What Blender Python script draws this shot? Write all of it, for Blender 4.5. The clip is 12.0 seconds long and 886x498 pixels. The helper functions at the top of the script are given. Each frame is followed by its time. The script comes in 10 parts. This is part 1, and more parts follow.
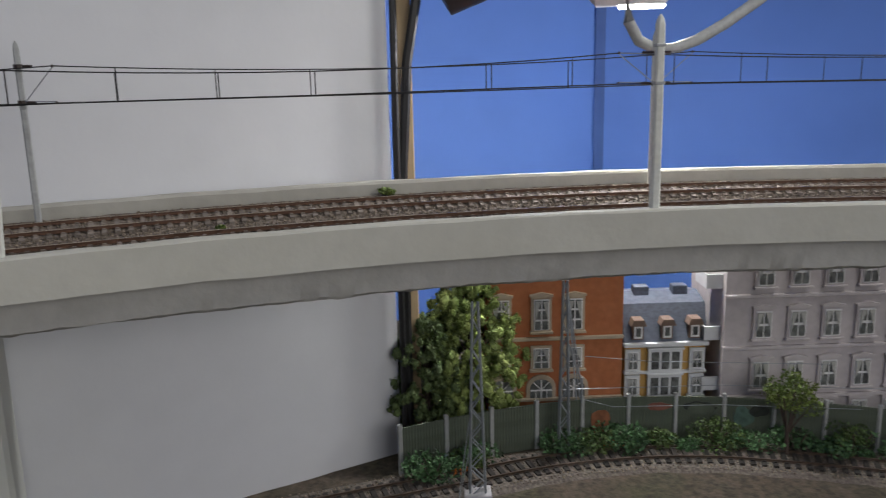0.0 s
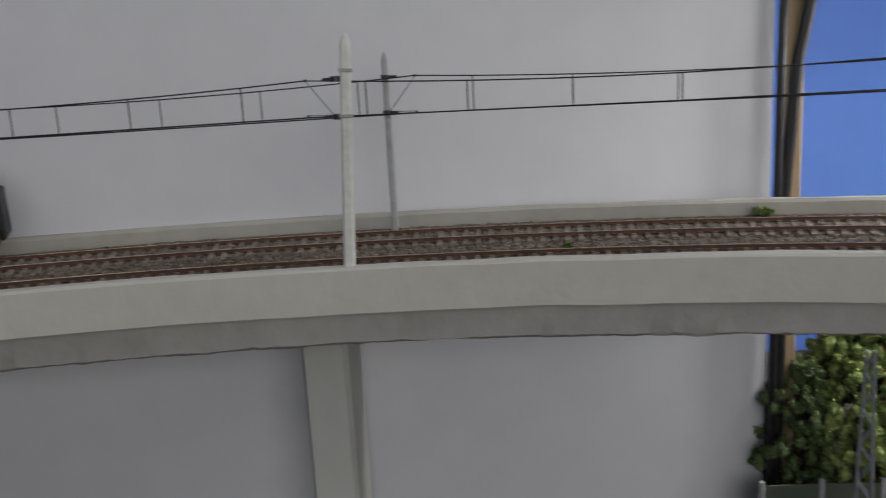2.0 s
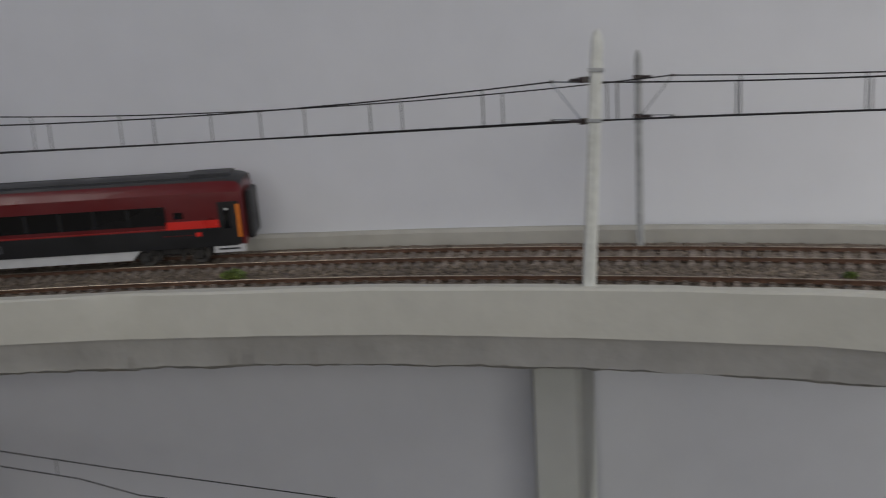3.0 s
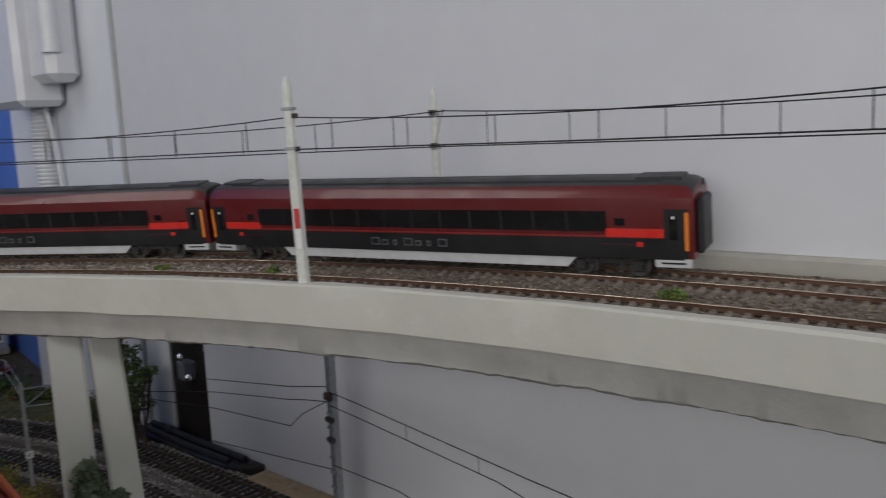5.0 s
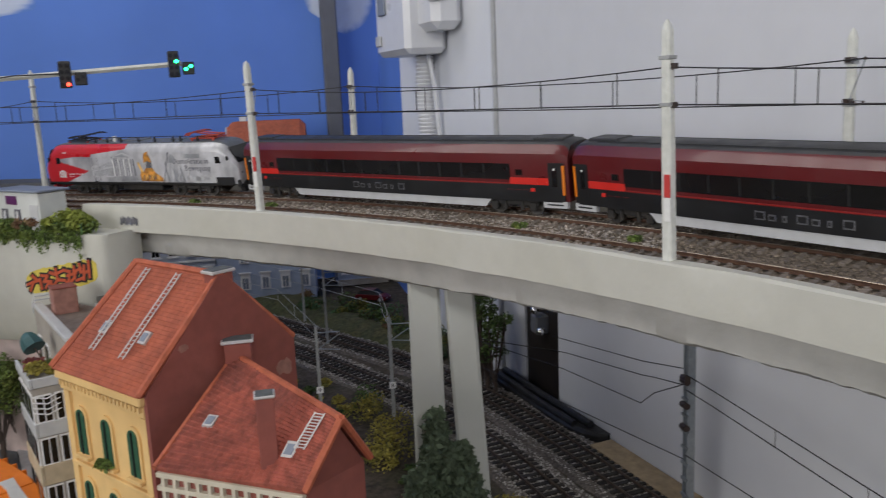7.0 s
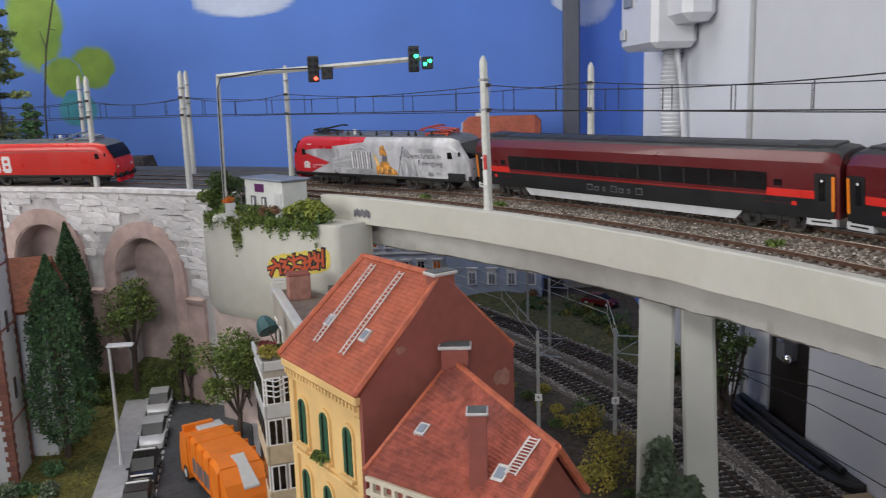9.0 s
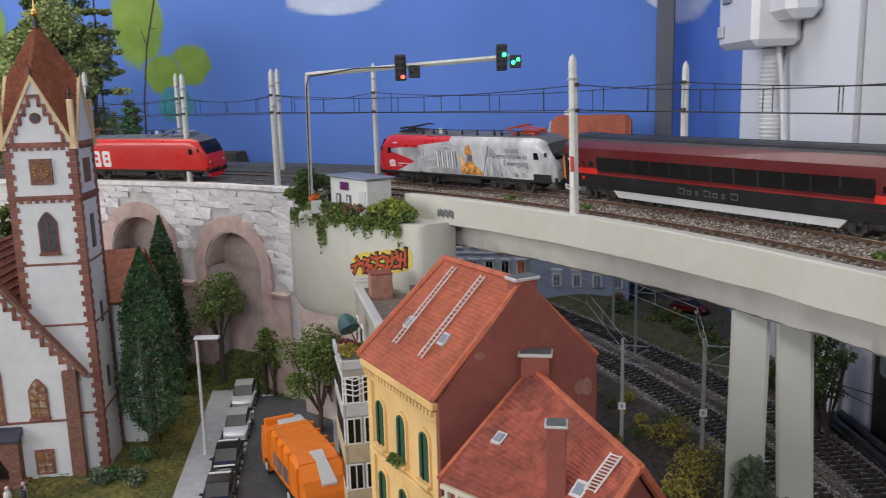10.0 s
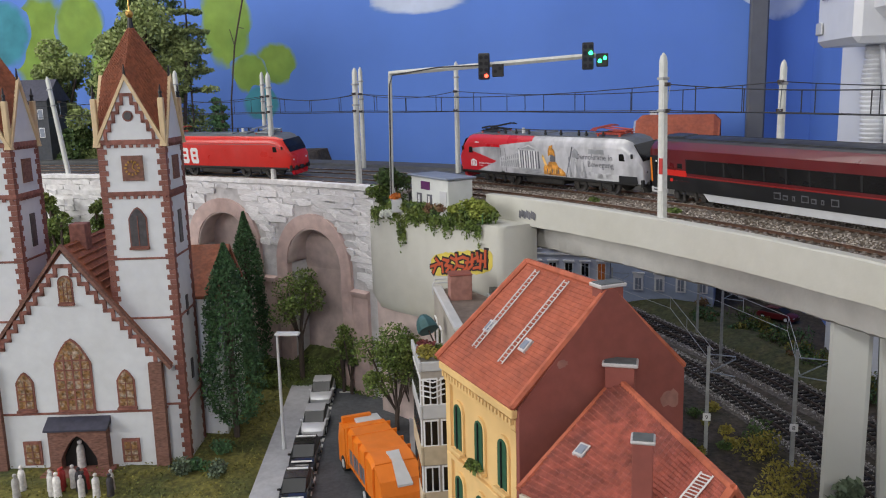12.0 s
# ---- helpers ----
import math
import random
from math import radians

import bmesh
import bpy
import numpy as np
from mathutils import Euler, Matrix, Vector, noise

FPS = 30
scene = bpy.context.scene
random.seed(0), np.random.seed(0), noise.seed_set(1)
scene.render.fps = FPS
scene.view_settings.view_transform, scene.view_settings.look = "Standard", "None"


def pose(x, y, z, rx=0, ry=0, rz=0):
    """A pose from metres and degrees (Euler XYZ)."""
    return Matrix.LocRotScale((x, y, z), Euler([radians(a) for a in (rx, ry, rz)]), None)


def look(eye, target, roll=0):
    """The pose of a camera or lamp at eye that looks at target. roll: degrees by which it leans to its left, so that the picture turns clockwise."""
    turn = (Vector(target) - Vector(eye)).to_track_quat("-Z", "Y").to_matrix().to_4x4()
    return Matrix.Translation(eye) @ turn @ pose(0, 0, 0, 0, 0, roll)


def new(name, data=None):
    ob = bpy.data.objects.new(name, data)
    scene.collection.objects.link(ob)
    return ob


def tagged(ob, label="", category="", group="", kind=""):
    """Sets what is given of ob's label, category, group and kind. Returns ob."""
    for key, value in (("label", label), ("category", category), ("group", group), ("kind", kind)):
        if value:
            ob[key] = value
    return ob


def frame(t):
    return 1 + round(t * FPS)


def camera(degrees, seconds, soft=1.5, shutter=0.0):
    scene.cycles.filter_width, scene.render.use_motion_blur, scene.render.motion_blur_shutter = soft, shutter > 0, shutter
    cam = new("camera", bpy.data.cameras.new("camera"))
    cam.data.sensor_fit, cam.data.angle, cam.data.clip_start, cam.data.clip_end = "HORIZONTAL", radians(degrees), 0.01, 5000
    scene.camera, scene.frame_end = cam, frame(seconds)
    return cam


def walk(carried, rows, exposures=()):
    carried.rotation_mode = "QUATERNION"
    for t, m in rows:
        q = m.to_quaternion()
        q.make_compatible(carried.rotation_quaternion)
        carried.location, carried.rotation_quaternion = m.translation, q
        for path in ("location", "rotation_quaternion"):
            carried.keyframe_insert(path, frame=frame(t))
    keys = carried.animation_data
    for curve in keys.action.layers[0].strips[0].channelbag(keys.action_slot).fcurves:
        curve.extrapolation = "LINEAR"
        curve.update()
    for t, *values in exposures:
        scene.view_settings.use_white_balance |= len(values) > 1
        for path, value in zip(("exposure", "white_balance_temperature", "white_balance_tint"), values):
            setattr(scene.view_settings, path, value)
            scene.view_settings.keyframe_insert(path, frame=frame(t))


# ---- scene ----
cam = camera(56.26, 12.0, soft=1.1, shutter=0.4)


def eye(x, y, z, pitch, heading, lean):
    """A camera pose: metres, then degrees of pitch, heading (left of +y) and lean."""
    return pose(x, y, z, 90 + pitch, 0, heading) @ pose(0, 0, 0, 0, 0, lean)


PATH = [
    (0, eye(0.0468, -0.1438, 0.3826, -12.93, -20.65, -1.30)),
    (0.5, eye(0.0520, -0.1373, 0.3820, -12.65, -16.17, -2.46)),
    (1, eye(0.0541, -0.1274, 0.3831, -12.56, -11.08, -2.51)),
    (1.5, eye(0.0588, -0.1134, 0.3822, -12.16, -3.38, -2.83)),
    (2, eye(0.0610, -0.0975, 0.3813, -11.64, 4.74, -3.24)),
    (2.5, eye(0.0576, -0.0833, 0.3811, -11.09, 12.31, -3.31)),
    (3, eye(0.0522, -0.0665, 0.3821, -10.72, 21.05, -3.42)),
    (3.2, eye(0.0478, -0.0575, 0.3829, -10.56, 26.17, -3.47)),
    (4.8, eye(0.0276, -0.0181, 0.3728, -8.24, 49.64, -2.87)),
    (5, eye(0.0237, -0.0154, 0.3734, -8.21, 52.31, -2.82)),
    (5.5, eye(0.0120, -0.0061, 0.3752, -8.18, 59.63, -2.64)),
    (6, eye(0.0000, 0.0000, 0.3763, -8.21, 66.46, -2.50)),
    (6.5, eye(-0.0115, 0.0043, 0.3769, -9.81, 72.22, -2.61)),
    (7, eye(-0.0207, 0.0071, 0.3775, -10.83, 77.48, -2.46)),
    (8.8, eye(-0.0492, 0.0099, 0.3784, -10.57, 91.99, -1.90)),
    (9, eye(-0.0523, 0.0104, 0.3784, -10.56, 93.45, -1.87)),
    (9.5, eye(-0.0582, 0.0105, 0.3791, -10.59, 96.51, -1.76)),
    (10, eye(-0.0618, 0.0113, 0.3797, -10.56, 99.45, -1.59)),
    (10.5, eye(-0.0664, 0.0112, 0.3802, -10.56, 102.02, -1.50)),
    (11, eye(-0.0705, 0.0101, 0.3805, -10.54, 104.26, -1.39)),
    (11.5, eye(-0.0714, 0.0075, 0.3811, -10.58, 105.11, -1.38)),
    (12, eye(-0.0693, 0.0069, 0.3809, -10.57, 104.84, -1.46)),
]
EXPOSURE = [(0, -0.42), (1.0, -0.5), (2.5, -0.58), (5.0, -0.12), (5.5, 0.0), (7, 0.28), (9.5, 0.58), (12, 0.6)]
walk(cam, PATH, EXPOSURE)

# ---------------------------------------------------------------- world and lamps
world = bpy.data.worlds.new("room_light")
scene.world = world
world.use_nodes = True
world.node_tree.nodes["Background"].inputs[0].default_value = (0.75, 0.82, 0.95, 1)
world.node_tree.nodes["Background"].inputs[1].default_value = 0.12


def area_lamp(name, x, y, z, sx, sy, watts, color=(1, 0.97, 0.92), rz=0, tilt=(0, 0)):
    li = bpy.data.lights.new(name, "AREA")
    li.shape, li.size, li.size_y, li.energy, li.color = "RECTANGLE", sx, sy, watts, color
    ob = new(name, li)
    ob.matrix_world = pose(x, y, z, tilt[0], tilt[1], rz)
    return ob


# a wide window-like room lamp to the south-east, an added fill over the west side
room = area_lamp("room_lamp_light", 0.65, -1.65, 0.72, 1.7, 0.8, 17.5, (1, 0.98, 0.95))
room.matrix_world = look((0.65, -1.65, 0.72), (-0.35, 0.1, 0.2))
east = area_lamp("east_lamp_light", 0.78, 0.02, 0.88, 0.34, 0.22, 4.6, (1, 0.97, 0.92))
east.matrix_world = look((0.78, 0.02, 0.88), (-0.4, 0.18, 0.25))
# unseen fill, added to brighten the west backdrop and the town
area_lamp("west_fill_light", -0.74, -0.86, 1.38, 0.6, 1.2, 6.4)

# the strip lamp over the eastern houses
strip = area_lamp("strip_lamp_light", 0.406, 0.408, 0.4135, 0.06, 0.03, 1.7, (1, 0.98, 0.95))
strip.matrix_world = look((0.406, 0.408, 0.4135), (0.40, 0.47, 0.20))

# ---------------------------------------------------------------- small kit
C0 = Vector((0.0572, -0.7216))   # centre of the viaduct's curve
R0 = 0.9888                      # radius of its inner masts
Z_LOW = 0.083                    # lower railway ground
R_NEAR, R_FAR = 0.0147, 0.0750   # track centres, outwards from the mast line
CANT = -6.0                      # both upper tracks lean inwards


def arc(th, r=0.0, z=0.0):
    a = radians(th)
    return Vector((C0.x + (R0 + r) * math.cos(a), C0.y + (R0 + r) * math.sin(a), z))


def arc_pose(th, r=0.0, z=0.0):
    """x runs along the curve (towards larger angles), y points inwards, to the room."""
    p = arc(th, r, z)
    return pose(p.x, p.y, p.z, 0, 0, th + 90)


def mesh(name, bm, material):
    me = bpy.data.meshes.new(name)
    bmesh.ops.recalc_face_normals(bm, faces=bm.faces)
    bm.to_mesh(me)
    bm.free()
    if isinstance(material, (list, tuple)):
        for m in material:
            me.materials.append(m)
    else:
        me.materials.append(material)
    return me


def smooth(ob, deg=35):
    me = ob.data
    me.polygons.foreach_set("use_smooth", [True] * len(me.polygons))
    me.set_sharp_from_angle(angle=radians(deg))
    return ob


def part(name, bm, material, parent, label="", soft=0):
    ob = new(name, mesh(name, bm, material))
    ob.parent = parent
    if label:
        ob["label"] = label
    if soft:
        smooth(ob, soft)
    return ob


def thing(name, label, category, m=None, group="", kind=""):
    ob = new(name)
    ob.empty_display_size = 0.01
    if m is not None:
        ob.matrix_basis = m
    return tagged(ob, label, category, group, kind)


def solid(name, bm, material, label, category="", kind="", m=None, soft=0, group=""):
    ob = new(name, mesh(name, bm, material))
    if m is not None:
        ob.matrix_basis = m
    if soft:
        smooth(ob, soft)
    return tagged(ob, label, category, group, kind)


def box(bm, x, y, z, sx, sy, sz, bevel=0.0, m=None):
    """A box: centre in x and y, foot at z."""
    mm = Matrix.Translation((x, y, z + sz / 2)) @ Matrix.Diagonal((sx, sy, sz, 1))
    if m is not None:
        mm = m @ mm
    out = bmesh.ops.create_cube(bm, size=1, matrix=mm)
    if bevel:
        es = list({e for v in out["verts"] for e in v.link_edges})
        bmesh.ops.bevel(bm, geom=es, offset=bevel, segments=1, affect="EDGES", profile=0.5)
    return bm


def cyl(bm, a, b, r, r2=None, n=8, caps=True):
    """A cylinder or cone from a to b."""
    a, b = Vector(a), Vector(b)
    d = b - a
    m = Matrix.Translation((a + b) / 2) @ d.to_track_quat("Z", "Y").to_matrix().to_4x4()
    bmesh.ops.create_cone(bm, cap_ends=caps, segments=n, radius1=r, radius2=r if r2 is None else r2, depth=d.length, matrix=m)
    return bm


def ball(bm, p, r, sub=1, scale=(1, 1, 1)):
    bmesh.ops.create_icosphere(bm, subdivisions=sub, radius=r, matrix=Matrix.Translation(p) @ Matrix.Diagonal((*scale, 1)))
    return bm


def prism(bm, outline, axis, a, b):
    """An outline (u, v) drawn out from a to b along the axis: 'x' takes (y, z), 'y' takes (x, z), 'z' takes (x, y)."""
    def put(u, v, w):
        return {"x": (w, u, v), "y": (u, w, v), "z": (u, v, w)}[axis]
    lo = [bm.verts.new(put(u, v, a)) for u, v in outline]
    hi = [bm.verts.new(put(u, v, b)) for u, v in outline]
    n = len(outline)
    for i in range(n):
        j = (i + 1) % n
        bm.faces.new((lo[i], lo[j], hi[j], hi[i]))
    bm.faces.new(lo)
    bm.faces.new(hi)
    return bm


def loft(bm, rings, close=True, caps=True):
    """Skin a row of rings that have the same number of points."""
    vs = [[bm.verts.new(p) for p in ring] for ring in rings]
    n = len(vs[0])
    for a, b in zip(vs, vs[1:]):
        for i in range(n if close else n - 1):
            j = (i + 1) % n
            bm.faces.new((a[i], a[j], b[j], b[i]))
    if caps and close:
        bm.faces.new(vs[0])
        bm.faces.new(vs[-1])
    return vs


def arc_solid(bm, profile, th0, th1, step=1.0, wave=None):
    """A closed (r, z) profile swept along the viaduct's curve."""
    n = max(1, round(abs(th1 - th0) / step))
    rings = []
    for i in range(n + 1):
        th = th0 + (th1 - th0) * i / n
        ring = []
        for k, (r, z) in enumerate(profile):
            dr, dz = wave(th, k) if wave else (0, 0)
            ring.append(arc(th, r + dr, z + dz))
        rings.append(ring)
    loft(bm, rings)
    return bm


def tube(bm, points, r, n=6, close_caps=True):
    """A round bar through points."""
    pts = [Vector(p) for p in points]
    rings = []
    for i, p in enumerate(pts):
        d = (pts[min(i + 1, len(pts) - 1)] - pts[max(i - 1, 0)]).normalized()
        q = d.to_track_quat("Z", "Y")
        rings.append([p + q @ Vector((r * math.cos(2 * math.pi * k / n), r * math.sin(2 * math.pi * k / n), 0)) for k in range(n)])
    loft(bm, rings)
    return bm


# ---------------------------------------------------------------- materials
def material(name, color, rough=0.6, metal=0.0, grain=0, vary=0.12, stain=0, stain_color=None, stain_amount=0.4, bump=0.0, bump_scale=None,
             each=0.0, coat=0.0, stretch=(1, 1, 1)):
    """A surface with two scales of variation: fine grain and broad stains, fine relief, and a difference from piece to piece."""
    m = bpy.data.materials.new(name)
    m.use_nodes = True
    nt = m.node_tree
    n, link = nt.nodes, nt.links.new
    p = n["Principled BSDF"]
    p.inputs["Roughness"].default_value, p.inputs["Metallic"].default_value = rough, metal
    p.inputs["Coat Weight"].default_value = coat
    tc = n.new("ShaderNodeTexCoord")
    mp = n.new("ShaderNodeMapping")
    mp.inputs["Scale"].default_value = stretch
    link(tc.outputs["Object"], mp.inputs["Vector"])
    col = n.new("ShaderNodeRGB")
    col.outputs[0].default_value = (*color, 1)
    out = col.outputs[0]

    def noise_at(scale, detail=4):
        t = n.new("ShaderNodeTexNoise")
        t.inputs["Scale"].default_value, t.inputs["Detail"].default_value = scale, detail
        link(mp.outputs["Vector"], t.inputs["Vector"])
        return t.outputs["Fac"]

    def mix(kind, a, b, fac):
        x = n.new("ShaderNodeMix")
        x.data_type, x.blend_type = "RGBA", kind
        for sock, val in ((x.inputs[0], fac), (x.inputs[6], a), (x.inputs[7], b)):
            if isinstance(val, bpy.types.NodeSocket):
                link(val, sock)
            else:
                sock.default_value = val
        return x.outputs[2]

    def ramp(fac, lo, hi, a=0.0, b=1.0):
        r = n.new("ShaderNodeMapRange")
        r.inputs[1].default_value, r.inputs[2].default_value, r.inputs[3].default_value, r.inputs[4].default_value = lo, hi, a, b
        link(fac, r.inputs[0])
        return r.outputs[0]

    if stain:
        s = ramp(noise_at(stain, 6), 0.45, 0.68, 0, stain_amount)
        dark = stain_color or tuple(c * 0.6 for c in color)
        out = mix("MIX", out, (*dark, 1), s)
    if grain:
        g = ramp(noise_at(grain), 0.3, 0.7, 1 - vary, 1 + vary)
        out = mix("MULTIPLY", out, g, 1.0)
    if each:
        oi = n.new("ShaderNodeObjectInfo")
        e = ramp(oi.outputs["Random"], 0, 1, 1 - each, 1 + each)
        out = mix("MULTIPLY", out, e, 1.0)
    link(out, p.inputs["Base Color"])
    if bump:
        b = n.new("ShaderNodeBump")
        b.inputs["Strength"].default_value, b.inputs["Distance"].default_value = bump, 0.001
        link(noise_at(bump_scale or grain or 200), b.inputs["Height"])
        link(b.outputs[0], p.inputs["Normal"])
    if grain:
        link(ramp(noise_at(grain * 0.4), 0.3, 0.7, max(0.05, rough - 0.1), min(1, rough + 0.1)), p.inputs["Roughness"])
    return m


def glow(name, color, strength):
    m = material(name, color, 0.3)
    p = m.node_tree.nodes["Principled BSDF"]
    p.inputs["Emission Color"].default_value = (*color, 1)
    p.inputs["Emission Strength"].default_value = strength
    return m


def glass(name, color=(0.9, 0.95, 0.95), rough=0.05):
    m = material(name, color, rough)
    m.node_tree.nodes["Principled BSDF"].inputs["Transmission Weight"].default_value = 0.9
    return m


WALL = material("grey_wall_paint", (0.62, 0.63, 0.66), 0.75, grain=40, vary=0.02, stain=4, stain_color=(0.57, 0.585, 0.62), stain_amount=0.5, bump=0.08, bump_scale=260)
WHITE_WALL = material("white_wall_paint", (0.70, 0.72, 0.77), 0.7, grain=30, vary=0.02, bump=0.05, bump_scale=200)
BLUE = material("blue_backdrop_paint", (0.10, 0.22, 0.655), 0.75, grain=6, vary=0.07, stain=2.5, stain_color=(0.15, 0.285, 0.74), stain_amount=0.6, bump=0.04, bump_scale=120)
BLUE_DARK = material("dark_blue_joint_paint", (0.055, 0.12, 0.36), 0.75, grain=20, vary=0.08)
CONCRETE = material("viaduct_concrete_paint", (0.50, 0.495, 0.445), 0.7, grain=90, vary=0.035, stain=14, stain_color=(0.43, 0.42, 0.355), stain_amount=0.45, bump=0.25, bump_scale=160)
CONCRETE_GREY = material("beam_concrete", (0.47, 0.465, 0.44), 0.8, grain=70, vary=0.07, stain=18, stain_color=(0.38, 0.37, 0.35), stain_amount=0.6, bump=0.9, bump_scale=110)
PARAPET = material("parapet_concrete", (0.40, 0.39, 0.35), 0.75, grain=90, vary=0.06, stain=16, stain_color=(0.33, 0.32, 0.28), stain_amount=0.6, bump=0.3, bump_scale=160)
PILLAR = material("pillar_concrete", (0.52, 0.53, 0.50), 0.75, grain=80, vary=0.04, stain=20, stain_color=(0.43, 0.45, 0.41), stain_amount=0.5, bump=0.2, bump_scale=140)
MAST = material("mast_concrete", (0.60, 0.61, 0.57), 0.7, grain=300, vary=0.08, stain=60, stain_color=(0.48, 0.49, 0.45), stain_amount=0.5, bump=0.3, bump_scale=500)
MAST_GREY = material("mast_weathered_grey", (0.34, 0.35, 0.35), 0.7, grain=300, vary=0.1, stain=70, stain_amount=0.4, bump=0.3, bump_scale=500)
STEEL = material("galvanised_steel", (0.33, 0.36, 0.39), 0.45, 0.6, grain=300, vary=0.12, stain=80, stain_amount=0.4)
WIRE = material("black_wire", (0.02, 0.02, 0.022), 0.5, 0.3, grain=200, vary=0.2)
BALLAST = material("brown_ballast", (0.155, 0.125, 0.10), 0.95, grain=420, vary=0.55, stain=28, stain_color=(0.175, 0.142, 0.115), stain_amount=0.8, bump=1.0, bump_scale=500)
STONE_CHIP = material("ballast_stone", (0.19, 0.155, 0.12), 0.9, grain=350, vary=0.5, stain=40, stain_color=(0.10, 0.078, 0.06), stain_amount=0.9)
SLEEPER = material("grey_sleeper", (0.225, 0.19, 0.162), 0.9, grain=400, vary=0.2, each=0.3, stain=120, stain_amount=0.5)
SLEEPER_DARK = material("dark_wooden_sleeper", (0.022, 0.019, 0.017), 0.85, grain=400, vary=0.3, each=0.35)
RAIL = material("rusty_rail", (0.115, 0.062, 0.040), 0.6, 0.4, grain=300, vary=0.3)
RAIL_HEAD = material("bright_rail_head", (0.45, 0.38, 0.30), 0.3, 0.9, grain=200, vary=0.15)
EARTH = material("dark_brown_earth", (0.068, 0.053, 0.039), 0.95, grain=200, vary=0.5, stain=22, stain_color=(0.045, 0.043, 0.024), stain_amount=0.8, bump=0.8, bump_scale=300)

# ---------------------------------------------------------------- room and ground
WALL_A, WALL_SLOPE = 0.388, 0.177            # the grey wall: y = WALL_A + WALL_SLOPE * x


def wall_y(x):
    return WALL_A + WALL_SLOPE * x


def wall_panel(name, x0, x1, z0, z1, mat, label, back=0.02, off=0.0):
    bm = bmesh.new()
    d = Vector((WALL_SLOPE, -1, 0)).normalized()
    a, b = Vector((x0, wall_y(x0), 0)) + d * off, Vector((x1, wall_y(x1), 0)) + d * off
    prism(bm, [(a.x, a.y), (b.x, b.y), (b.x - d.x * back, b.y - d.y * back), (a.x - d.x * back, a.y - d.y * back)], "z", z0, z1)
    return solid(name, bm, mat, label, "wall", "structure")


def upright(name, a, b, z0, z1, mat, label, thick=0.02, category="wall"):
    """A straight panel from a to b, its thickness to the left of that way."""
    bm = bmesh.new()
    a, b = Vector(a), Vector(b)
    d = (b - a).normalized()
    n = Vector((-d.y, d.x)) * thick
    prism(bm, [tuple(a), tuple(b), tuple(b + n), tuple(a + n)], "z", z0, z1)
    return solid(name, bm, mat, label, category, "structure")


# the grey wall has a dark opening at the lower level
DOOR_X0, DOOR_X1, DOOR_TOP = -0.768, -0.706, 0.26
wall_panel("wall_north", DOOR_X1, 0.2235, -0.3, 1.9, WALL, "plain light grey painted wall behind the viaduct")
wall_panel("wall_north", -0.812, DOOR_X0, -0.3, 1.9, WALL, "plain light grey painted wall behind the viaduct")
wall_panel("wall_north", DOOR_X0, DOOR_X1, DOOR_TOP, 1.9, WALL, "plain light grey painted wall above the dark opening")
wall_panel("wall_column", -1.07, -0.816, -0.3, 1.9, WHITE_WALL, "white painted wall strip beside the blue backdrop", off=0.004)
upright("backdrop_north", (-1.05, 0.212), (-1.38, 0.212), -0.3, 1.9, BLUE, "blue painted sky backdrop", -0.02)
upright("backdrop_west", (-1.36, 0.23), (-1.36, -2.4), -0.3, 1.9, BLUE, "blue painted sky backdrop with soft uneven tones", -0.02)
upright("backdrop_east", (0.59, 0.75), (0.10, 0.75), -0.3, 1.9, BLUE, "blue painted sky backdrop behind the model houses", -0.02)
upright("backdrop_corner", (1.35, 0.15), (0.59, 0.75), -0.3, 1.9, BLUE, "blue painted sky backdrop panel", -0.02)
upright("backdrop_joint", (0.594, 0.741), (0.584, 0.747), -0.3, 1.9, BLUE_DARK, "darker blue joint between two backdrop panels", -0.004, "trim")
upright("wall_east", (1.35, -2.4), (1.35, 0.15), -0.3, 1.9, WALL, "plain grey room wall", -0.02)
upright("wall_south", (-1.36, -2.4), (1.35, -2.4), -0.3, 1.9, WALL, "plain grey room wall", -0.02)
FLOOR = material("grey_room_floor", (0.22, 0.215, 0.21), 0.6, grain=14, vary=0.08, stain=5, stain_amount=0.3)
bm = bmesh.new()
box(bm, 0, -0.8, -0.33, 2.9, 3.4, 0.03)
solid("floor", bm, FLOOR, "plain grey room floor below the layout", "floor", "structure")
# the ceiling is never in view; its grey keeps bounced light low
CEILING = material("low_bounce_ceiling_grey", (0.34, 0.34, 0.35), 0.8, grain=20, vary=0.03)
bm = bmesh.new()
box(bm, 0, -0.8, 1.9, 2.9, 3.4, 0.02)
solid("ceiling", bm, CEILING, "plain unseen ceiling, grey to cut bounced light", "ceiling", "structure")


def ground_z(x, y):
    r = math.hypot(x - C0.x, y - C0.y) - R0
    th = math.degrees(math.atan2(y - C0.y, x - C0.x))
    z = Z_LOW
    if th % 360 > 170 and r > 0.13:
        z += min(0.215, (r - 0.13) * 2.2) * min(1, (th % 360 - 170) / 2)
    return z + 0.0012 * noise.noise((x * 40, y * 40, 0))


bm = bmesh.new()
NX, NY = 150, 130
grid = [[bm.verts.new((-1.4 + 2.8 * i / NX, -1.6 + 2.4 * j / NY, ground_z(-1.4 + 2.8 * i / NX, -1.6 + 2.4 * j / NY))) for j in range(NY + 1)] for i in range(NX + 1)]
for i in range(NX):
    for j in range(NY):
        bm.faces.new((grid[i][j], grid[i + 1][j], grid[i + 1][j + 1], grid[i][j + 1]))
ground = solid("ground", bm, EARTH, "brown earth ground of the layout with moss tones", "ground", "structure", soft=60)

# ---------------------------------------------------------------- viaduct
TH_END = 143.0


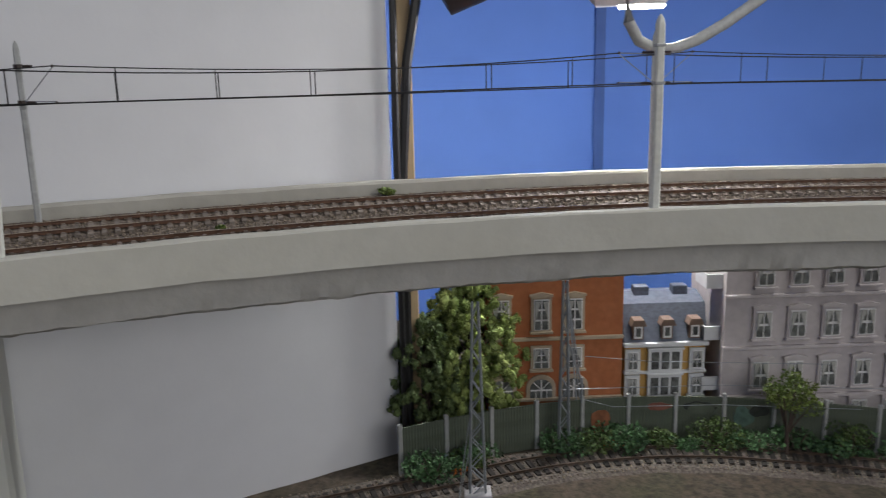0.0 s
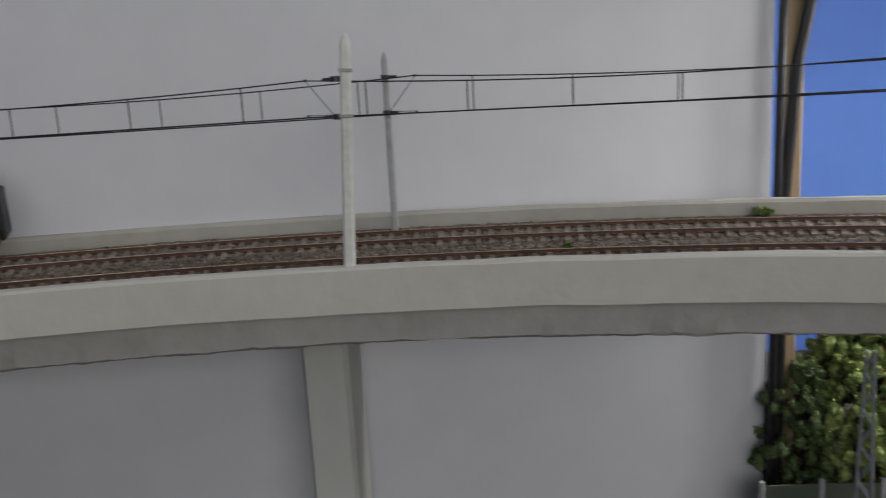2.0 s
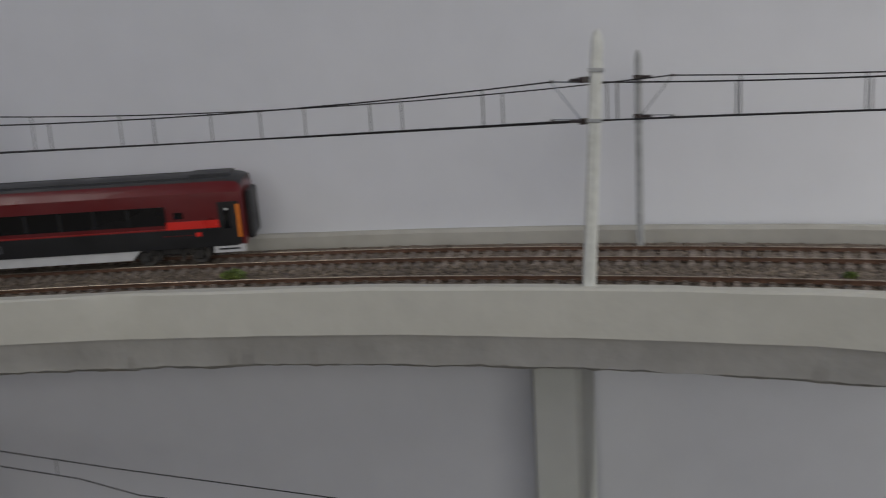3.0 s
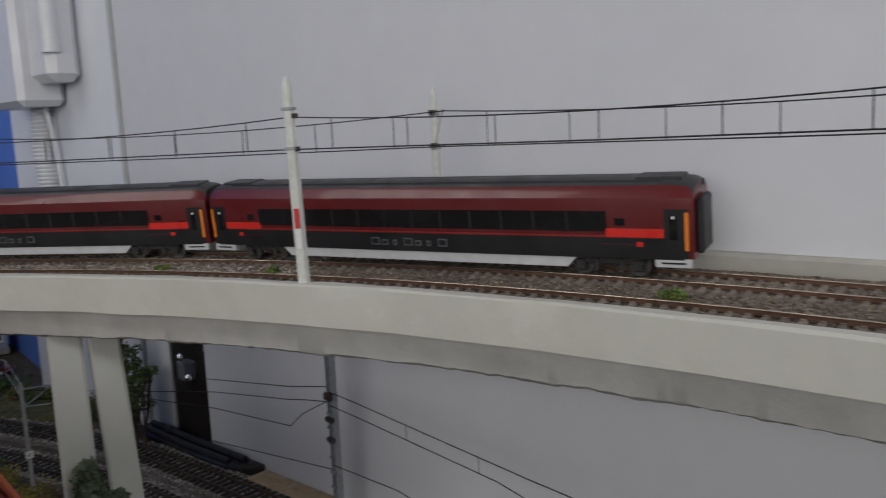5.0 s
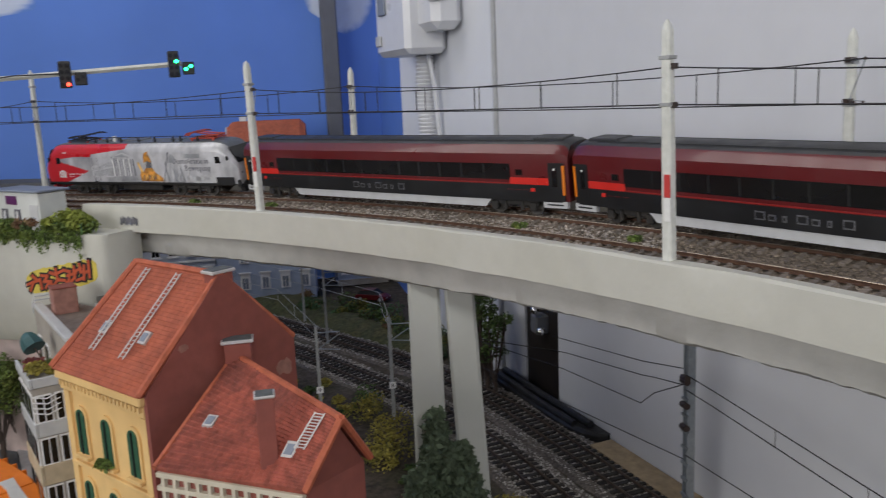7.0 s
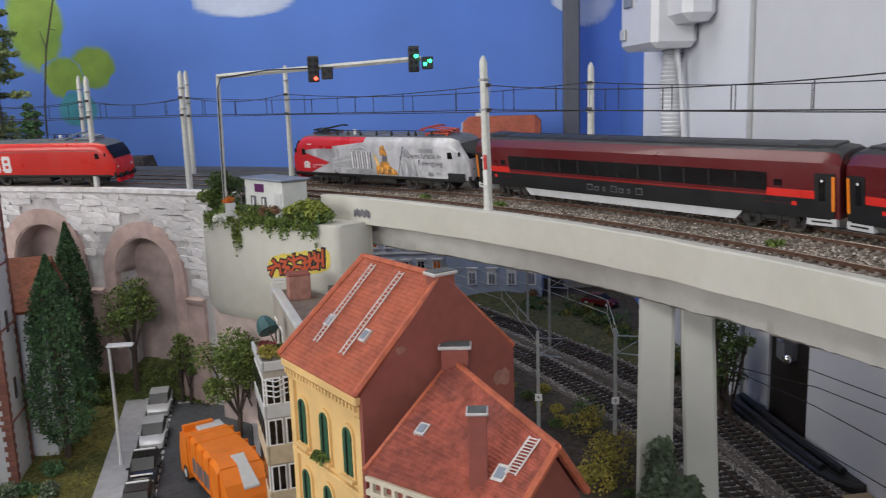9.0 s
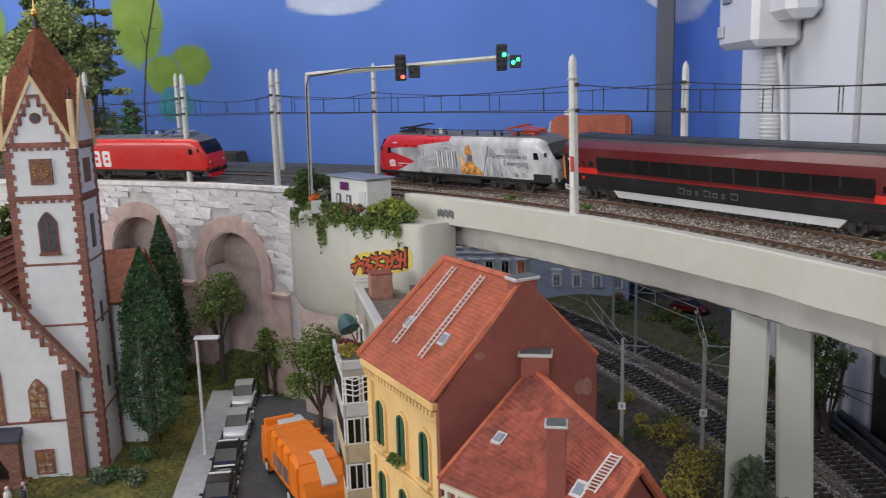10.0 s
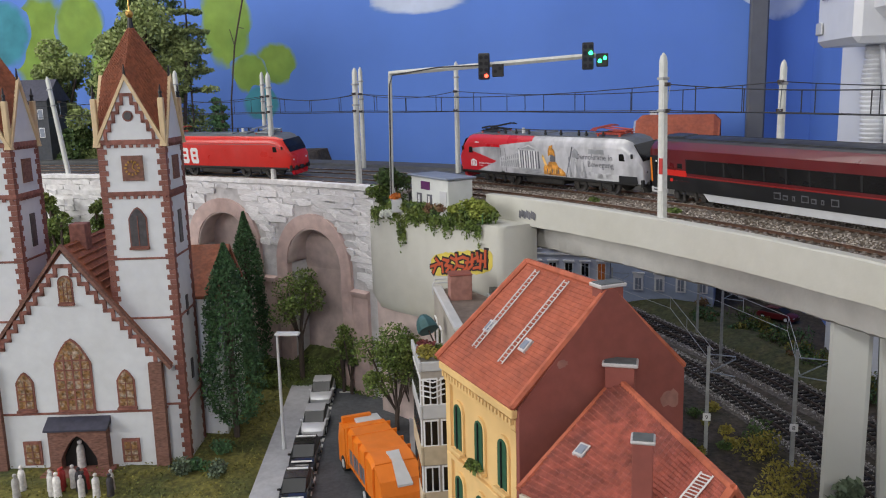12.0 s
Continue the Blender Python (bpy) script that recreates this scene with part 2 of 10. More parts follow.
def beam_wave(th, k):
    return 0.0006 * noise.noise((th * 0.35, k * 3.1, 0)), 0.0006 * noise.noise((th * 0.5, k * 2.3, 5))


viaduct = thing("viaduct", "curved double-track viaduct of pale painted concrete", "viaduct", kind="structure")
bm = bmesh.new()
arc_solid(bm, [(-0.006, 0.2795), (-0.006, 0.2995), (-0.005, 0.3005), (0.0015, 0.3005), (0.0022, 0.2935), (0.0022, 0.2795)], 50, TH_END, 0.75, beam_wave)
part("edge_beam", bm, CONCRETE, viaduct, "smooth cream-grey concrete edge beam", 30)
bm = bmesh.new()


def rough_wave(th, k):
    return 0.0008 * noise.noise((th * 0.5, k * 0.4, 1)) + 0.0003 * noise.noise((th * 2.1, k * 0.9, 3)), 0.0010 * noise.noise((th * 0.8, k * 0.5, 9)) + 0.0007 * noise.noise((th * 3.1, k * 0.6, 4)) + 0.0003 * noise.noise((th * 9.3, k, 6))


arc_solid(bm, [(0.008, 0.2795), (0.009, 0.271), (0.011, 0.2605), (0.014, 0.2585), (0.05, 0.258), (0.098, 0.2585), (0.106, 0.262), (0.108, 0.2795)], 50, TH_END, 0.12, rough_wave)
part("girder", bm, CONCRETE_GREY, viaduct, "rough hand-plastered grey girder", 40)
bm = bmesh.new()
arc_solid(bm, [(0.1085, 0.2795), (0.1085, 0.3045), (0.110, 0.306), (0.116, 0.306), (0.117, 0.3045), (0.117, 0.2795)], 50, 143.0, 0.75, beam_wave)
part("far_parapet", bm, PARAPET, viaduct, "low pale concrete parapet along the wall", 30)


def deck_z(r):
    pts = [(-0.01, 0.2945), (0.0022, 0.2945), (0.0147, 0.2953), (0.0235, 0.2962), (0.03, 0.2952), (0.045, 0.2942), (0.06, 0.2945), (0.0668, 0.2962), (0.0751, 0.2972), (0.086, 0.2985), (0.094, 0.2982), (0.1, 0.2975), (0.12, 0.2972)]
    for (a, u), (b, v) in zip(pts, pts[1:]):
        if a <= r <= b:
            return u + (v - u) * (r - a) / (b - a)
    return pts[-1][1]


# ballast bed: finely lumpy sheets with a closed underside
def ballast(th0, th1, r0, r1, mat, label):
    bm = bmesh.new()
    k = max(8, round((r1 - r0) / 0.0024))
    rs = [r0 + (r1 - r0) * i / k for i in range(k + 1)]
    n = round((th1 - th0) * 6.4)
    rings = []
    for i in range(n + 1):
        th = th0 + (th1 - th0) * i / n
        ring = [arc(th, rs[0], 0.279)]
        for r in rs:
            lump = 0.0007 * noise.noise((th * 9, r * 560, 0)) + 0.0004 * noise.noise((th * 24, r * 1300, 3))
            ring.append(arc(th, r, deck_z(r) + lump))
        ring.append(arc(th, rs[-1], 0.279))
        rings.append(ring)
    loft(bm, rings)
    part("ballast_bed", bm, mat, viaduct, label)


BALLAST_DARK = material("dark_grey_ballast", (0.060, 0.060, 0.063), 0.9, grain=420, vary=0.45, stain=24, stain_color=(0.095, 0.095, 0.10), stain_amount=0.7, bump=0.9, bump_scale=500)
BALLAST_PALE = material("pale_grey_ballast", (0.30, 0.285, 0.265), 0.95, grain=420, vary=0.45, stain=28, stain_color=(0.20, 0.185, 0.165), stain_amount=0.7, bump=1.0, bump_scale=500)
ballast(50, 149.0, 0.0022, 0.1085, BALLAST, "dirty brown ballast bed")
ballast(149.0, 190, 0.0022, 0.046, BALLAST_DARK, "dark grey ballast bed")
ballast(149.0, 190, 0.046, 0.1085, BALLAST_PALE, "pale grey ballast bed")


def pillar(x, y, a, b, rz, lean=0.0, taper=0.95):
    """A bevelled pillar; lean shifts its foot along its own x."""
    bm = bmesh.new()
    rings = []
    for i in range(9):
        f = i / 8
        k, z = 1.0 + (taper - 1) * f, 0.08 + 0.184 * f
        ring = []
        for u, v in ((-1, -0.82), (-0.82, -1), (0.82, -1), (1, -0.82), (1, 0.82), (0.82, 1), (-0.82, 1), (-1, 0.82)):
            wob = 0.0002 * noise.noise((u * 3 + x * 50, v * 3, z * 60))
            ring.append((u * a / 2 * k + lean * (1 - f) + wob, v * b / 2 * k + wob, z))
        rings.append(ring)
    loft(bm, rings)
    ob = part("pillar", bm, PILLAR, viaduct, "tall tapering pale concrete pillar")
    ob.matrix_basis = pose(x, y, 0, 0, 0, rz)
    return ob


for args in ((-0.0430, 0.3490, 0.0262, 0.0470, 1.0, 0.0, 0.98), (-0.5340, 0.1070, 0.0215, 0.0160, 79.0), (-0.5310, 0.1290, 0.0200, 0.0160, 79.0, 0.008), (0.69, 0.089, 0.0240, 0.0550, -38.0)):
    pillar(*args)

# ---------------------------------------------------------------- upper tracks
RAILS = {"near": ((0.0064, 0.2974), (0.0229, 0.2993)), "far": ((0.0668, 0.2988), (0.0832, 0.3007))}


def track(name, rails, th0, th1, label):
    root = thing(name, label, "railway track", kind="structure")
    for r, z in rails:
        bm = bmesh.new()
        arc_solid(bm, [(r - 0.0011, z - 0.0021), (r - 0.0003, z - 0.0017), (r - 0.0003, z - 0.0007), (r - 0.0006, z - 0.0005), (r - 0.0006, z - 0.0002),
                       (r + 0.0006, z - 0.0002), (r + 0.0006, z - 0.0005), (r + 0.0003, z - 0.0007), (r + 0.0003, z - 0.0017), (r + 0.0011, z - 0.0021)], th0, th1, 0.5)
        part("rail", bm, RAIL, root, "rusty brown steel rail")
        bm = bmesh.new()
        arc_solid(bm, [(r - 0.0005, z - 0.0002), (r - 0.0004, z), (r + 0.0004, z), (r + 0.0005, z - 0.0002)], th0, th1, 0.5)
        part("rail_head", bm, RAIL_HEAD, root, "worn bright rail head")
    return root


track_near = track("track_near", RAILS["near"], 50, 190, "curved railway track with rusty rails on grey sleepers")
track_far = track("track_far", RAILS["far"], 50, 190, "curved railway track with rusty rails beside the parapet")

# ---------------------------------------------------------------- trains
ROOF_GREY = material("loco_roof_grey", (0.13, 0.14, 0.15), 0.5, grain=250, vary=0.15, stain=60, stain_amount=0.4)
BLACK = material("matt_black", (0.012, 0.012, 0.013), 0.5, grain=250, vary=0.3)
DARK = material("underframe_dark", (0.022, 0.021, 0.02), 0.7, grain=300, vary=0.35, stain=90, stain_color=(0.05, 0.04, 0.032), stain_amount=0.6)
GLOSS_BLACK = material("tinted_window", (0.006, 0.006, 0.007), 0.15, grain=30, vary=0.1)
WINDOW_BAND = material("dark_window_band", (0.004, 0.004, 0.005), 0.3, grain=30, vary=0.1)
LOCO_RED = material("loco_red_paint", (0.55, 0.012, 0.022), 0.3, grain=120, vary=0.05, coat=0.3)
BRIGHT_RED = material("bright_red_paint", (0.62, 0.025, 0.018), 0.35, grain=120, vary=0.05, coat=0.2)
LIGHT_GREY = material("light_grey_paint", (0.52, 0.53, 0.54), 0.4, grain=150, vary=0.06, stain=40, stain_amount=0.15)
WHITE = material("white_print", (0.78, 0.78, 0.78), 0.45, grain=200, vary=0.03)
PRINT_GREY = material("grey_print", (0.30, 0.31, 0.33), 0.45, grain=160, vary=0.2, stain=90, stain_amount=0.4)
MARK_GREY = material("faint_grey_mark", (0.10, 0.10, 0.11), 0.45, grain=160, vary=0.2)
PRINT_PALE = material("pale_grey_print", (0.50, 0.50, 0.52), 0.45, grain=160, vary=0.15)
GOLD_LIGHT = material("light_gold_print", (0.80, 0.50, 0.16), 0.4, grain=260, vary=0.4)
PRINT_DARK = material("dark_print", (0.13, 0.13, 0.15), 0.45, grain=160, vary=0.2)
GOLD = material("gold_print", (0.62, 0.28, 0.05), 0.4, grain=260, vary=0.55, stain=160, stain_color=(0.20, 0.07, 0.015), stain_amount=0.9)
COACH_RED = material("coach_dark_red", (0.105, 0.007, 0.009), 0.36, grain=120, vary=0.06, coat=0.3)
LINE_RED = material("dull_red_line", (0.26, 0.018, 0.016), 0.4, grain=120, vary=0.1)
COACH_BLACK = material("coach_anthracite", (0.010, 0.0105, 0.012), 0.4, grain=120, vary=0.1, coat=0.2)
COACH_ROOF = material("coach_roof_anthracite", (0.026, 0.027, 0.030), 0.5, grain=160, vary=0.12)
ORANGE = material("orange_stripe", (0.72, 0.20, 0.012), 0.4, grain=160, vary=0.05)
PANTO_RED = material("pantograph_red", (0.42, 0.06, 0.035), 0.5, grain=300, vary=0.2)
WHEEL = material("wheel_steel", (0.10, 0.095, 0.09), 0.5, 0.6, grain=300, vary=0.3)


def livery():
    """White printed sides with red wedges that run back from the front."""
    m = material("printed_livery", (0.53, 0.53, 0.555), 0.35, grain=90, vary=0.22, stain=38, stain_color=(0.20, 0.205, 0.225), stain_amount=0.85, coat=0.3, stretch=(1, 1, 0.6))
    n, link = m.node_tree.nodes, m.node_tree.links.new
    p = n["Principled BSDF"]
    was = p.inputs["Base Color"].links[0].from_socket
    tc = n.new("ShaderNodeTexCoord")
    sp = n.new("ShaderNodeSeparateXYZ")
    link(tc.outputs["Object"], sp.inputs[0])

    def op(kind, a, b):
        x = n.new("ShaderNodeMath")
        x.operation = kind
        for i, v in enumerate((a, b)):
            if isinstance(v, bpy.types.NodeSocket):
                link(v, x.inputs[i])
            else:
                x.inputs[i].default_value = v
        return x.outputs[0]

    x, z = sp.outputs[0], sp.outputs[2]
    u = op("SUBTRACT", 0.108, x)
    nose = op("LESS_THAN", u, 0.019)
    upper = op("GREATER_THAN", op("SUBTRACT", z, op("MULTIPLY", u, 0.105)), 0.0312)
    low_a = op("LESS_THAN", op("ADD", z, op("MULTIPLY", u, 0.253)), 0.0360)
    low_b = op("GREATER_THAN", op("SUBTRACT", z, op("MULTIPLY", u, 0.362)), 0.0031)
    fac = op("MAXIMUM", op("MAXIMUM", nose, op("MULTIPLY", upper, op("LESS_THAN", u, 0.1))), op("MULTIPLY", low_a, low_b))
    mx = n.new("ShaderNodeMix")
    mx.data_type = "RGBA"
    link(fac, mx.inputs[0])
    link(was, mx.inputs[6])
    mx.inputs[7].default_value = (0.55, 0.012, 0.022, 1)
    link(mx.outputs[2], p.inputs["Base Color"])
    return m


LIVERY = livery()


def text_mesh(words, size, depth=0.00006):
    cu = bpy.data.curves.new("words", "FONT")
    cu.body, cu.size, cu.extrude, cu.resolution_u = words, size, depth, 2
    ob = bpy.data.objects.new("words", cu)
    scene.collection.objects.link(ob)
    me = bpy.data.meshes.new_from_object(ob.evaluated_get(bpy.context.evaluated_depsgraph_get()))
    bpy.data.objects.remove(ob)
    return me


def lettering(words, size, mat, parent, m, label, name="lettering"):
    me = text_mesh(words, size)
    me.materials.clear()
    me.materials.append(mat)
    ob = new(name, me)
    ob.parent, ob.matrix_basis = parent, m
    ob["label"] = label
    return ob


def body_ring(x, w, z0, z1, ztop, roof_w):
    """One section of a rounded vehicle body, seen along x."""
    h, r = w / 2, roof_w / 2
    half = [(h * 0.985, z0), (h, z0 + 0.004), (h, z1), (h * 0.985, z1 + (ztop - z1) * 0.35), ((h + r) / 2 * 1.02, z1 + (ztop - z1) * 0.75), (r, ztop), (r * 0.5, ztop + 0.0004)]
    return [(x, y, z) for y, z in half] + [(x, -y, z) for y, z in reversed(half)]


def bogie(parent, x, wheels, base, label="black bogie with steel wheels"):
    bm = bmesh.new()
    for y in (0.0125, -0.0125):
        box(bm, x, y, 0.0065, base * 1.25, 0.0022, 0.0035, 0.0005)
        for k in (-1, 1):
            box(bm, x + k * base / 2, y * 1.08, 0.0035, 0.005, 0.003, 0.0055, 0.0006)
            cyl(bm, (x + k * base * 0.22, y * 1.1, 0.004), (x + k * base * 0.22, y * 1.1, 0.0095), 0.0013, n=8)
    box(bm, x, 0, 0.007, base * 0.5, 0.024, 0.005, 0.0005)
    bg = part("bogie", bm, DARK, parent, label)
    for k in (-1, 1):
        for y in (0.0085, -0.0085):
            bm = bmesh.new()
            s = 1 if y > 0 else -1
            cyl(bm, (x + k * base / 2, y - 0.0014 * s, wheels), (x + k * base / 2, y + 0.0014 * s, wheels), wheels, n=24)
            cyl(bm, (x + k * base / 2, y + 0.0014 * s, wheels), (x + k * base / 2, y + 0.0018 * s, wheels), wheels * 0.7, wheels * 0.5, n=16)
            part("wheel", bm, WHEEL, bg, "worn steel wheel", 40)
    return bg


def pantograph(parent, x, flip, mat):
    z = 0.0470
    for y in (0.0075, -0.0075):
        for dx in (-0.011, 0.011):
            bm = bmesh.new()
            loft(bm, [[(x + dx + r * math.cos(2 * math.pi * j / 8), y + r * math.sin(2 * math.pi * j / 8), z + h) for j in range(8)] for r, h in ((0.0013, -0.003), (0.0009, -0.0022), (0.0013, -0.0018), (0.0009, -0.001), (0.0012, -0.0006), (0.0008, 0.0006))])
            part("insulator", bm, PANTO_RED, parent, "red-brown ribbed insulator")
    bm = bmesh.new()
    for y in (0.0075, -0.0075):
        tube(bm, [(x - 0.013, y, z + 0.0012), (x + 0.013, y, z + 0.0012)], 0.0006)
        tube(bm, [(x - 0.007 * flip, y * 0.8, z + 0.0016), (x + 0.014 * flip, y * 0.6, z + 0.0034), (x - 0.011 * flip, y * 0.35, z + 0.0056)], 0.0006)
        tube(bm, [(x - 0.004 * flip, y * 0.5, z + 0.0014), (x + 0.014 * flip, y * 0.4, z + 0.0030)], 0.0004)
    for e in (-0.012, 0.0, 0.012):
        tube(bm, [(x + e, -0.0078, z + 0.0012), (x + e, 0.0078, z + 0.0012)], 0.0006)
    tube(bm, [(x + 0.014 * flip, -0.005, z + 0.0034), (x + 0.014 * flip, 0.005, z + 0.0034)], 0.0009)
    box(bm, x + 0.004 * flip, 0, z + 0.0005, 0.008, 0.006, 0.0022, 0.0004)
    pan = part("pantograph", bm, mat, parent, "folded roof pantograph")
    for k in range(3):
        q = x - (0.008 + 0.0022 * k) * flip
        bm = bmesh.new()
        tube(bm, [(q, -0.0145, z + 0.0046), (q, -0.011, z + 0.0060), (q, 0.011, z + 0.0060), (q, 0.0145, z + 0.0046)], 0.0005)
        part("contact_strip", bm, mat, pan)
    return pan


def buffers(parent, x, s):
    bm = bmesh.new()
    for y in (0.0100, -0.0100):
        cyl(bm, (x, y, 0.0118), (x + 0.0028 * s, y, 0.0118), 0.0014, n=10)
        cyl(bm, (x + 0.0028 * s, y, 0.0118), (x + 0.0034 * s, y, 0.0118), 0.0026, 0.0024, n=14)
    box(bm, x + 0.001 * s, 0, 0.0095, 0.004, 0.005, 0.004, 0.0004)
    box(bm, x - 0.001 * s, 0, 0.009, 0.003, 0.031, 0.0062, 0.0006)
    part("buffer_beam", bm, BLACK, parent, "black buffer beam with two buffers")
    bm = bmesh.new()
    prism(bm, [(-0.012, 0.0092), (0.012, 0.0092), (0.010, 0.0042), (-0.010, 0.0042)], "x", x - 0.0035 * s, x + 0.0005 * s)
    part("snow_plough", bm, LOCO_RED if s > 0 else DARK, parent)


def side_panel(parent, name, outline, y, mat, label="", thick=0.00016):
    """A thin flat panel on a vehicle's side; outline in (x, z)."""
    bm = bmesh.new()
    prism(bm, outline, "y", y, y + thick if y > 0 else y - thick)
    return part(name, bm, mat, parent, label)


def rect(x0, x1, z0, z1):
    return [(x0, z0), (x1, z0), (x1, z1), (x0, z1)]


def locomotive(m, printed):
    label = "electric locomotive in red and grey printed livery on the rails" if printed else "plain red electric locomotive with a grey roof on the rails"
    root = thing("locomotive", label, "locomotive", m)
    half = [(0.1085, 0.027, 0.0225, 0.0235, 0.018), (0.1078, 0.0295, 0.0235, 0.0265, 0.020), (0.1050, 0.0318, 0.0255, 0.0325, 0.022), (0.1000, 0.0334, 0.0300, 0.0400, 0.023), (0.0960, 0.034, 0.0330, 0.0432, 0.0235), (0.0900, 0.034, 0.0372, 0.0450, 0.024), (0.084, 0.034, 0.0380, 0.0455, 0.0245)]
    rows = [(x, w, z1, zt, rw) for x, w, z1, zt, rw in half]
    rows = rows + [(x, 0.034, 0.0380, 0.0455, 0.0245) for x in (0.05, 0.0, -0.05)] + [(-x, w, z1, zt, rw) for x, w, z1, zt, rw in reversed(half)]
    bm = bmesh.new()
    loft(bm, [body_ring(x, w, 0.0115, z1, zt, rw) for x, w, z1, zt, rw in rows])
    body = part("body", bm, LIVERY if printed else BRIGHT_RED, root, "smooth printed body shell" if printed else "smooth red body shell", 28)
    if not printed:
        bm = bmesh.new()
        loft(bm, [[(x, w / 2 + 0.0002, z1 - 0.0012), (x, rw / 2 + 0.0004, zt + 0.0002), (x, -rw / 2 - 0.0004, zt + 0.0002), (x, -w / 2 - 0.0002, z1 - 0.0012)] for x, w, z1, zt, rw in rows if abs(x) < 0.0975])
        part("roof_cove", bm, ROOF_GREY, root, "dark grey upper shell", 30)
    # roof panel with edge and equipment
    bm = bmesh.new()
    rr = [(x, max(0.002, rw - 0.001), zt) for x, w, z1, zt, rw in rows if abs(x) <= 0.1]
    loft(bm, [[(x, w / 2, zt - 0.001), (x, w / 2, zt + 0.0007), (x, 0, zt + 0.0013), (x, -w / 2, zt + 0.0007), (x, -w / 2, zt - 0.001)] for x, w, zt in rr])
    roof = part("roof", bm, ROOF_GREY, root, "weathered grey roof panel", 30)
    bm = bmesh.new()
    for i, x in enumerate((-0.066, -0.048, -0.040, -0.020, -0.002, 0.018, 0.034, 0.048)):
        cyl(bm, (x, 0.009, 0.0455), (x, 0.009, 0.0505), 0.0012, 0.0007, 8)
        cyl(bm, (x, 0.009, 0.0475), (x, 0.009, 0.0481), 0.0016, n=8)
    tube(bm, [(-0.075, 0.009, 0.0502), (-0.04, 0.009, 0.0508), (0.0, 0.009, 0.0504), (0.035, 0.009, 0.0508), (0.06, 0.009, 0.0500)], 0.00035)
    part("roof_line", bm, BLACK, roof, "high-voltage line on black insulators")
    bm = bmesh.new()
    for x, l, h in ((-0.03, 0.03, 0.0016), (0.012, 0.026, 0.002), (0.04, 0.012, 0.0028)):
        box(bm, x, -0.002, 0.0455, l, 0.012, h, 0.0005)
    part("roof_hatch", bm, ROOF_GREY, roof)
    bm = bmesh.new()
    cyl(bm, (0.030, 0.004, 0.046), (0.030, 0.004, 0.0510), 0.0017, 0.0014, 10)
    part("breaker", bm, WHITE, roof, "white insulator")
    pantograph(root, 0.070, 1, BLACK if printed else STEEL)
    pantograph(root, -0.070, -1, PANTO_RED)
    for s in (1, -1):
        buffers(root, 0.1078 * s, s)
        # windscreen: dark glass that follows the rake
        bm = bmesh.new()
        loft(bm, [[(s * (x + 0.0013), y * w / 2 * k, z) for k in (1, 0.5, -0.5, -1)] for x, z, w, y in ((0.1062, 0.0292, 0.026, 1), (0.1032, 0.0345, 0.027, 1), (0.0985, 0.0415, 0.0265, 1))], close=False)
        ws = part("windscreen", bm, GLOSS_BLACK, root, "raked dark windscreen")
        sm = ws.modifiers.new("thick", "SOLIDIFY")
        sm.thickness = 0.0007
        for y in (1, -1):
            bm = bmesh.new()
            ball(bm, (s * 0.1082, y * 0.0105, 0.0205), 0.0014, 1, (0.5, 1, 1))
            part("headlight", bm, WHITE if not printed or s > 0 else PRINT_DARK, root, "small round lamp glass")
            if s < 0:
                bm = bmesh.new()
                box(bm, -0.1066, y * 0.0118, 0.0185, 0.003, 0.004, 0.0036, 0.0005)
                part("tail_light", bm, COACH_RED, root, "dark red tail lamp")
            bm = bmesh.new()
            box(bm, s * 0.1000, y * 0.0178, 0.0315, 0.001, 0.0022, 0.0035, 0.0003)
            cyl(bm, (s * 0.1000, y * 0.0165, 0.033), (s * 0.1000, y * 0.0178, 0.033), 0.0003, n=6)
            part("mirror", bm, BLACK, root)
        for y in (0.01701, -0.01701):
            side_panel(root, "cab_window", [(s * 0.0925, 0.0290), (s * 0.0870, 0.0290), (s * 0.0870, 0.0345), (s * 0.0915, 0.0345)], y, GLOSS_BLACK, "small dark cab side window")
    bogie(root, 0.0565, 0.0066, 0.0345)
    bogie(root, -0.0565, 0.0066, 0.0345)
    bm = bmesh.new()
    box(bm, 0, 0, 0.0045, 0.045, 0.026, 0.0075, 0.001)
    box(bm, 0, 0, 0.0095, 0.2, 0.029, 0.003, 0.0005)
    part("underframe", bm, DARK, root, "dark transformer box and underframe")
    for y in (0.0171, -0.0171):
        s = 1 if y > 0 else -1
        side_panel(root, "sill", rect(-0.104, 0.104, 0.0112, 0.0128), y - 0.0001 * s, BLACK, "black lower sill")
        if not printed:
            for k, w in enumerate((0.0130, 0.0115, 0.0115)):
                x0 = 0.040 - 0.0145 * k * s if s > 0 else -0.062 + 0.0145 * k
                side_panel(root, "logo_block", [(x0 + u * w, 0.0150 + v * 0.0175) for u, v in ((0.15, 0), (0.85, 0), (1, 0.15), (0.93, 0.5), (1, 0.85), (0.85, 1), (0.15, 1), (0, 0.85), (0, 0.15))], y, WHITE, "white rounded block mark")
                side_panel(root, "logo_hole", rect(x0 + 0.32 * w, x0 + 0.68 * w, 0.0195, 0.0225), y + 0.0001 * s, BRIGHT_RED)
                side_panel(root, "logo_hole", rect(x0 + 0.32 * w, x0 + 0.68 * w, 0.0255, 0.0285), y + 0.0001 * s, BRIGHT_RED)
            continue
        # picture on the side: a temple front, a golden helmeted shape, folds of cloth, and words
        s1 = y + 0.0001 * s
        side_panel(root, "printed_facade", [(0.0500, 0.0170), (0.0500, 0.0265), (0.0260, 0.0330), (0.0260, 0.0170)], y, PRINT_PALE)
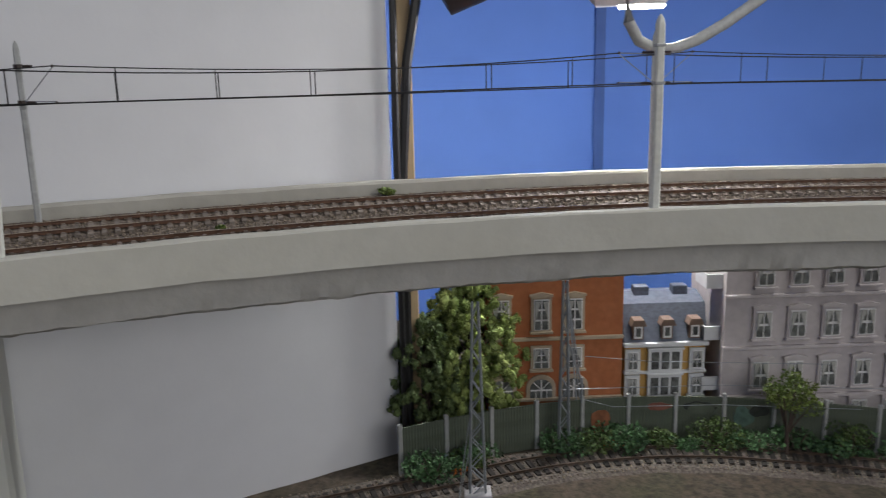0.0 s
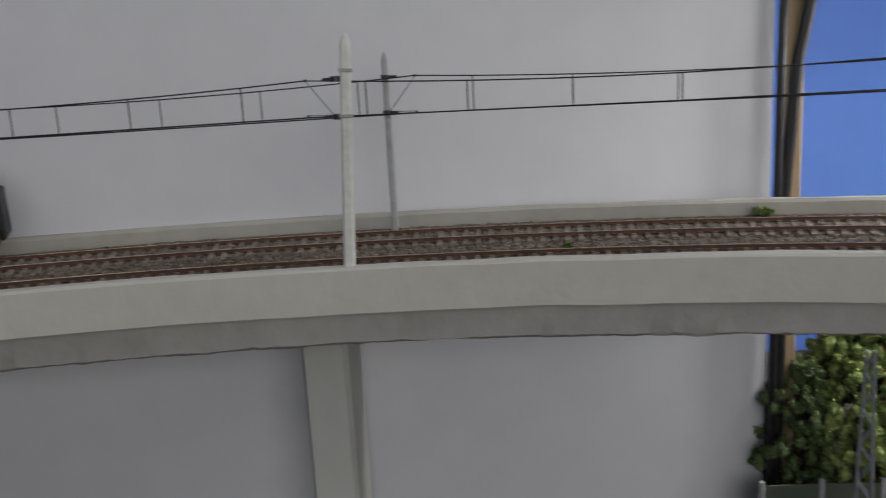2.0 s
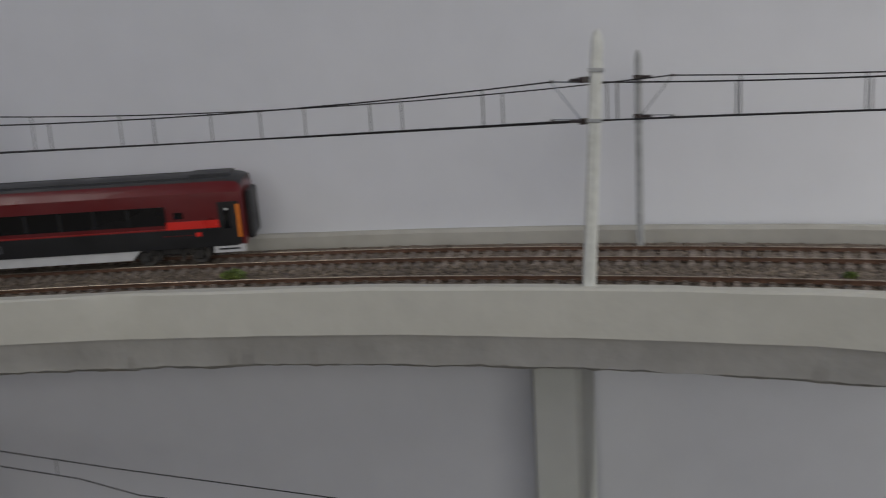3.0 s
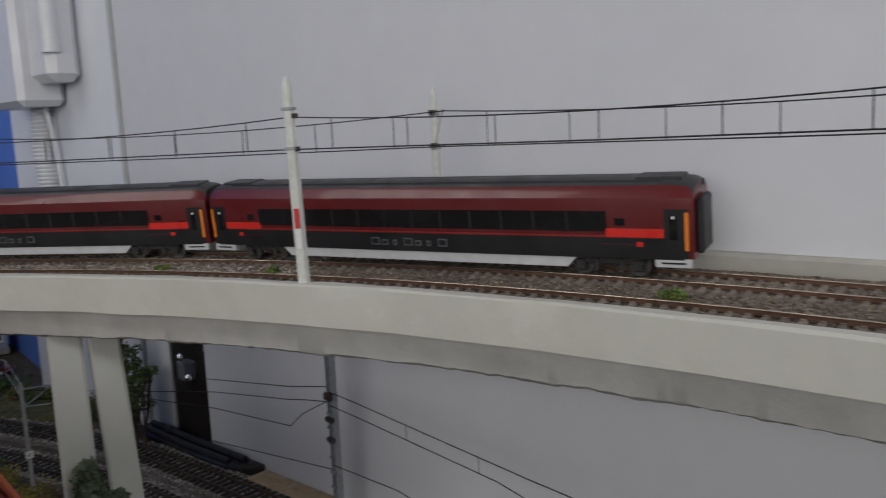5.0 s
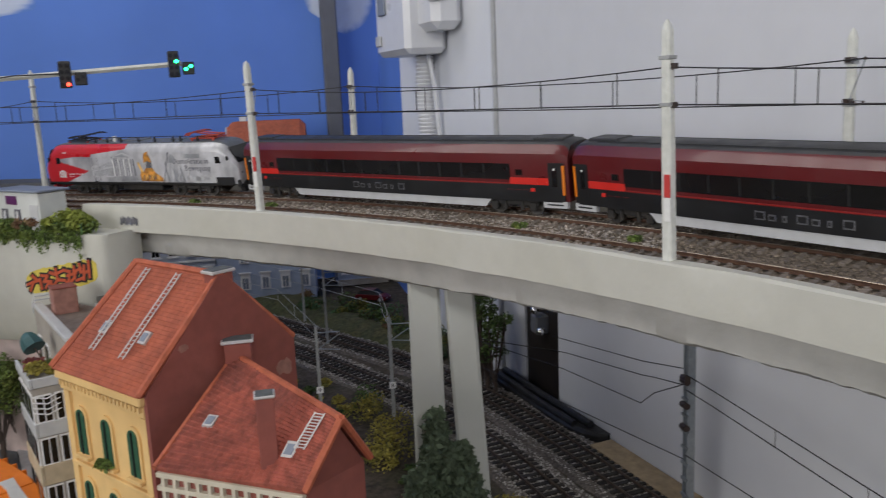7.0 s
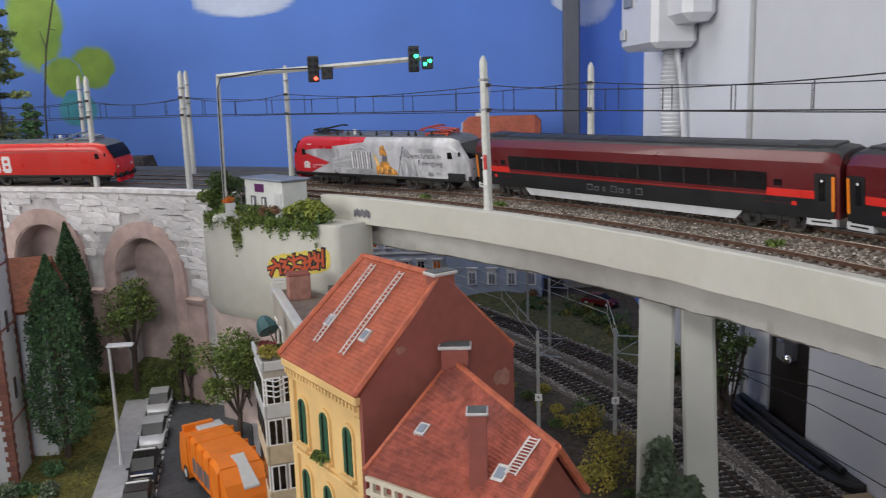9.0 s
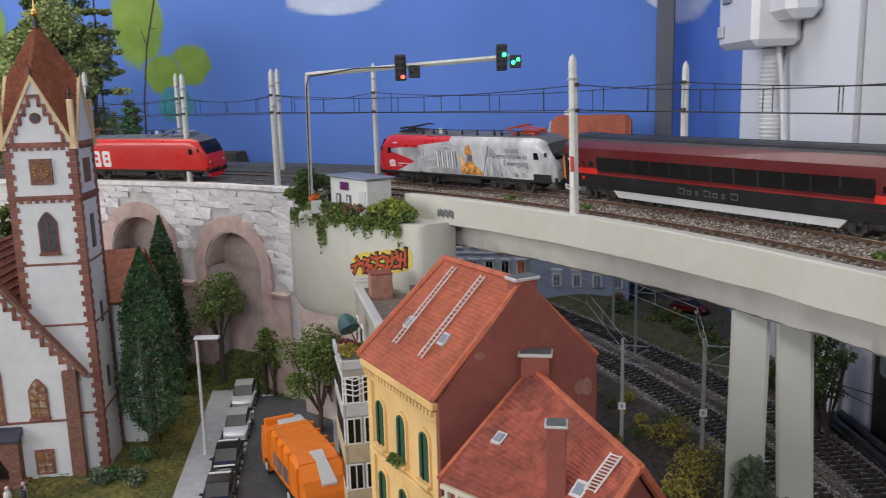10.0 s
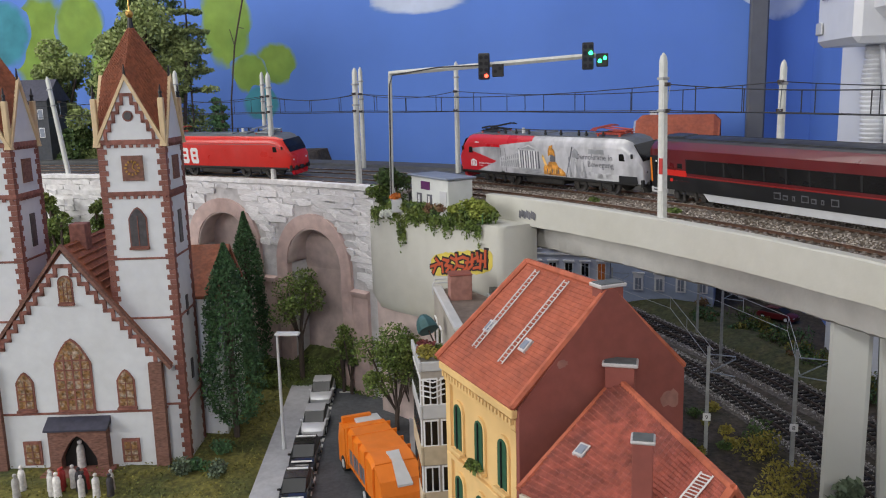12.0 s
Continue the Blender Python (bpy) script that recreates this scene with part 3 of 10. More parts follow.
        for i in range(9):
            side_panel(root, "printed_window", rect(0.0480 - 0.0026 * i, 0.0466 - 0.0026 * i, 0.0185, 0.0222 + 0.0004 * i), s1, PRINT_GREY)
            side_panel(root, "printed_window", rect(0.0478 - 0.0026 * i, 0.0468 - 0.0026 * i, 0.0236 + 0.0004 * i, 0.0252 + 0.0007 * i), s1, PRINT_GREY)
        side_panel(root, "printed_portico", [(0.0252, 0.0180), (0.0252, 0.0352), (0.0000, 0.0345), (0.0000, 0.0185)], y, PRINT_DARK)
        for i in range(8):
            side_panel(root, "printed_column", rect(0.0248 - 0.0031 * i, 0.0231 - 0.0031 * i, 0.0182, 0.0334), s1, PRINT_PALE if i % 2 else WHITE)
        side_panel(root, "printed_gable", [(0.0265, 0.0338), (-0.0010, 0.0332), (0.0005, 0.0352), (0.0120, 0.0388)], s1, PRINT_PALE)
        side_panel(root, "printed_gable_shade", [(0.0225, 0.0348), (0.0040, 0.0344), (0.0120, 0.0376)], s1 + 0.0001 * s, PRINT_GREY)
        for i in range(3):
            side_panel(root, "printed_bench", [(0.026 - 0.004 * i, 0.0172 - 0.0014 * i), (-0.002 - 0.003 * i, 0.0166 - 0.0014 * i), (-0.002 - 0.003 * i, 0.0160 - 0.0014 * i), (0.026 - 0.004 * i, 0.0166 - 0.0014 * i)], s1, PRINT_GREY)
        # a golden draped shape with a crested top
        side_panel(root, "printed_drape", [(-0.0052, 0.0140), (-0.0300, 0.0136), (-0.0296, 0.0165), (-0.0262, 0.0190), (-0.0220, 0.0212), (-0.0195, 0.0252), (-0.0118, 0.0250), (-0.0095, 0.0215), (-0.0070, 0.0225), (-0.0048, 0.0196)], s1, GOLD, "gold printed drapery")
        side_panel(root, "printed_arm", [(-0.0070, 0.0205), (-0.0095, 0.0215), (-0.0058, 0.0300), (-0.0040, 0.0308), (-0.0036, 0.0285)], s1, GOLD_LIGHT)
        side_panel(root, "printed_face", [(-0.0128, 0.0252), (-0.0190, 0.0252), (-0.0196, 0.0310), (-0.0140, 0.0318)], s1, PRINT_DARK)
        side_panel(root, "printed_crest", [(-0.0110, 0.0298), (-0.0150, 0.0312), (-0.0190, 0.0300), (-0.0188, 0.0338), (-0.0165, 0.0372), (-0.0172, 0.0394), (-0.0132, 0.0384), (-0.0112, 0.0345)], s1 + 0.0001 * s, GOLD, "gold printed crest")
        for i in range(6):
            x0 = -0.0080 - 0.0032 * i
            side_panel(root, "printed_gleam", [(x0, 0.0152 + 0.0006 * (i % 3)), (x0 - 0.0010, 0.0152), (x0 - 0.0020, 0.0188 + 0.0008 * (i % 2)), (x0 - 0.0012, 0.0192)], s1 + 0.0001 * s, GOLD_LIGHT if i % 2 else PRINT_DARK)
        # grey folds of a robed shape
        for i in range(7):
            x0, lean = -0.0310 - 0.0040 * i, (0.0055, -0.002, 0.004, -0.0045, 0.002, -0.003, 0.005)[i]
            side_panel(root, "printed_fold", [(x0, 0.0135), (x0 - 0.0022, 0.0135), (x0 - 0.0012 - lean, 0.0290 + 0.0016 * (i % 4)), (x0 - lean * 0.6, 0.0275 + 0.0016 * (i % 4))], y, PRINT_GREY if i % 2 else PRINT_PALE)
        side_panel(root, "printed_spear", [(-0.0300, 0.0130), (-0.0308, 0.0130), (-0.0395, 0.0385), (-0.0385, 0.0387)], s1, PRINT_DARK)
        side_panel(root, "printed_hood", [(-0.0385, 0.0300), (-0.0440, 0.0292), (-0.0452, 0.0345), (-0.0418, 0.0372), (-0.0388, 0.0345)], s1, PRINT_GREY)
        for i in range(4):
            side_panel(root, "printed_shade", [(-0.046 - 0.009 * i, 0.0140), (-0.0535 - 0.009 * i, 0.0140), (-0.0515 - 0.009 * i, 0.0178 + 0.001 * (i % 2)), (-0.047 - 0.009 * i, 0.0190)], y, PRINT_PALE)
        side_panel(root, "grille", rect(-0.0560, -0.0720, 0.0335, 0.0372), y, PRINT_GREY, "pale blue-grey grille panel")
        side_panel(root, "equipment_box", rect(-0.0620, -0.0860, 0.0126, 0.0178), y, LIGHT_GREY, "light grey box panel")
        side_panel(root, "cab_step", rect(-0.0862, -0.104, 0.0120, 0.0175), y, COACH_BLACK, "dark blue-black cab step panel")
        side_panel(root, "door_seam", rect(0.0480, 0.0484, 0.0135, 0.0345), y, PRINT_DARK)
        side_panel(root, "door_seam", rect(0.0420, 0.0424, 0.0135, 0.0345), y, PRINT_DARK)
        side_panel(root, "lock", rect(0.0490, 0.0450, 0.0124, 0.0136), y, BLACK)
        for i in range(3):
            x0 = 0.0830 - 0.0020 * i
            side_panel(root, "logo_block", rect(x0, x0 - 0.0014, 0.0382, 0.0395), y - 0.0003 * s, WHITE, "small white block mark")
        for i in range(4):
            side_panel(root, "emblem_column", rect(0.0905 - 0.0022 * i, 0.0891 - 0.0022 * i, 0.0165, 0.0212), y, WHITE, "white temple emblem")
        side_panel(root, "emblem_gable", [(0.0915, 0.0214), (0.0815, 0.0214), (0.0865, 0.0234)], y, WHITE)
        for k in range(2):
            side_panel(root, "red_grille", rect(0.0720 - 0.012 * k, 0.0610 - 0.012 * k, 0.0352, 0.0376), y, LOCO_RED, "red grille panel")
        turn = pose(0, y + 0.00012 * s, 0, 90, 0, 180) if s > 0 else pose(0, y - 0.00012, 0, 90, 0, 0)
        for words, x, z, size in (("Demokratie in", -0.0420, 0.0288, 0.0066), ("Bewegung", -0.0545, 0.0230, 0.0066), ("REPUBLIK ÖSTERREICH", 0.0790, 0.0192, 0.0017), ("Parlament", 0.0790, 0.0172, 0.0014)):
            mat = PRINT_DARK if size > 0.003 else WHITE
            mm = Matrix.Translation((x if s > 0 else x - 0.046 if size > 0.003 else x - 0.02, 0, z)) @ turn
            lettering(words, size, mat, root, mm, "dark serif-like words" if size > 0.003 else "small white words")
    return root


def coach(m, first):
    root = thing("passenger_coach", "dark red and black express coach with grey skirts on the rails", "railway coach", m, "coaches of the express train")
    L = 0.1495
    rows = [(-L, 0.0300, 0.0350, 0.0440, 0.018), (-L + 0.003, 0.0318, 0.036, 0.0455, 0.019), (-L + 0.010, 0.0325, 0.0362, 0.0462, 0.019)]
    rows = rows + [(x, 0.0325, 0.0362, 0.0462, 0.019) for x in (-0.07, 0, 0.07)] + [(-x, a, b, c, d) for x, a, b, c, d in reversed(rows)]
    bm = bmesh.new()
    loft(bm, [body_ring(x, w, 0.0105, z1, zt, rw) for x, w, z1, zt, rw in rows])
    part("body", bm, COACH_RED, root, "smooth dark red body shell", 28)
    bm = bmesh.new()
    loft(bm, [[(x, 0.0128, zt - 0.0028), (x, 0.0105, zt - 0.0002), (x, 0.0045, zt + 0.0012), (x, -0.0045, zt + 0.0012), (x, -0.0105, zt - 0.0002), (x, -0.0128, zt - 0.0028)] for x, w, z1, zt, rw in rows])
    roof = part("roof", bm, COACH_ROOF, root, "anthracite roof", 30)
    bm = bmesh.new()
    for y in (0.0085, 0.0060, -0.0060, -0.0085):
        box(bm, 0, y, 0.0461, 2 * L - 0.03, 0.0005, 0.0009)
    for x in (-0.132, 0.132):
        box(bm, x, 0, 0.0462, 0.022, 0.014, 0.0018, 0.0006)
    part("roof_rib", bm, COACH_ROOF, roof)
    for s in (1, -1):
        y = 0.01626 * s
        side_panel(root, "lower_panel", rect(-L + 0.004, L - 0.004, 0.0104, 0.0205), y, COACH_BLACK, "anthracite lower side")
        side_panel(root, "window_band", rect(-0.109, 0.109, 0.0235, 0.0335), y, WINDOW_BAND, "long tinted window band")
        for i in range(1, 12):
            x = -0.107 + 0.214 * i / 12
            side_panel(root, "window_post", rect(x - 0.0007, x + 0.0007, 0.0240, 0.0330), y + 0.0001 * s, COACH_BLACK)
        side_panel(root, "red_line", rect(-0.109, 0.109, 0.0208, 0.0215), y, LINE_RED, "thin dull red line")
        for e in (1, -1):
            side_panel(root, "red_field", [(e * 0.1085, 0.0208), (e * 0.1365, 0.0208), (e * 0.1365, 0.0250), (e * 0.1085, 0.0250)], y, BRIGHT_RED, "bright red field beside the door")
            door = side_panel(root, "door", rect(e * 0.1365, e * 0.1475, 0.0112, 0.0345), y + 0.00012 * s, COACH_BLACK, "dark entrance door")
            side_panel(door, "door_window", rect(e * 0.1390, e * 0.1425, 0.0200, 0.0315), y + 0.0003 * s, GLOSS_BLACK)
            side_panel(door, "door_edge", rect(e * 0.1460, e * 0.1478, 0.0150, 0.0330), y + 0.0003 * s, ORANGE, "orange door edge")
            side_panel(door, "class_number", rect(e * 0.1402, e * 0.1414, 0.0300, 0.0312), y + 0.0005 * s, WHITE)
            side_panel(root, "display", rect(e * 0.1130, e * 0.1180, 0.0265, 0.0300), y, GLOSS_BLACK, "small dark display window")
            for k in range(3):
                side_panel(root, "data_bar", rect(e * (0.118 - 0.006 * k), e * (0.1225 - 0.006 * k), 0.0172, 0.0176), y + 0.0001 * s, COACH_RED)
            side_panel(root, "red_mark", rect(e * 0.1235, e * 0.1265, 0.0165, 0.0187), y + 0.0001 * s, BRIGHT_RED)
            bm = bmesh.new()
            prism(bm, rect(e * 0.1320, e * 0.1485, 0.0068, 0.0108), "y", 0.0135 * s, 0.0163 * s)
            part("step_skirt", bm, LIGHT_GREY, root, "light grey door step")
            bm = bmesh.new()
            prism(bm, rect(e * 0.1350, e * 0.1460, 0.0084, 0.0092), "y", 0.0163 * s, 0.0166 * s)
            part("step_slot", bm, BLACK, root)
        bm = bmesh.new()
        prism(bm, [(-0.093, 0.0104), (-0.088, 0.0052), (0.088, 0.0052), (0.093, 0.0104)], "y", 0.0125 * s, 0.0158 * s)
        part("skirt", bm, LIGHT_GREY, root, "light grey underfloor skirt with slanted ends")
        for k in range(7):
            x = (0.028 - 0.0072 * k)
            side_panel(root, "logo_block", rect(x, x - 0.0055 + 0.0016 * (k % 3), 0.0135, 0.0178 if k in (0, 3, 6) else 0.0166), y + 0.0001 * s, MARK_GREY, "thin grey block mark")
            side_panel(root, "logo_block", rect(x - 0.0006, x - 0.0048 + 0.0016 * (k % 3), 0.0142, 0.0171 if k in (0, 3, 6) else 0.0159), y + 0.00022 * s, COACH_BLACK)
    for e in (1, -1):
        bogie(root, e * 0.1085, 0.0053, 0.0285)
        bm = bmesh.new()
        box(bm, e * 0.1512, 0, 0.012, 0.0035, 0.019, 0.026, 0.001)
        part("gangway", bm, BLACK, root, "black rubber gangway")
    bm = bmesh.new()
    box(bm, 0, 0, 0.006, 0.18, 0.024, 0.006, 0.0008)
    part("underframe", bm, DARK, root)
    return root


def on_track(th, r, z):
    return arc_pose(th, r, z) @ pose(0, 0, 0, CANT, 0, 0)


FRONT = 149.0
DEG = 180 / math.pi / (R0 + R_FAR)
locomotive(on_track(FRONT - 0.111 * DEG, R_FAR, 0.2997), True)
for k in range(2):
    coach(on_track(FRONT - (0.2225 + 0.1525 + 0.306 * k) * DEG, R_FAR, 0.2997), k == 0)
locomotive(on_track(159.0 + 0.111 * 180 / math.pi / (R0 + R_NEAR), R_NEAR, 0.2984) @ pose(0, 0, 0, 0, 0, 180), False)

# ---------------------------------------------------------------- masts and overhead wires of the upper line
RED_BAND = material("red_band", (0.50, 0.04, 0.035), 0.6, grain=300, vary=0.1)
WHITE_BAND = material("white_band", (0.72, 0.72, 0.70), 0.6, grain=300, vary=0.05)
INSULATOR = material("brown_insulator", (0.035, 0.022, 0.018), 0.4, grain=200, vary=0.2)
Z_NEAR, Z_FAR, Z_MESSENGER = 0.3668, 0.364, 0.3835     # contact wires of the two tracks, messenger wires


def mast(th, r, foot, top, w, mat, banded=False, lean=(0, 0), label="pale concrete catenary mast with a pointed top"):
    root = thing("catenary_mast", label, "mast", arc_pose(th, r) @ pose(0, 0, foot, lean[0], lean[1], 0), "catenary masts along the upper tracks")
    h = top - foot
    bm = bmesh.new()
    rings = []
    for z, k in ((-0.004, 1.0), (h * 0.5, 0.95), (h - 0.005, 0.86), (h - 0.002, 0.6), (h, 0.12)):
        c = w * k / 2
        rings.append([(x * c, y * c, z) for x, y in ((-1, -0.6), (-0.6, -1), (0.6, -1), (1, -0.6), (1, 0.6), (0.6, 1), (-0.6, 1), (-1, 0.6))])
    loft(bm, rings)
    part("pole", bm, mat, root, soft=40)
    if banded:
        for z0, z1, mm in ((0.028, 0.038, RED_BAND), (0.0175, 0.0278, WHITE_BAND)):
            bm = bmesh.new()
            box(bm, -w * 0.22, w * 0.49, z0, w * 0.62, 0.0007, z1 - z0, 0.0002)
            part("plate", bm, mm, root, "small red plate" if mm is RED_BAND else "small white plate")
    for z in ((h - 0.0165, h - 0.036) if h > 0.08 else ()):
        bm = bmesh.new()
        box(bm, 0, 0, z, w * 1.06, w * 1.06, 0.0016, 0.0002)
        part("clamp", bm, MAST_GREY, root, "grey steel clamp")
    return root


def cantilever(th, r_mast, r_wire, along, z_contact):
    """The bracket between a mast and its wires."""
    root = thing("mast_bracket", "thin dark steel wire bracket on a mast", "bracket", group="catenary brackets")
    p0, p1 = arc(th, r_mast, 0), arc(th + along, r_wire, 0)
    bm = bmesh.new()
    up = lambda p, z: Vector((p.x, p.y, z))
    tube(bm, [up(p0, Z_MESSENGER - 0.001), up(p1, Z_MESSENGER)], 0.0003, 5)
    tube(bm, [up(p0, z_contact - 0.001), up(p1, Z_MESSENGER - 0.0006)], 0.00028, 5)
    tube(bm, [up(p0, z_contact + 0.001), up(p1, z_contact + 0.001)], 0.00028, 5)
    part("arm", bm, STEEL, root)
    bm = bmesh.new()
    for z in (Z_MESSENGER, z_contact + 0.0005):
        a, b = up(p0, z).lerp(up(p1, z), 0.15), up(p0, z).lerp(up(p1, z), 0.4)
        cyl(bm, a, b, 0.0008, n=6)
        ball(bm, up(p1, z), 0.0009, 1)
        cyl(bm, up(p0, z - 0.0012), up(p0, z + 0.0012), 0.0024, n=8)
    part("insulator", bm, INSULATOR, root, "dark insulator")


def span(a, b, z_contact, droppers=7):
    """Contact wire, messenger wire and droppers between two supports (th, r)."""
    root = thing("overhead_line", "black overhead contact line with droppers", "overhead line", group="overhead lines")
    p, q = arc(a[0], a[1]), arc(b[0], b[1])
    def at(t, z):
        v = p.lerp(q, t)
        return Vector((v.x, v.y, z))
    sag = lambda t: Z_MESSENGER - 0.0055 * 4 * t * (1 - t)
    bm = bmesh.new()
    tube(bm, [at(t / 12, sag(t / 12)) for t in range(13)], 0.00033, 5)
    part("messenger_wire", bm, WIRE, root)
    bm = bmesh.new()
    tube(bm, [at(0, z_contact), at(0.5, z_contact - 0.0005), at(1, z_contact)], 0.00036, 5)
    part("contact_wire", bm, WIRE, root)
    for i in range(droppers):
        t = (i + 0.6) / (droppers + 0.2)
        bm = bmesh.new()
        tube(bm, [at(t, sag(t)), at(t, z_contact)], 0.00032, 4)
        part("dropper", bm, WIRE, root)


NEAR_MASTS = [54.5, 75.0, 94.0, 114.1, 132.4, 153.4, 160.6, 168.5, 178.4]
for i, th in enumerate(NEAR_MASTS):
    mast(th, 0.0 if th < 150 else 0.003, 0.3, 0.4028 if th < 150 else 0.408 if th < 165 else 0.415, 0.0052, MAST, banded=th in (114.1, 132.4), lean=(0, -3.2 if th == 94.0 else 8 if th == 178.4 else 1.2 if th in (114.1, 132.4) else 0))
    cantilever(th, 0.001, 0.019, 0.9, Z_NEAR)
FAR_MASTS = [73.2, 93.2, 112.75, 132.2, 151.0, 158.2, 166.1, 178.0]
for i, th in enumerate(FAR_MASTS):
    dark = th == 93.2
    mast(th, 0.100 if th != 93.2 else 0.0955, 0.297, 0.397 if dark else 0.398 if th < 140 else 0.413, 0.0036 if dark else 0.0046, MAST_GREY if dark else MAST,
         label="weathered dark grey catenary mast" if dark else "pale concrete catenary mast with a pointed top", banded=th == 112.75)
    cantilever(th, 0.098 if not dark else 0.0935, 0.080, -0.9, Z_FAR)
for a, b in zip(NEAR_MASTS, NEAR_MASTS[1:]):
    span((a + 0.9, 0.019), (b + 0.9, 0.019), Z_NEAR, 7 if b - a > 12 else 3)
fm = [54.0] + FAR_MASTS + [188.0]
for a, b in zip(fm, fm[1:]):
    span((a - 0.9, 0.080), (b - 0.9, 0.080), Z_FAR, 7 if b - a > 12 else 3)

# ---------------------------------------------------------------- stone viaduct, abutment and signal
STONE = material("pale_grey_stone", (0.76, 0.75, 0.745), 0.9, grain=130, vary=0.14, stain=45, stain_color=(0.58, 0.55, 0.55), stain_amount=0.6, bump=0.9, bump_scale=220, each=0.10)
MORTAR = material("grey_mortar", (0.58, 0.565, 0.565), 0.95, grain=160, vary=0.15, stain=40, stain_amount=0.4, bump=0.7, bump_scale=260)
PINK_STONE = material("pinkish_plaster_stone", (0.58, 0.435, 0.40), 0.9, grain=110, vary=0.12, stain=30, stain_color=(0.40, 0.27, 0.24), stain_amount=0.6, bump=0.5, bump_scale=200)
VAULT = material("vault_plaster", (0.56, 0.45, 0.42), 0.9, grain=60, vary=0.2, stain=22, stain_color=(0.44, 0.35, 0.32), stain_amount=0.8, bump=0.5, bump_scale=120)
ROADBED = material("dark_grey_roadbed", (0.055, 0.057, 0.06), 0.8, grain=160, vary=0.2, stain=30, stain_color=(0.10, 0.10, 0.10), stain_amount=0.4)
ASPHALT = material("street_asphalt", (0.075, 0.08, 0.09), 0.85, grain=300, vary=0.2, stain=30, stain_color=(0.10, 0.105, 0.115), stain_amount=0.5, bump=0.3, bump_scale=600)
PAVING = material("pavement_grey", (0.42, 0.42, 0.44), 0.85, grain=200, vary=0.1, stain=40, stain_amount=0.3)
ROAD_WHITE = material("road_marking", (0.68, 0.68, 0.66), 0.7, grain=300, vary=0.12)
MOSS = material("yellow_green_turf", (0.19, 0.175, 0.04), 0.95, grain=220, vary=0.5, stain=30, stain_color=(0.08, 0.10, 0.028), stain_amount=0.9, bump=0.9, bump_scale=350)
LEAF_DARK = material("cypress_leaf", (0.068, 0.148, 0.058), 0.75, grain=300, vary=0.45, stain=40, stain_color=(0.018, 0.045, 0.02), stain_amount=0.8)
LEAF = material("fresh_leaf", (0.11, 0.165, 0.035), 0.7, grain=260, vary=0.5, stain=45, stain_color=(0.15, 0.17, 0.03), stain_amount=0.7)
LEAF_MID = material("mid_green_leaf", (0.055, 0.10, 0.025), 0.7, grain=260, vary=0.5, stain=45, stain_color=(0.10, 0.13, 0.03), stain_amount=0.7)
LEAF_PALE = material("pale_grey_green_leaf", (0.12, 0.16, 0.10), 0.75, grain=260, vary=0.4, stain=45, stain_color=(0.05, 0.075, 0.04), stain_amount=0.8)
BARK = material("brown_bark", (0.075, 0.055, 0.045), 0.9, grain=250, vary=0.3, stretch=(1, 1, 0.3))
DRY = material("dry_yellow_weed", (0.28, 0.235, 0.045), 0.85, grain=260, vary=0.5, stain=45, stain_color=(0.10, 0.12, 0.03), stain_amount=0.7)
FLOWER_RED = material("dull_red_blossom", (0.22, 0.06, 0.06), 0.8, grain=300, vary=0.4)
FLOWER_WHITE = material("white_blossom", (0.70, 0.72, 0.66), 0.8, grain=300, vary=0.15)
# orange of blossoms, also the painted light of lit row-house windows
BLOSSOM_LIT_PANE = material("orange_blossom_and_lit_pane", (0.60, 0.17, 0.03), 0.8, grain=300, vary=0.3)

ARCHES = [(157.0, 0.0405, 0.209), (164.75, 0.0405, 0.219), (172.6, 0.0405, 0.221)]   # angle, half width, centre height
R_FRONT = -0.004


def arch_z(th):
    for c, half, zc in ARCHES:
        s = abs(th - c) * math.pi / 180 * (R0 + R_FRONT)
        if s < half:
            return zc + math.sqrt(max(0, half * half - s * s)) * 1.02
    return None


stone_viaduct = thing("stone_viaduct", "grey stone viaduct with pinkish plastered arches", "viaduct", kind="structure")
bm = bmesh.new()
ths = {149.4 + 0.5 * i for i in range(78)}
for c, half, zc in ARCHES:
    d = half / (R0 + R_FRONT) * 180 / math.pi
    ths |= {c - d - 0.001, c - d + 0.001, c + d - 0.001, c + d + 0.001} | {c - d * math.cos(math.pi * k / 16) for k in range(1, 16)}
rings = []
for th in sorted(ths):
    zb = arch_z(th)
    zb = 0.078 if zb is None else zb
    rings.append([arc(th, R_FRONT, zb), arc(th, R_FRONT, 0.2935), arc(th, 0.112, 0.2935), arc(th, 0.112, zb)])
loft(bm, rings)
part("wall_core", bm, MORTAR, stone_viaduct, "grey mortared wall core")
bm = bmesh.new()
arc_solid(bm, [(R_FRONT - 0.003, 0.2925), (R_FRONT - 0.003, 0.2965), (0.002, 0.2970), (0.002, 0.2925)], 149.4, 188, 0.7, beam_wave)
part("coping", bm, STONE, stone_viaduct, "rough pale coping stones")
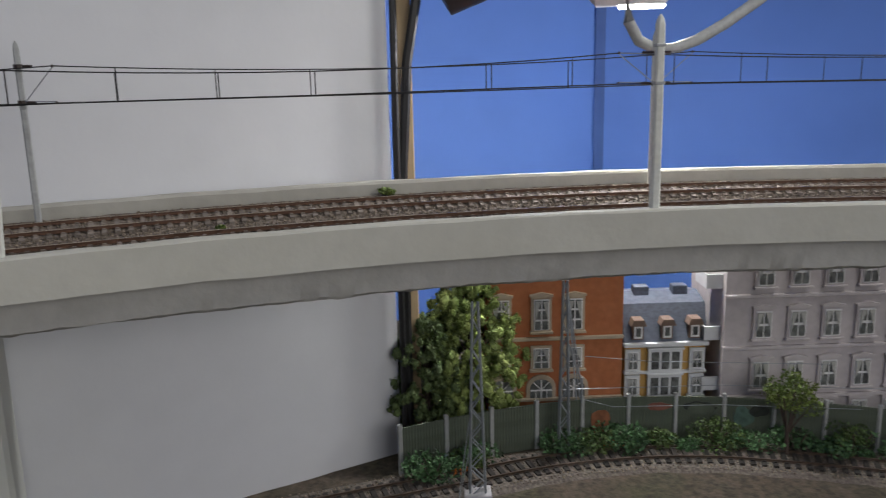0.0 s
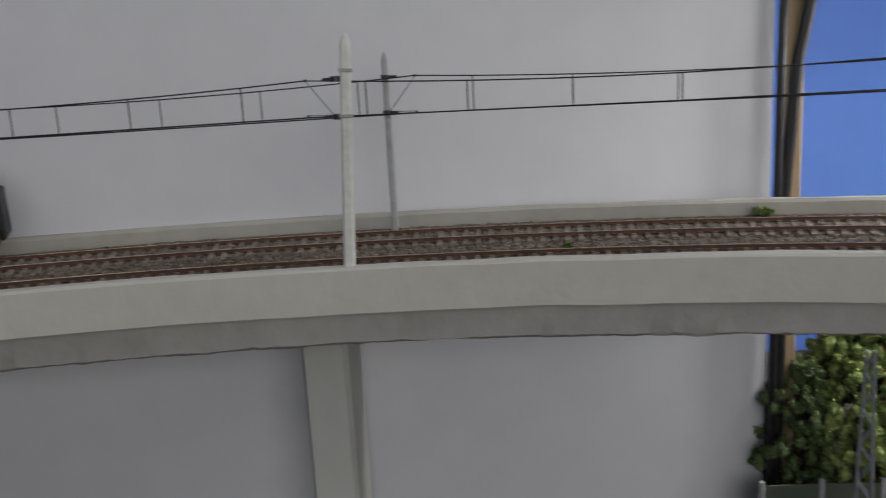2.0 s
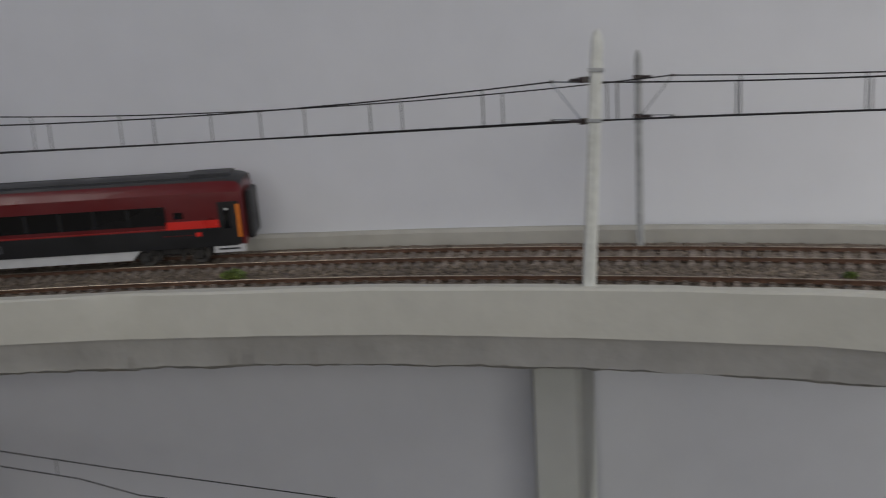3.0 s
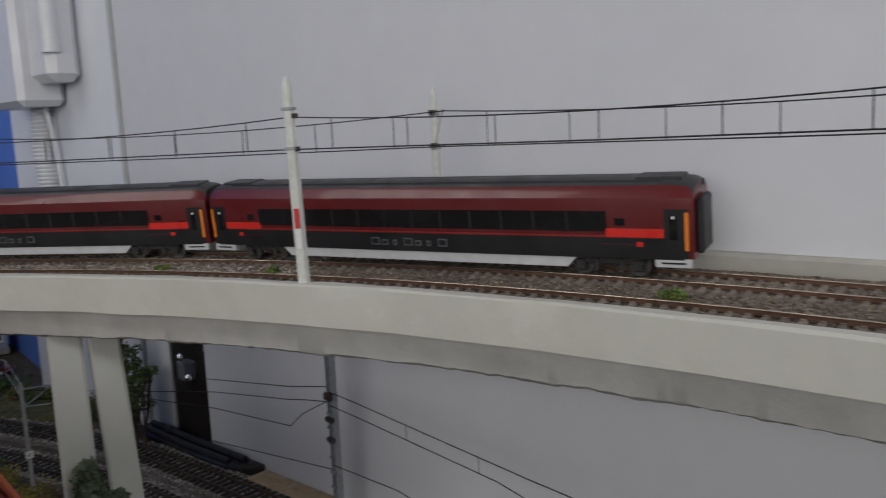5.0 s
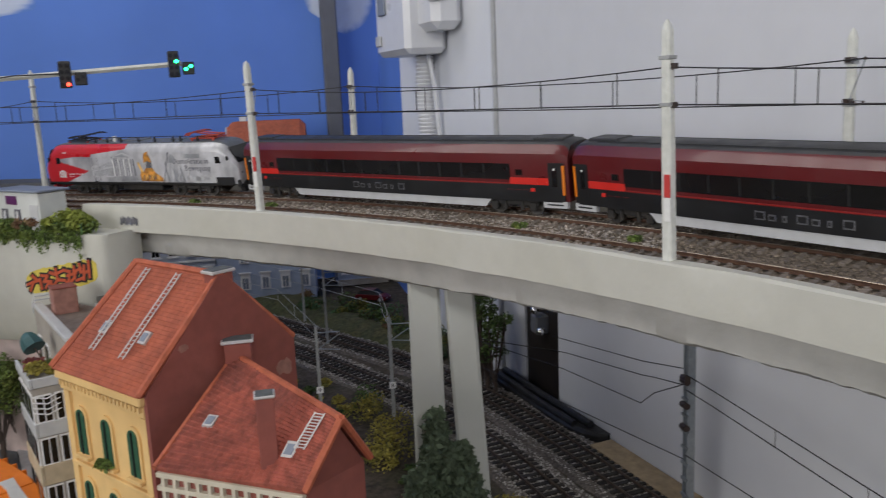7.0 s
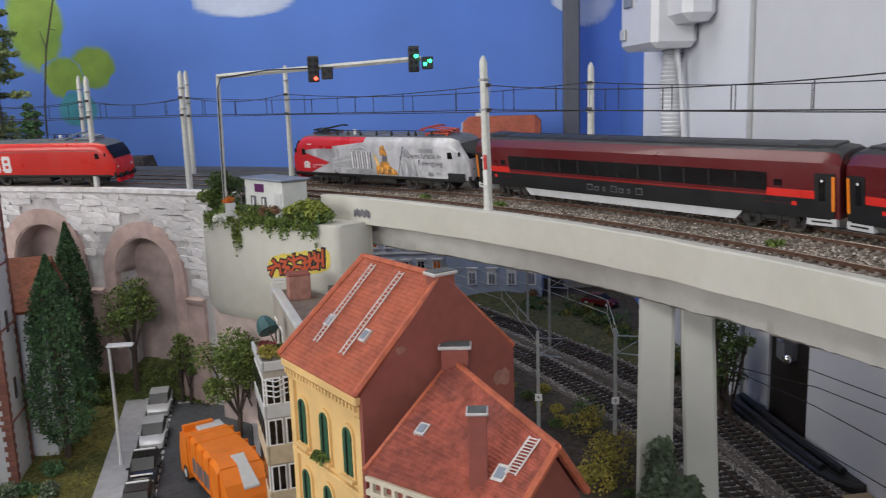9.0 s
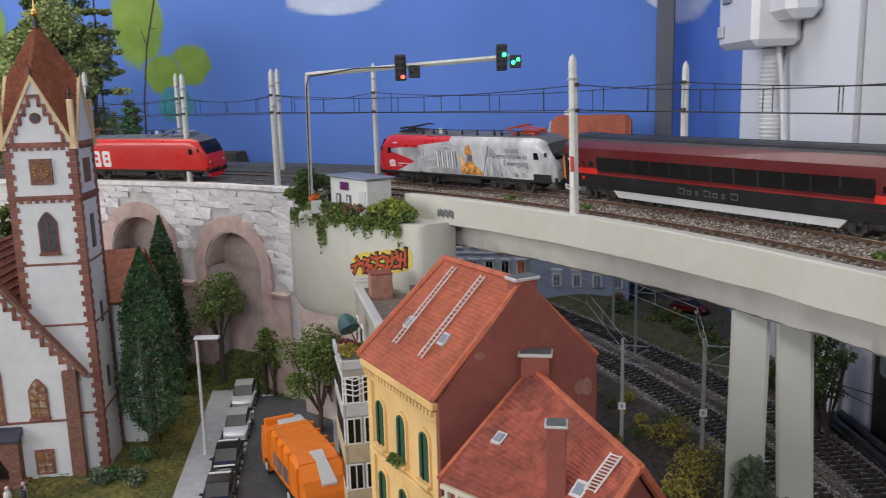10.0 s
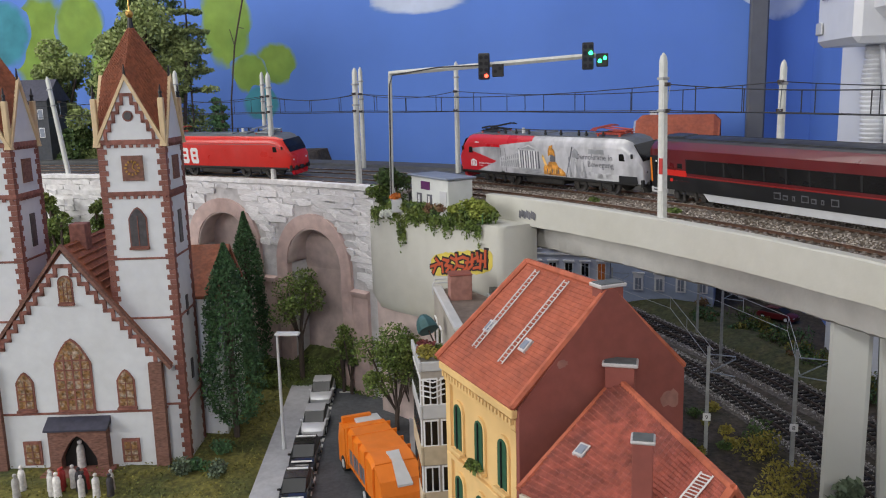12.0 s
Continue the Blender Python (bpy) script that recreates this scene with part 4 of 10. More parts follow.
for c, half, zc in ARCHES:
    bm = bmesh.new()
    rings = []
    w0, w1 = half - 0.0005, half + 0.0145
    pts = [(-1, 0.08)] + [None] * 0
    path = [(180, 0.080)] + [(180 - 180 * k / 24, None) for k in range(25)] + [(0, 0.080)]
    for ang, zfix in path:
        a = radians(ang)
        ring = []
        for rad, rr in ((w0, R_FRONT - 0.003), (w1, R_FRONT - 0.0035), (w1, R_FRONT + 0.004), (w0, R_FRONT + 0.004)):
            s = rad * math.cos(a)
            z = zfix if zfix is not None else zc + rad * math.sin(a)
            wob = 0.0012 * noise.noise((ang * 0.11, rad * 90, c))
            ring.append(arc(c - s * 180 / math.pi / (R0 + R_FRONT), rr + wob, z))
        rings.append(ring)
    loft(bm, rings)
    part("arch_ring", bm, PINK_STONE, stone_viaduct, "pinkish plastered arch ring", 40)
    bm = bmesh.new()
    rings = []
    for i in range(9):
        rr = R_FRONT - 0.002 + (0.112 - R_FRONT) * i / 8
        rings.append([arc(c - (half - 0.0006) * math.cos(radians(180 * k / 20)) * 180 / math.pi / (R0 + R_FRONT), rr, (zc + (half - 0.0006) * math.sin(radians(180 * k / 20))) if 0 < k < 20 else zc) for k in range(21)])
    loft(bm, rings, close=False)
    ob = part("vault", bm, VAULT, stone_viaduct, "stained vault plaster", 40)
    so = ob.modifiers.new("thick", "SOLIDIFY")
    so.thickness = 0.0015
    bm = bmesh.new()
    arc_solid(bm, [(0.020, 0.078), (0.024, 0.20), (0.014, 0.24), (0.010, 0.27), (0.082, 0.27), (0.082, 0.078)], c - 2.9, c + 2.9, 0.3, rough_wave)
    part("back_wall", bm, VAULT, stone_viaduct, "stained plaster wall inside the arch")
for th in (160.9, 168.7, 153.1):
    bm = bmesh.new()
    s = 0.55 if th != 153.1 else 0.65
    arc_solid(bm, [(R_FRONT - 0.005, 0.080), (R_FRONT - 0.0035, 0.185), (R_FRONT - 0.006, 0.187), (R_FRONT - 0.006, 0.191), (R_FRONT + 0.002, 0.193), (R_FRONT + 0.002, 0.080)], th - s, th + s, 0.4, beam_wave)
    part("pier_face", bm, PINK_STONE, stone_viaduct, "pinkish plastered pier", 40)
for r0, r1, k in ((-0.001, 0.034, 0), (0.057, 0.104, 1)):
    bm = bmesh.new()
    z = lambda r: (0.2974 if k == 0 else 0.2988) - 0.0012 + (r - (0.0064 if k == 0 else 0.0668)) * 0.115
    arc_solid(bm, [(r0, 0.291), (r0, z(r0)), (r1, z(r1)), (r1, 0.291)], 149.6, 188, 0.7)
    part("roadbed", bm, ROADBED, stone_viaduct, "dark grey track bed plate")

abutment = thing("abutment", "rounded pale concrete abutment with painted wall writing", "abutment", kind="structure")
bm = bmesh.new()
rings = []
for th, r0, zb in ((139.95, -0.004, 0.215), (140.05, -0.030, 0.215), (140.3, -0.0345, 0.213), (143, -0.036, 0.208), (146, -0.0365, 0.200), (148.5, -0.036, 0.199), (149.9, -0.034, 0.199), (150.6, -0.028, 0.201), (151.1, -0.014, 0.206), (151.2, 0.0, 0.21)):
    rings.append([arc(th, r0 + 0.006, zb - 0.01), arc(th, r0, zb), arc(th, r0, 0.279), arc(th, r0 + 0.0015, 0.2815), arc(th, 0.001, 0.2815), arc(th, 0.001, zb - 0.01)])
loft(bm, rings)
part("abutment_wall", bm, CONCRETE, abutment, "pale green-grey concrete wall", 40)
bm = bmesh.new()
arc_solid(bm, [(-0.024, 0.078), (-0.026, 0.205), (0.045, 0.262), (0.045, 0.078)], 143.6, 150.4, 0.8, rough_wave)
part("abutment_pier", bm, VAULT, abutment, "rough stained plaster pier")


def wall_writing():
    """A plain painted patch of strokes: yellow ground, black edge, red strokes."""
    yellow = material("wall_paint_yellow", (0.60, 0.48, 0.08), 0.7, grain=120, vary=0.1)
    red = material("wall_paint_red", (0.46, 0.075, 0.025), 0.7, grain=120, vary=0.15)
    black = material("wall_paint_black", (0.02, 0.015, 0.015), 0.7, grain=120, vary=0.15)
    rnd = random.Random(4)
    root = thing("wall_painting", "yellow, red and black spray-painted strokes on concrete", "wall painting")

    def on_face(s, z, depth):
        th = 142.85 - math.degrees(s / 0.953)
        r = -0.0345 - 0.0015 * (th - 140.3) / 2.7 if th < 143 else -0.036 - 0.0005 * (th - 143) / 3
        return arc(th, r - 0.0002 - depth, 0.2475 + z + 0.19 * s)

    def patch(name, outline, depth, mat):
        bm = bmesh.new()
        front = [bm.verts.new(on_face(s, z, depth)) for s, z in outline]
        back = [bm.verts.new(on_face(s, z, -0.001)) for s, z in outline]
        for i in range(len(outline)):
            j = (i + 1) % len(outline)
            bm.faces.new((front[i], front[j], back[j], back[i]))
        bm.faces.new(front)
        bm.faces.new(back)
        part(name, bm, mat, root)
    bm = bmesh.new()
    rows = []
    for k in range(41):
        u = k / 20 - 1
        h = 0.0094 * (1 - abs(u) ** 9 * 0.55)
        a, b = (h * (1 + 0.16 * noise.noise((u * 7, q, 1)) + 0.04 * rnd.random()) for q in (1, 5))
        rows.append([bm.verts.new(on_face(0.0380 * u, z, d)) for z, d in ((-a, -0.001), (-a, 0.0002), (0, 0.0002), (b, 0.0002), (b, -0.001))])
    for p, q in zip(rows, rows[1:]):
        for k in range(4):
            bm.faces.new((p[k], p[k + 1], q[k + 1], q[k]))
    part("yellow_ground", bm, yellow, root)
    # bent, branching strokes: each a dark edge with a red core
    lines = (((-28, -6), (-25, 0), (-19, 1), (-18, -6)), ((-30, -1), (-24, 0.5)), ((-25, 5), (-21, 1)), ((-17, 4), (-12, 3), (-15, -1), (-9, -2)),
             ((-14, -6), (-11, -2), (-6, -7)), ((-9, 5), (-4, 3), (2, 5)), ((-4, 7), (-3, -1), (-6, -5)), ((-3, -2), (3, -3)),
             ((3, 5), (8, 3), (7, -3), (3, -7)), ((6, 0), (13, 1)), ((12, 6), (12, -2), (8, -6)), ((12, 2), (18, 4)), ((17, 7), (18, 1), (25, 0)), ((21, 5), (20, -5)), ((25, 8), (25, -4)), ((14, -5), (19, -4)))
    for i, line in enumerate(lines):
        for a, b in zip(line, line[1:]):
            p, q = Vector(a) * 0.00122, Vector(b) * 0.00122
            p.y, q.y = p.y * 0.80, q.y * 0.80
            d = (q - p).normalized()
            m = Vector((-d.y, d.x))
            for name, w, depth, mat in (("dark_stroke", 0.0029, 0.0004, black), ("red_stroke", 0.00135, 0.0009, red)):
                e = d * w * 0.8
                patch(name, [tuple(p - e + m * w), tuple(p - e * 1.4 - m * w * 0.6), tuple(q + e - m * w), tuple(q + e * 1.3 + m * w * 0.7)], depth + 0.00003 * i, mat)


wall_writing()
tag = thing("wall_tag", "dark scribbled spray marks on the edge beam", "wall painting")
for i in range(7):
    bm = bmesh.new()
    prism(bm, [(0, 0), (0.0022, 0.0008), (0.0016, 0.0065), (-0.0008, 0.0052)], "y", 0.0, 0.0002)
    bm.transform(arc_pose(140.55 - 0.16 * i, -0.0064, 0.2845 + 0.001 * (i % 2)))
    part("spray_mark", bm, PRINT_DARK, tag)

SIG_Z = 0.3995


def signal_gantry():
    root = thing("signal_gantry", "bent steel signal gantry reaching over the tracks", "signal gantry")
    foot, bend = Vector((-0.757, -0.2205, 0.281)), Vector((-0.759, -0.219, SIG_Z))
    end = Vector((-0.7695, -0.046, 0.409))
    bm = bmesh.new()
    tube(bm, [foot, bend - Vector((0, 0, 0.004)), bend, bend.lerp(end, 0.04), end], 0.0021, 4)
    part("pole", bm, MAST, root, "pale steel pole and arm")
    bm = bmesh.new()
    o = Vector((0.0024, 0.0, 0))
    tube(bm, [foot + o, bend + o - Vector((0, 0, 0.010)), bend + o + Vector((0, 0.003, -0.0015)), bend.lerp(end, 0.25) + o + Vector((0, 0, 0.0015)), bend.lerp(end, 0.46) + o], 0.0006, 5)
    part("cable", bm, BLACK, root, "black signal cable")
    red, green = glow("signal_red_light", (1.0, 0.04, 0.02), 6), glow("signal_green_light", (0.02, 1.0, 0.25), 6)
    lens = material("dark_lens", (0.02, 0.02, 0.022), 0.15, grain=100, vary=0.2)
    for k, t in ((0, 0.475), (1, 0.965)):
        p = bend.lerp(end, t)
        bm = bmesh.new()
        box(bm, 0, 0, -0.006, 0.006, 0.0092, 0.0215, 0.0008)
        box(bm, 0, 0.0115, -0.004, 0.005, 0.0095, 0.0105, 0.0007)
        head = part("signal_head", bm, BLACK, root, "black light signal head")
        head.matrix_basis = pose(p.x + 0.004, p.y, p.z - (0.006 if k == 0 else 0.005), 0, 0, 6)
        for j in range(4):
            for e in (-1, 1):
                lit = (k == 0 and j == 0 and e > 0) or (k == 1 and j == 2 and e > 0)
                bm = bmesh.new()
                cyl(bm, (0.0028, e * 0.0022, -0.003 + 0.0050 * j), (0.0046, e * 0.0022, -0.003 + 0.0050 * j), 0.0016, n=10)
                part("lamp", bm, (red if k == 0 else green) if lit else lens, head)
        for y, z in ((0.0095, 0.0005), (0.0135, 0.0028)):
            bm = bmesh.new()
            cyl(bm, (0.0024, y, z), (0.0034, y, z), 0.0015, n=10)
            part("lamp", bm, green if k == 1 else lens, head)


signal_gantry()


# ---------------------------------------------------------------- plants
def leaves(points, size, seed, flat=0.0):
    """Leaf quads scattered at the points, each turned its own way."""
    rnd = np.random.RandomState(seed)
    n = len(points)
    P = np.asarray(points, float)
    a = rnd.normal(size=(n, 3))
    a /= np.linalg.norm(a, axis=1)[:, None]
    b = rnd.normal(size=(n, 3))
    b[:, 2] *= 1 - flat
    b -= a * (a * b).sum(1)[:, None]
    b /= np.linalg.norm(b, axis=1)[:, None]
    s = size * rnd.uniform(0.6, 1.3, size=(n, 1))
    V = np.stack([P - a * s, P - b * s * 0.6, P + a * s, P + b * s * 0.6], 1).reshape(-1, 3)
    return V, [(4 * i, 4 * i + 1, 4 * i + 2, 4 * i + 3) for i in range(n)]


def foliage(name, points, size, mat, parent, seed, label=""):
    V, F = leaves(points, size, seed)
    me = bpy.data.meshes.new(name)
    me.from_pydata(V.tolist(), [], F)
    me.materials.append(mat)
    ob = new(name, me)
    ob.parent = parent
    if label:
        ob["label"] = label
    return ob


def clump(rnd, c, r, n, squash=0.8):
    d = rnd.normal(size=(n, 3))
    d /= np.linalg.norm(d, axis=1)[:, None]
    d *= (r * rnd.uniform(0.35, 1.0, size=(n, 1)) ** 0.6)
    d[:, 2] *= squash
    return d + np.asarray(c)


def broad_tree(x, y, z, h, spread, mat, seed, label, n=2600, trunk=0.35, leaf=0.0016, lean=0.0):
    rnd = np.random.RandomState(seed)
    root = thing("tree", label, "tree", pose(x, y, z))
    bm = bmesh.new()
    t = h * trunk
    tube(bm, [(0, 0, -0.003), (lean * 0.3, 0, t * 0.5), (lean, 0.001, t)], h * 0.022, 7)
    tips = []
    for i in range(9):
        a = 2 * math.pi * i / 9 + rnd.uniform(-0.3, 0.3)
        q = rnd.uniform(0.25, 0.95)
        tip = (lean + math.cos(a) * spread * q * 0.8, math.sin(a) * spread * q * 0.8, t + (h - t) * rnd.uniform(0.25, 0.85))
        mid = (lean + (tip[0] - lean) * 0.45, tip[1] * 0.45, t + (tip[2] - t) * 0.4)
        tube(bm, [(lean, 0, t * 0.8), mid, tip], h * 0.009, 5)
        tips.append(tip)
    part("trunk", bm, BARK, root, "brown branching trunk")
    pts = []
    for tip in tips + [(lean, 0, h * 0.86), (lean + spread * 0.3, 0, h * 0.7), (lean - spread * 0.2, spread * 0.3, h * 0.72)]:
        pts.append(clump(rnd, tip, spread * rnd.uniform(0.28, 0.5), n // 12))
    foliage("crown", np.concatenate(pts), leaf, mat, root, seed)
    return root


def cypress(x, y, z, h, w, seed):
    rnd = np.random.RandomState(seed)
    root = thing("tree", "dark green dense cypress tree on turf", "tree", pose(x, y, z))
    bm = bmesh.new()
    tube(bm, [(0, 0, -0.003), (0, 0, h * 0.5), (0, 0, h * 0.92)], h * 0.016, 7)
    part("trunk", bm, BARK, root)
    n = 15000
    k = rnd.uniform(0, 1, n) ** 0.85
    zz = h * (0.09 + 0.91 * k)
    prof = np.interp(k, [0, 0.08, 0.3, 0.6, 0.85, 1.0], [0.55, 0.9, 1.0, 0.8, 0.42, 0.03]) * w
    a = rnd.uniform(0, 2 * math.pi, n)
    bumpy = 1 + 0.22 * np.sin(a * 5 + zz * 160) * np.sin(zz * 240 + a * 3)
    rr = prof * bumpy * np.sqrt(rnd.uniform(0.35, 1, n))
    foliage("crown", np.stack([rr * np.cos(a), rr * np.sin(a), zz], 1), 0.0014, LEAF_DARK, root, seed)


def bush(x, y, z, r, mat, seed, label, n=500, leaf=0.0015, squash=0.75):
    rnd = np.random.RandomState(seed)
    root = thing("bush", label, "bush", pose(x, y, z))
    pts = [clump(rnd, (rnd.uniform(-r, r) * 0.5, rnd.uniform(-r, r) * 0.5, r * rnd.uniform(0.3, 0.7)), r * rnd.uniform(0.45, 0.7), n // 6, squash) for _ in range(6)]
    bm = bmesh.new()
    for i in range(4):
        a = 1.57 * i + 0.4
        tube(bm, [(0, 0, -0.001), (math.cos(a) * r * 0.4, math.sin(a) * r * 0.4, r * 0.8)], r * 0.03, 4)
    part("stem", bm, BARK, root)
    foliage("leaf_mass", np.concatenate(pts), leaf, mat, root, seed)
    return root


# planting and hut on the abutment
LEAF_LIME = material("yellow_green_leaf", (0.26, 0.30, 0.05), 0.8, grain=260, vary=0.4, stain=60, stain_color=(0.12, 0.17, 0.04), stain_amount=0.7)
LEAF_RUST = material("rusty_red_leaf", (0.20, 0.105, 0.06), 0.85, grain=260, vary=0.4, stain=70, stain_color=(0.14, 0.16, 0.05), stain_amount=0.8)
rnd = random.Random(3)
for th, r, z, s, mat, label in ((149.2, -0.022, 0.2815, 0.016, LEAF_MID, "dense green climbing bush on the abutment"), (149.0, -0.018, 0.297, 0.016, LEAF_MID, "dense green climbing bush on the abutment"), (149.9, -0.014, 0.28, 0.014, LEAF, "green bush on the abutment"), (148.3, -0.0405, 0.277, 0.007, FLOWER_WHITE, "white flowering bush on the abutment"),
                              (147.0, -0.030, 0.2815, 0.010, LEAF, "reddish green low bush on the abutment"), (145.9, -0.031, 0.2815, 0.011, LEAF, "reddish green low bush on the abutment"), (144.8, -0.032, 0.2815, 0.009, LEAF_MID, "green low bush on the abutment"),
                              (142.6, -0.029, 0.2815, 0.015, LEAF, "bright yellow-green bush beside the hut"), (141.8, -0.026, 0.2815, 0.013, LEAF, "bright yellow-green bush beside the hut"), (144.2, -0.030, 0.2815, 0.011, LEAF, "reddish green low bush on the abutment"), (148.2, -0.030, 0.281, 0.012, LEAF, "yellow-green bush on the abutment"), (146.4, -0.033, 0.281, 0.009, LEAF_MID, "green low bush on the abutment"), (143.5, -0.033, 0.2805, 0.009, LEAF, "trailing green plant on the abutment"), (148.4, -0.036, 0.277, 0.007, LEAF_MID, "trailing green plant on the abutment"),
                              (142.2, -0.030, 0.289, 0.012, LEAF_LIME, "bright yellow-green bush beside the hut"), (141.7, -0.031, 0.284, 0.011, LEAF_LIME, "bright yellow-green bush beside the hut"), (144.4, -0.034, 0.286, 0.008, LEAF_RUST, "reddish brown flowering shrub at the hand rail"), (145.3, -0.034, 0.284, 0.008, LEAF_RUST, "reddish brown flowering shrub at the hand rail"), (143.4, -0.034, 0.287, 0.007, LEAF_LIME, "yellow-green shrub at the hand rail"), (149.3, -0.026, 0.306, 0.012, LEAF_MID, "dense green climbing bush on the abutment"), (149.6, -0.030, 0.290, 0.014, LEAF, "green bush on the abutment")):
    p = arc(th, r, z)
    bush(p.x, p.y, p.z, s, mat, int(th * 10 + r * 1000), label, 900 if s > 0.009 else 400)
ivy = thing("ivy", "ivy trailing over the abutment edge", "ivy")
rs_ = np.random.RandomState(8)
pts = []
for i in range(5200):
    th = rs_.uniform(141.2, 149.8)
    drop = abs(rs_.normal()) * (0.0035 + 0.0035 * abs(math.sin(th * 2.7) * math.sin(th * 1.1))) + (0.022 * rs_.uniform(0, 1) if 147.0 < th < 147.7 else 0)
    pts.append(arc(th, -0.0372 + 0.010 * rs_.uniform(-0.12, 1) * (drop < 0.003) - 0.001 * rs_.uniform(), 0.2838 - drop))
foliage("leaf_mass", [tuple(p) for p in pts], 0.0013, LEAF, ivy, 5)
bm = bmesh.new()
for k in range(7):
    p = arc(141.3 + 1.15 * k, -0.0345, 0.2815)
    cyl(bm, p, p + Vector((0, 0, 0.0085)), 0.0005, n=5)
tube(bm, [arc(141.3 + 0.69 * k, -0.0345, 0.2895) for k in range(11)], 0.0005, 5)
solid("hand_rail", bm, LEAF_DARK, "thin dark green hand rail along the abutment edge", "rail")

HUT_WALL = material("hut_white_plaster", (0.62, 0.64, 0.62), 0.8, grain=140, vary=0.05, stain=50, stain_amount=0.2)
HUT_ROOF = material("hut_roof_blue_grey", (0.20, 0.23, 0.29), 0.6, grain=140, vary=0.1)
PURPLE = material("purple_sign", (0.10, 0.015, 0.10), 0.6, grain=140, vary=0.2)
hut = thing("hut", "small white flat-roofed railway hut with a purple sign", "hut", arc_pose(145.4, -0.0195, 0.2815) @ pose(0, 0, 0, 0, 0, -10) @ Matrix.Diagonal((1.32, 1.15, 1.04, 1)))
bm = bmesh.new()
box(bm, 0, 0, 0, 0.046, 0.021, 0.030, 0.0006)
part("hut_wall", bm, HUT_WALL, hut)
bm = bmesh.new()
box(bm, 0, 0, 0.0302, 0.050, 0.025, 0.0016, 0.0004)
part("hut_roof", bm, HUT_ROOF, hut, "flat blue-grey roof")
bm = bmesh.new()
box(bm, 0.004, 0.0107, 0.0205, 0.011, 0.0006, 0.0065)
part("sign", bm, PURPLE, hut, "purple sign")
for x in (0.012, -0.001):
    bm = bmesh.new()
    box(bm, x, 0.0107, 0.008, 0.006, 0.0006, 0.009)
    part("window", bm, PRINT_DARK, hut)
    bm = bmesh.new()
    box(bm, x, 0.0111, 0.0095, 0.0015, 0.0006, 0.006)
    part("window_bar", bm, WHITE, hut)
bm = bmesh.new()
box(bm, -0.0180, 0.0107, 0.001, 0.008, 0.0007, 0.020)
part("door", bm, LIGHT_GREY, hut, "grey door")
bm = bmesh.new()
box(bm, 0, 0, 0, 0.012, 0.009, 0.011, 0.0006)
solid("relay_box", bm, LIGHT_GREY, "light grey cable box at the foot of the gantry", "box", m=pose(-0.7505, -0.214, 0.2815, 0, 0, 20))
p = Vector((-0.7505, -0.214, 0.2925))
bush(p.x, p.y, p.z, 0.006, BLOSSOM_LIT_PANE, 77, "orange flowers in a grey box", 200)

# ---------------------------------------------------------------- street and church yard
RD = Vector((0.9548, 0.2974))            # the street runs this way, towards the room
RN = Vector((-0.2974, 0.9548))
RO = Vector((-0.850, -0.3437))


def street(s, t, z=0.0):
    p = RO + RD * s + RN * t
    return Vector((p.x, p.y, z))


def street_strip(name, s0, s1, t0, t1, z0, z1, mat, label, category):
    bm = bmesh.new()
    prism(bm, [tuple(street(s, t).xy) for s, t in ((s0, t0), (s1, t0), (s1, t1), (s0, t1))], "z", z0, z1)
    return solid(name, bm, mat, label, category, "structure")


street_strip("road", 0.0, 0.55, 0.0, 0.098, 0.079, 0.0852, ASPHALT, "dark grey asphalt street", "road")
street_strip("pavement", 0.02, 0.55, -0.023, -0.0005, 0.079, 0.0872, PAVING, "light grey pavement with a kerb", "pavement")
street_strip("pavement", 0.03, 0.55, 0.0985, 0.115, 0.079, 0.0872, PAVING, "light grey pavement with a kerb", "pavement")
bm = bmesh.new()
for i in range(34):
    s = 0.02 + 0.0125 * i
    prism(bm, [tuple(street(s + a, b).xy) for a, b in ((0, 0.0212), (0.0065, 0.0212), (0.0065, 0.0236), (0, 0.0236))], "z", 0.0848, 0.0856)
tagged(solid("road_marking", bm, ROAD_WHITE, "white dashed parking line on the street", "road marking"), kind="structure")
bm = bmesh.new()
prism(bm, [tuple(street(s, t).xy) for s, t in ((0.040, 0.028), (0.0435, 0.028), (0.0465, 0.07), (0.043, 0.07))], "z", 0.0848, 0.0856)
tagged(solid("road_marking", bm, ROAD_WHITE, "white line at the street end", "road marking"), kind="structure")
# turf: a lumpy sheet between church, street and viaduct
bm = bmesh.new()
NA, NB = 60, 46
vg = []
for i in range(NA + 1):
    row = []
    for j in range(NB + 1):
        s, t = -0.07 + 0.62 * i / NA, -0.30 + 0.2775 * j / NB
        p = street(s, t)
        row.append(bm.verts.new((p.x, p.y, 0.0862 + 0.0022 * noise.noise((s * 60, t * 60, 2)) + 0.0012 * noise.noise((s * 190, t * 190, 5)) - (0.0025 if j == NB else 0))))
    vg.append(row)
for i in range(NA):
    for j in range(NB):
        bm.faces.new((vg[i][j], vg[i + 1][j], vg[i + 1][j + 1], vg[i][j + 1]))
turf = solid("turf", bm, MOSS, "yellow-green mossy turf around the church", "turf", "structure", soft=60)
rs_ = np.random.RandomState(21)
pts = []
while len(pts) < 9000:
    s, t = rs_.uniform(-0.05, 0.45), rs_.uniform(-0.25, -0.028)
    p = street(s, t)
    if noise.noise((p.x * 30, p.y * 30, 7)) > -0.25:
        pts.append((p.x, p.y, 0.0875 + 0.0012 * rs_.uniform()))
gr = thing("grass", "short yellow-green grass tufts", "grass", kind="stuff")
foliage("blades", pts, 0.0011, MOSS, gr, 2)

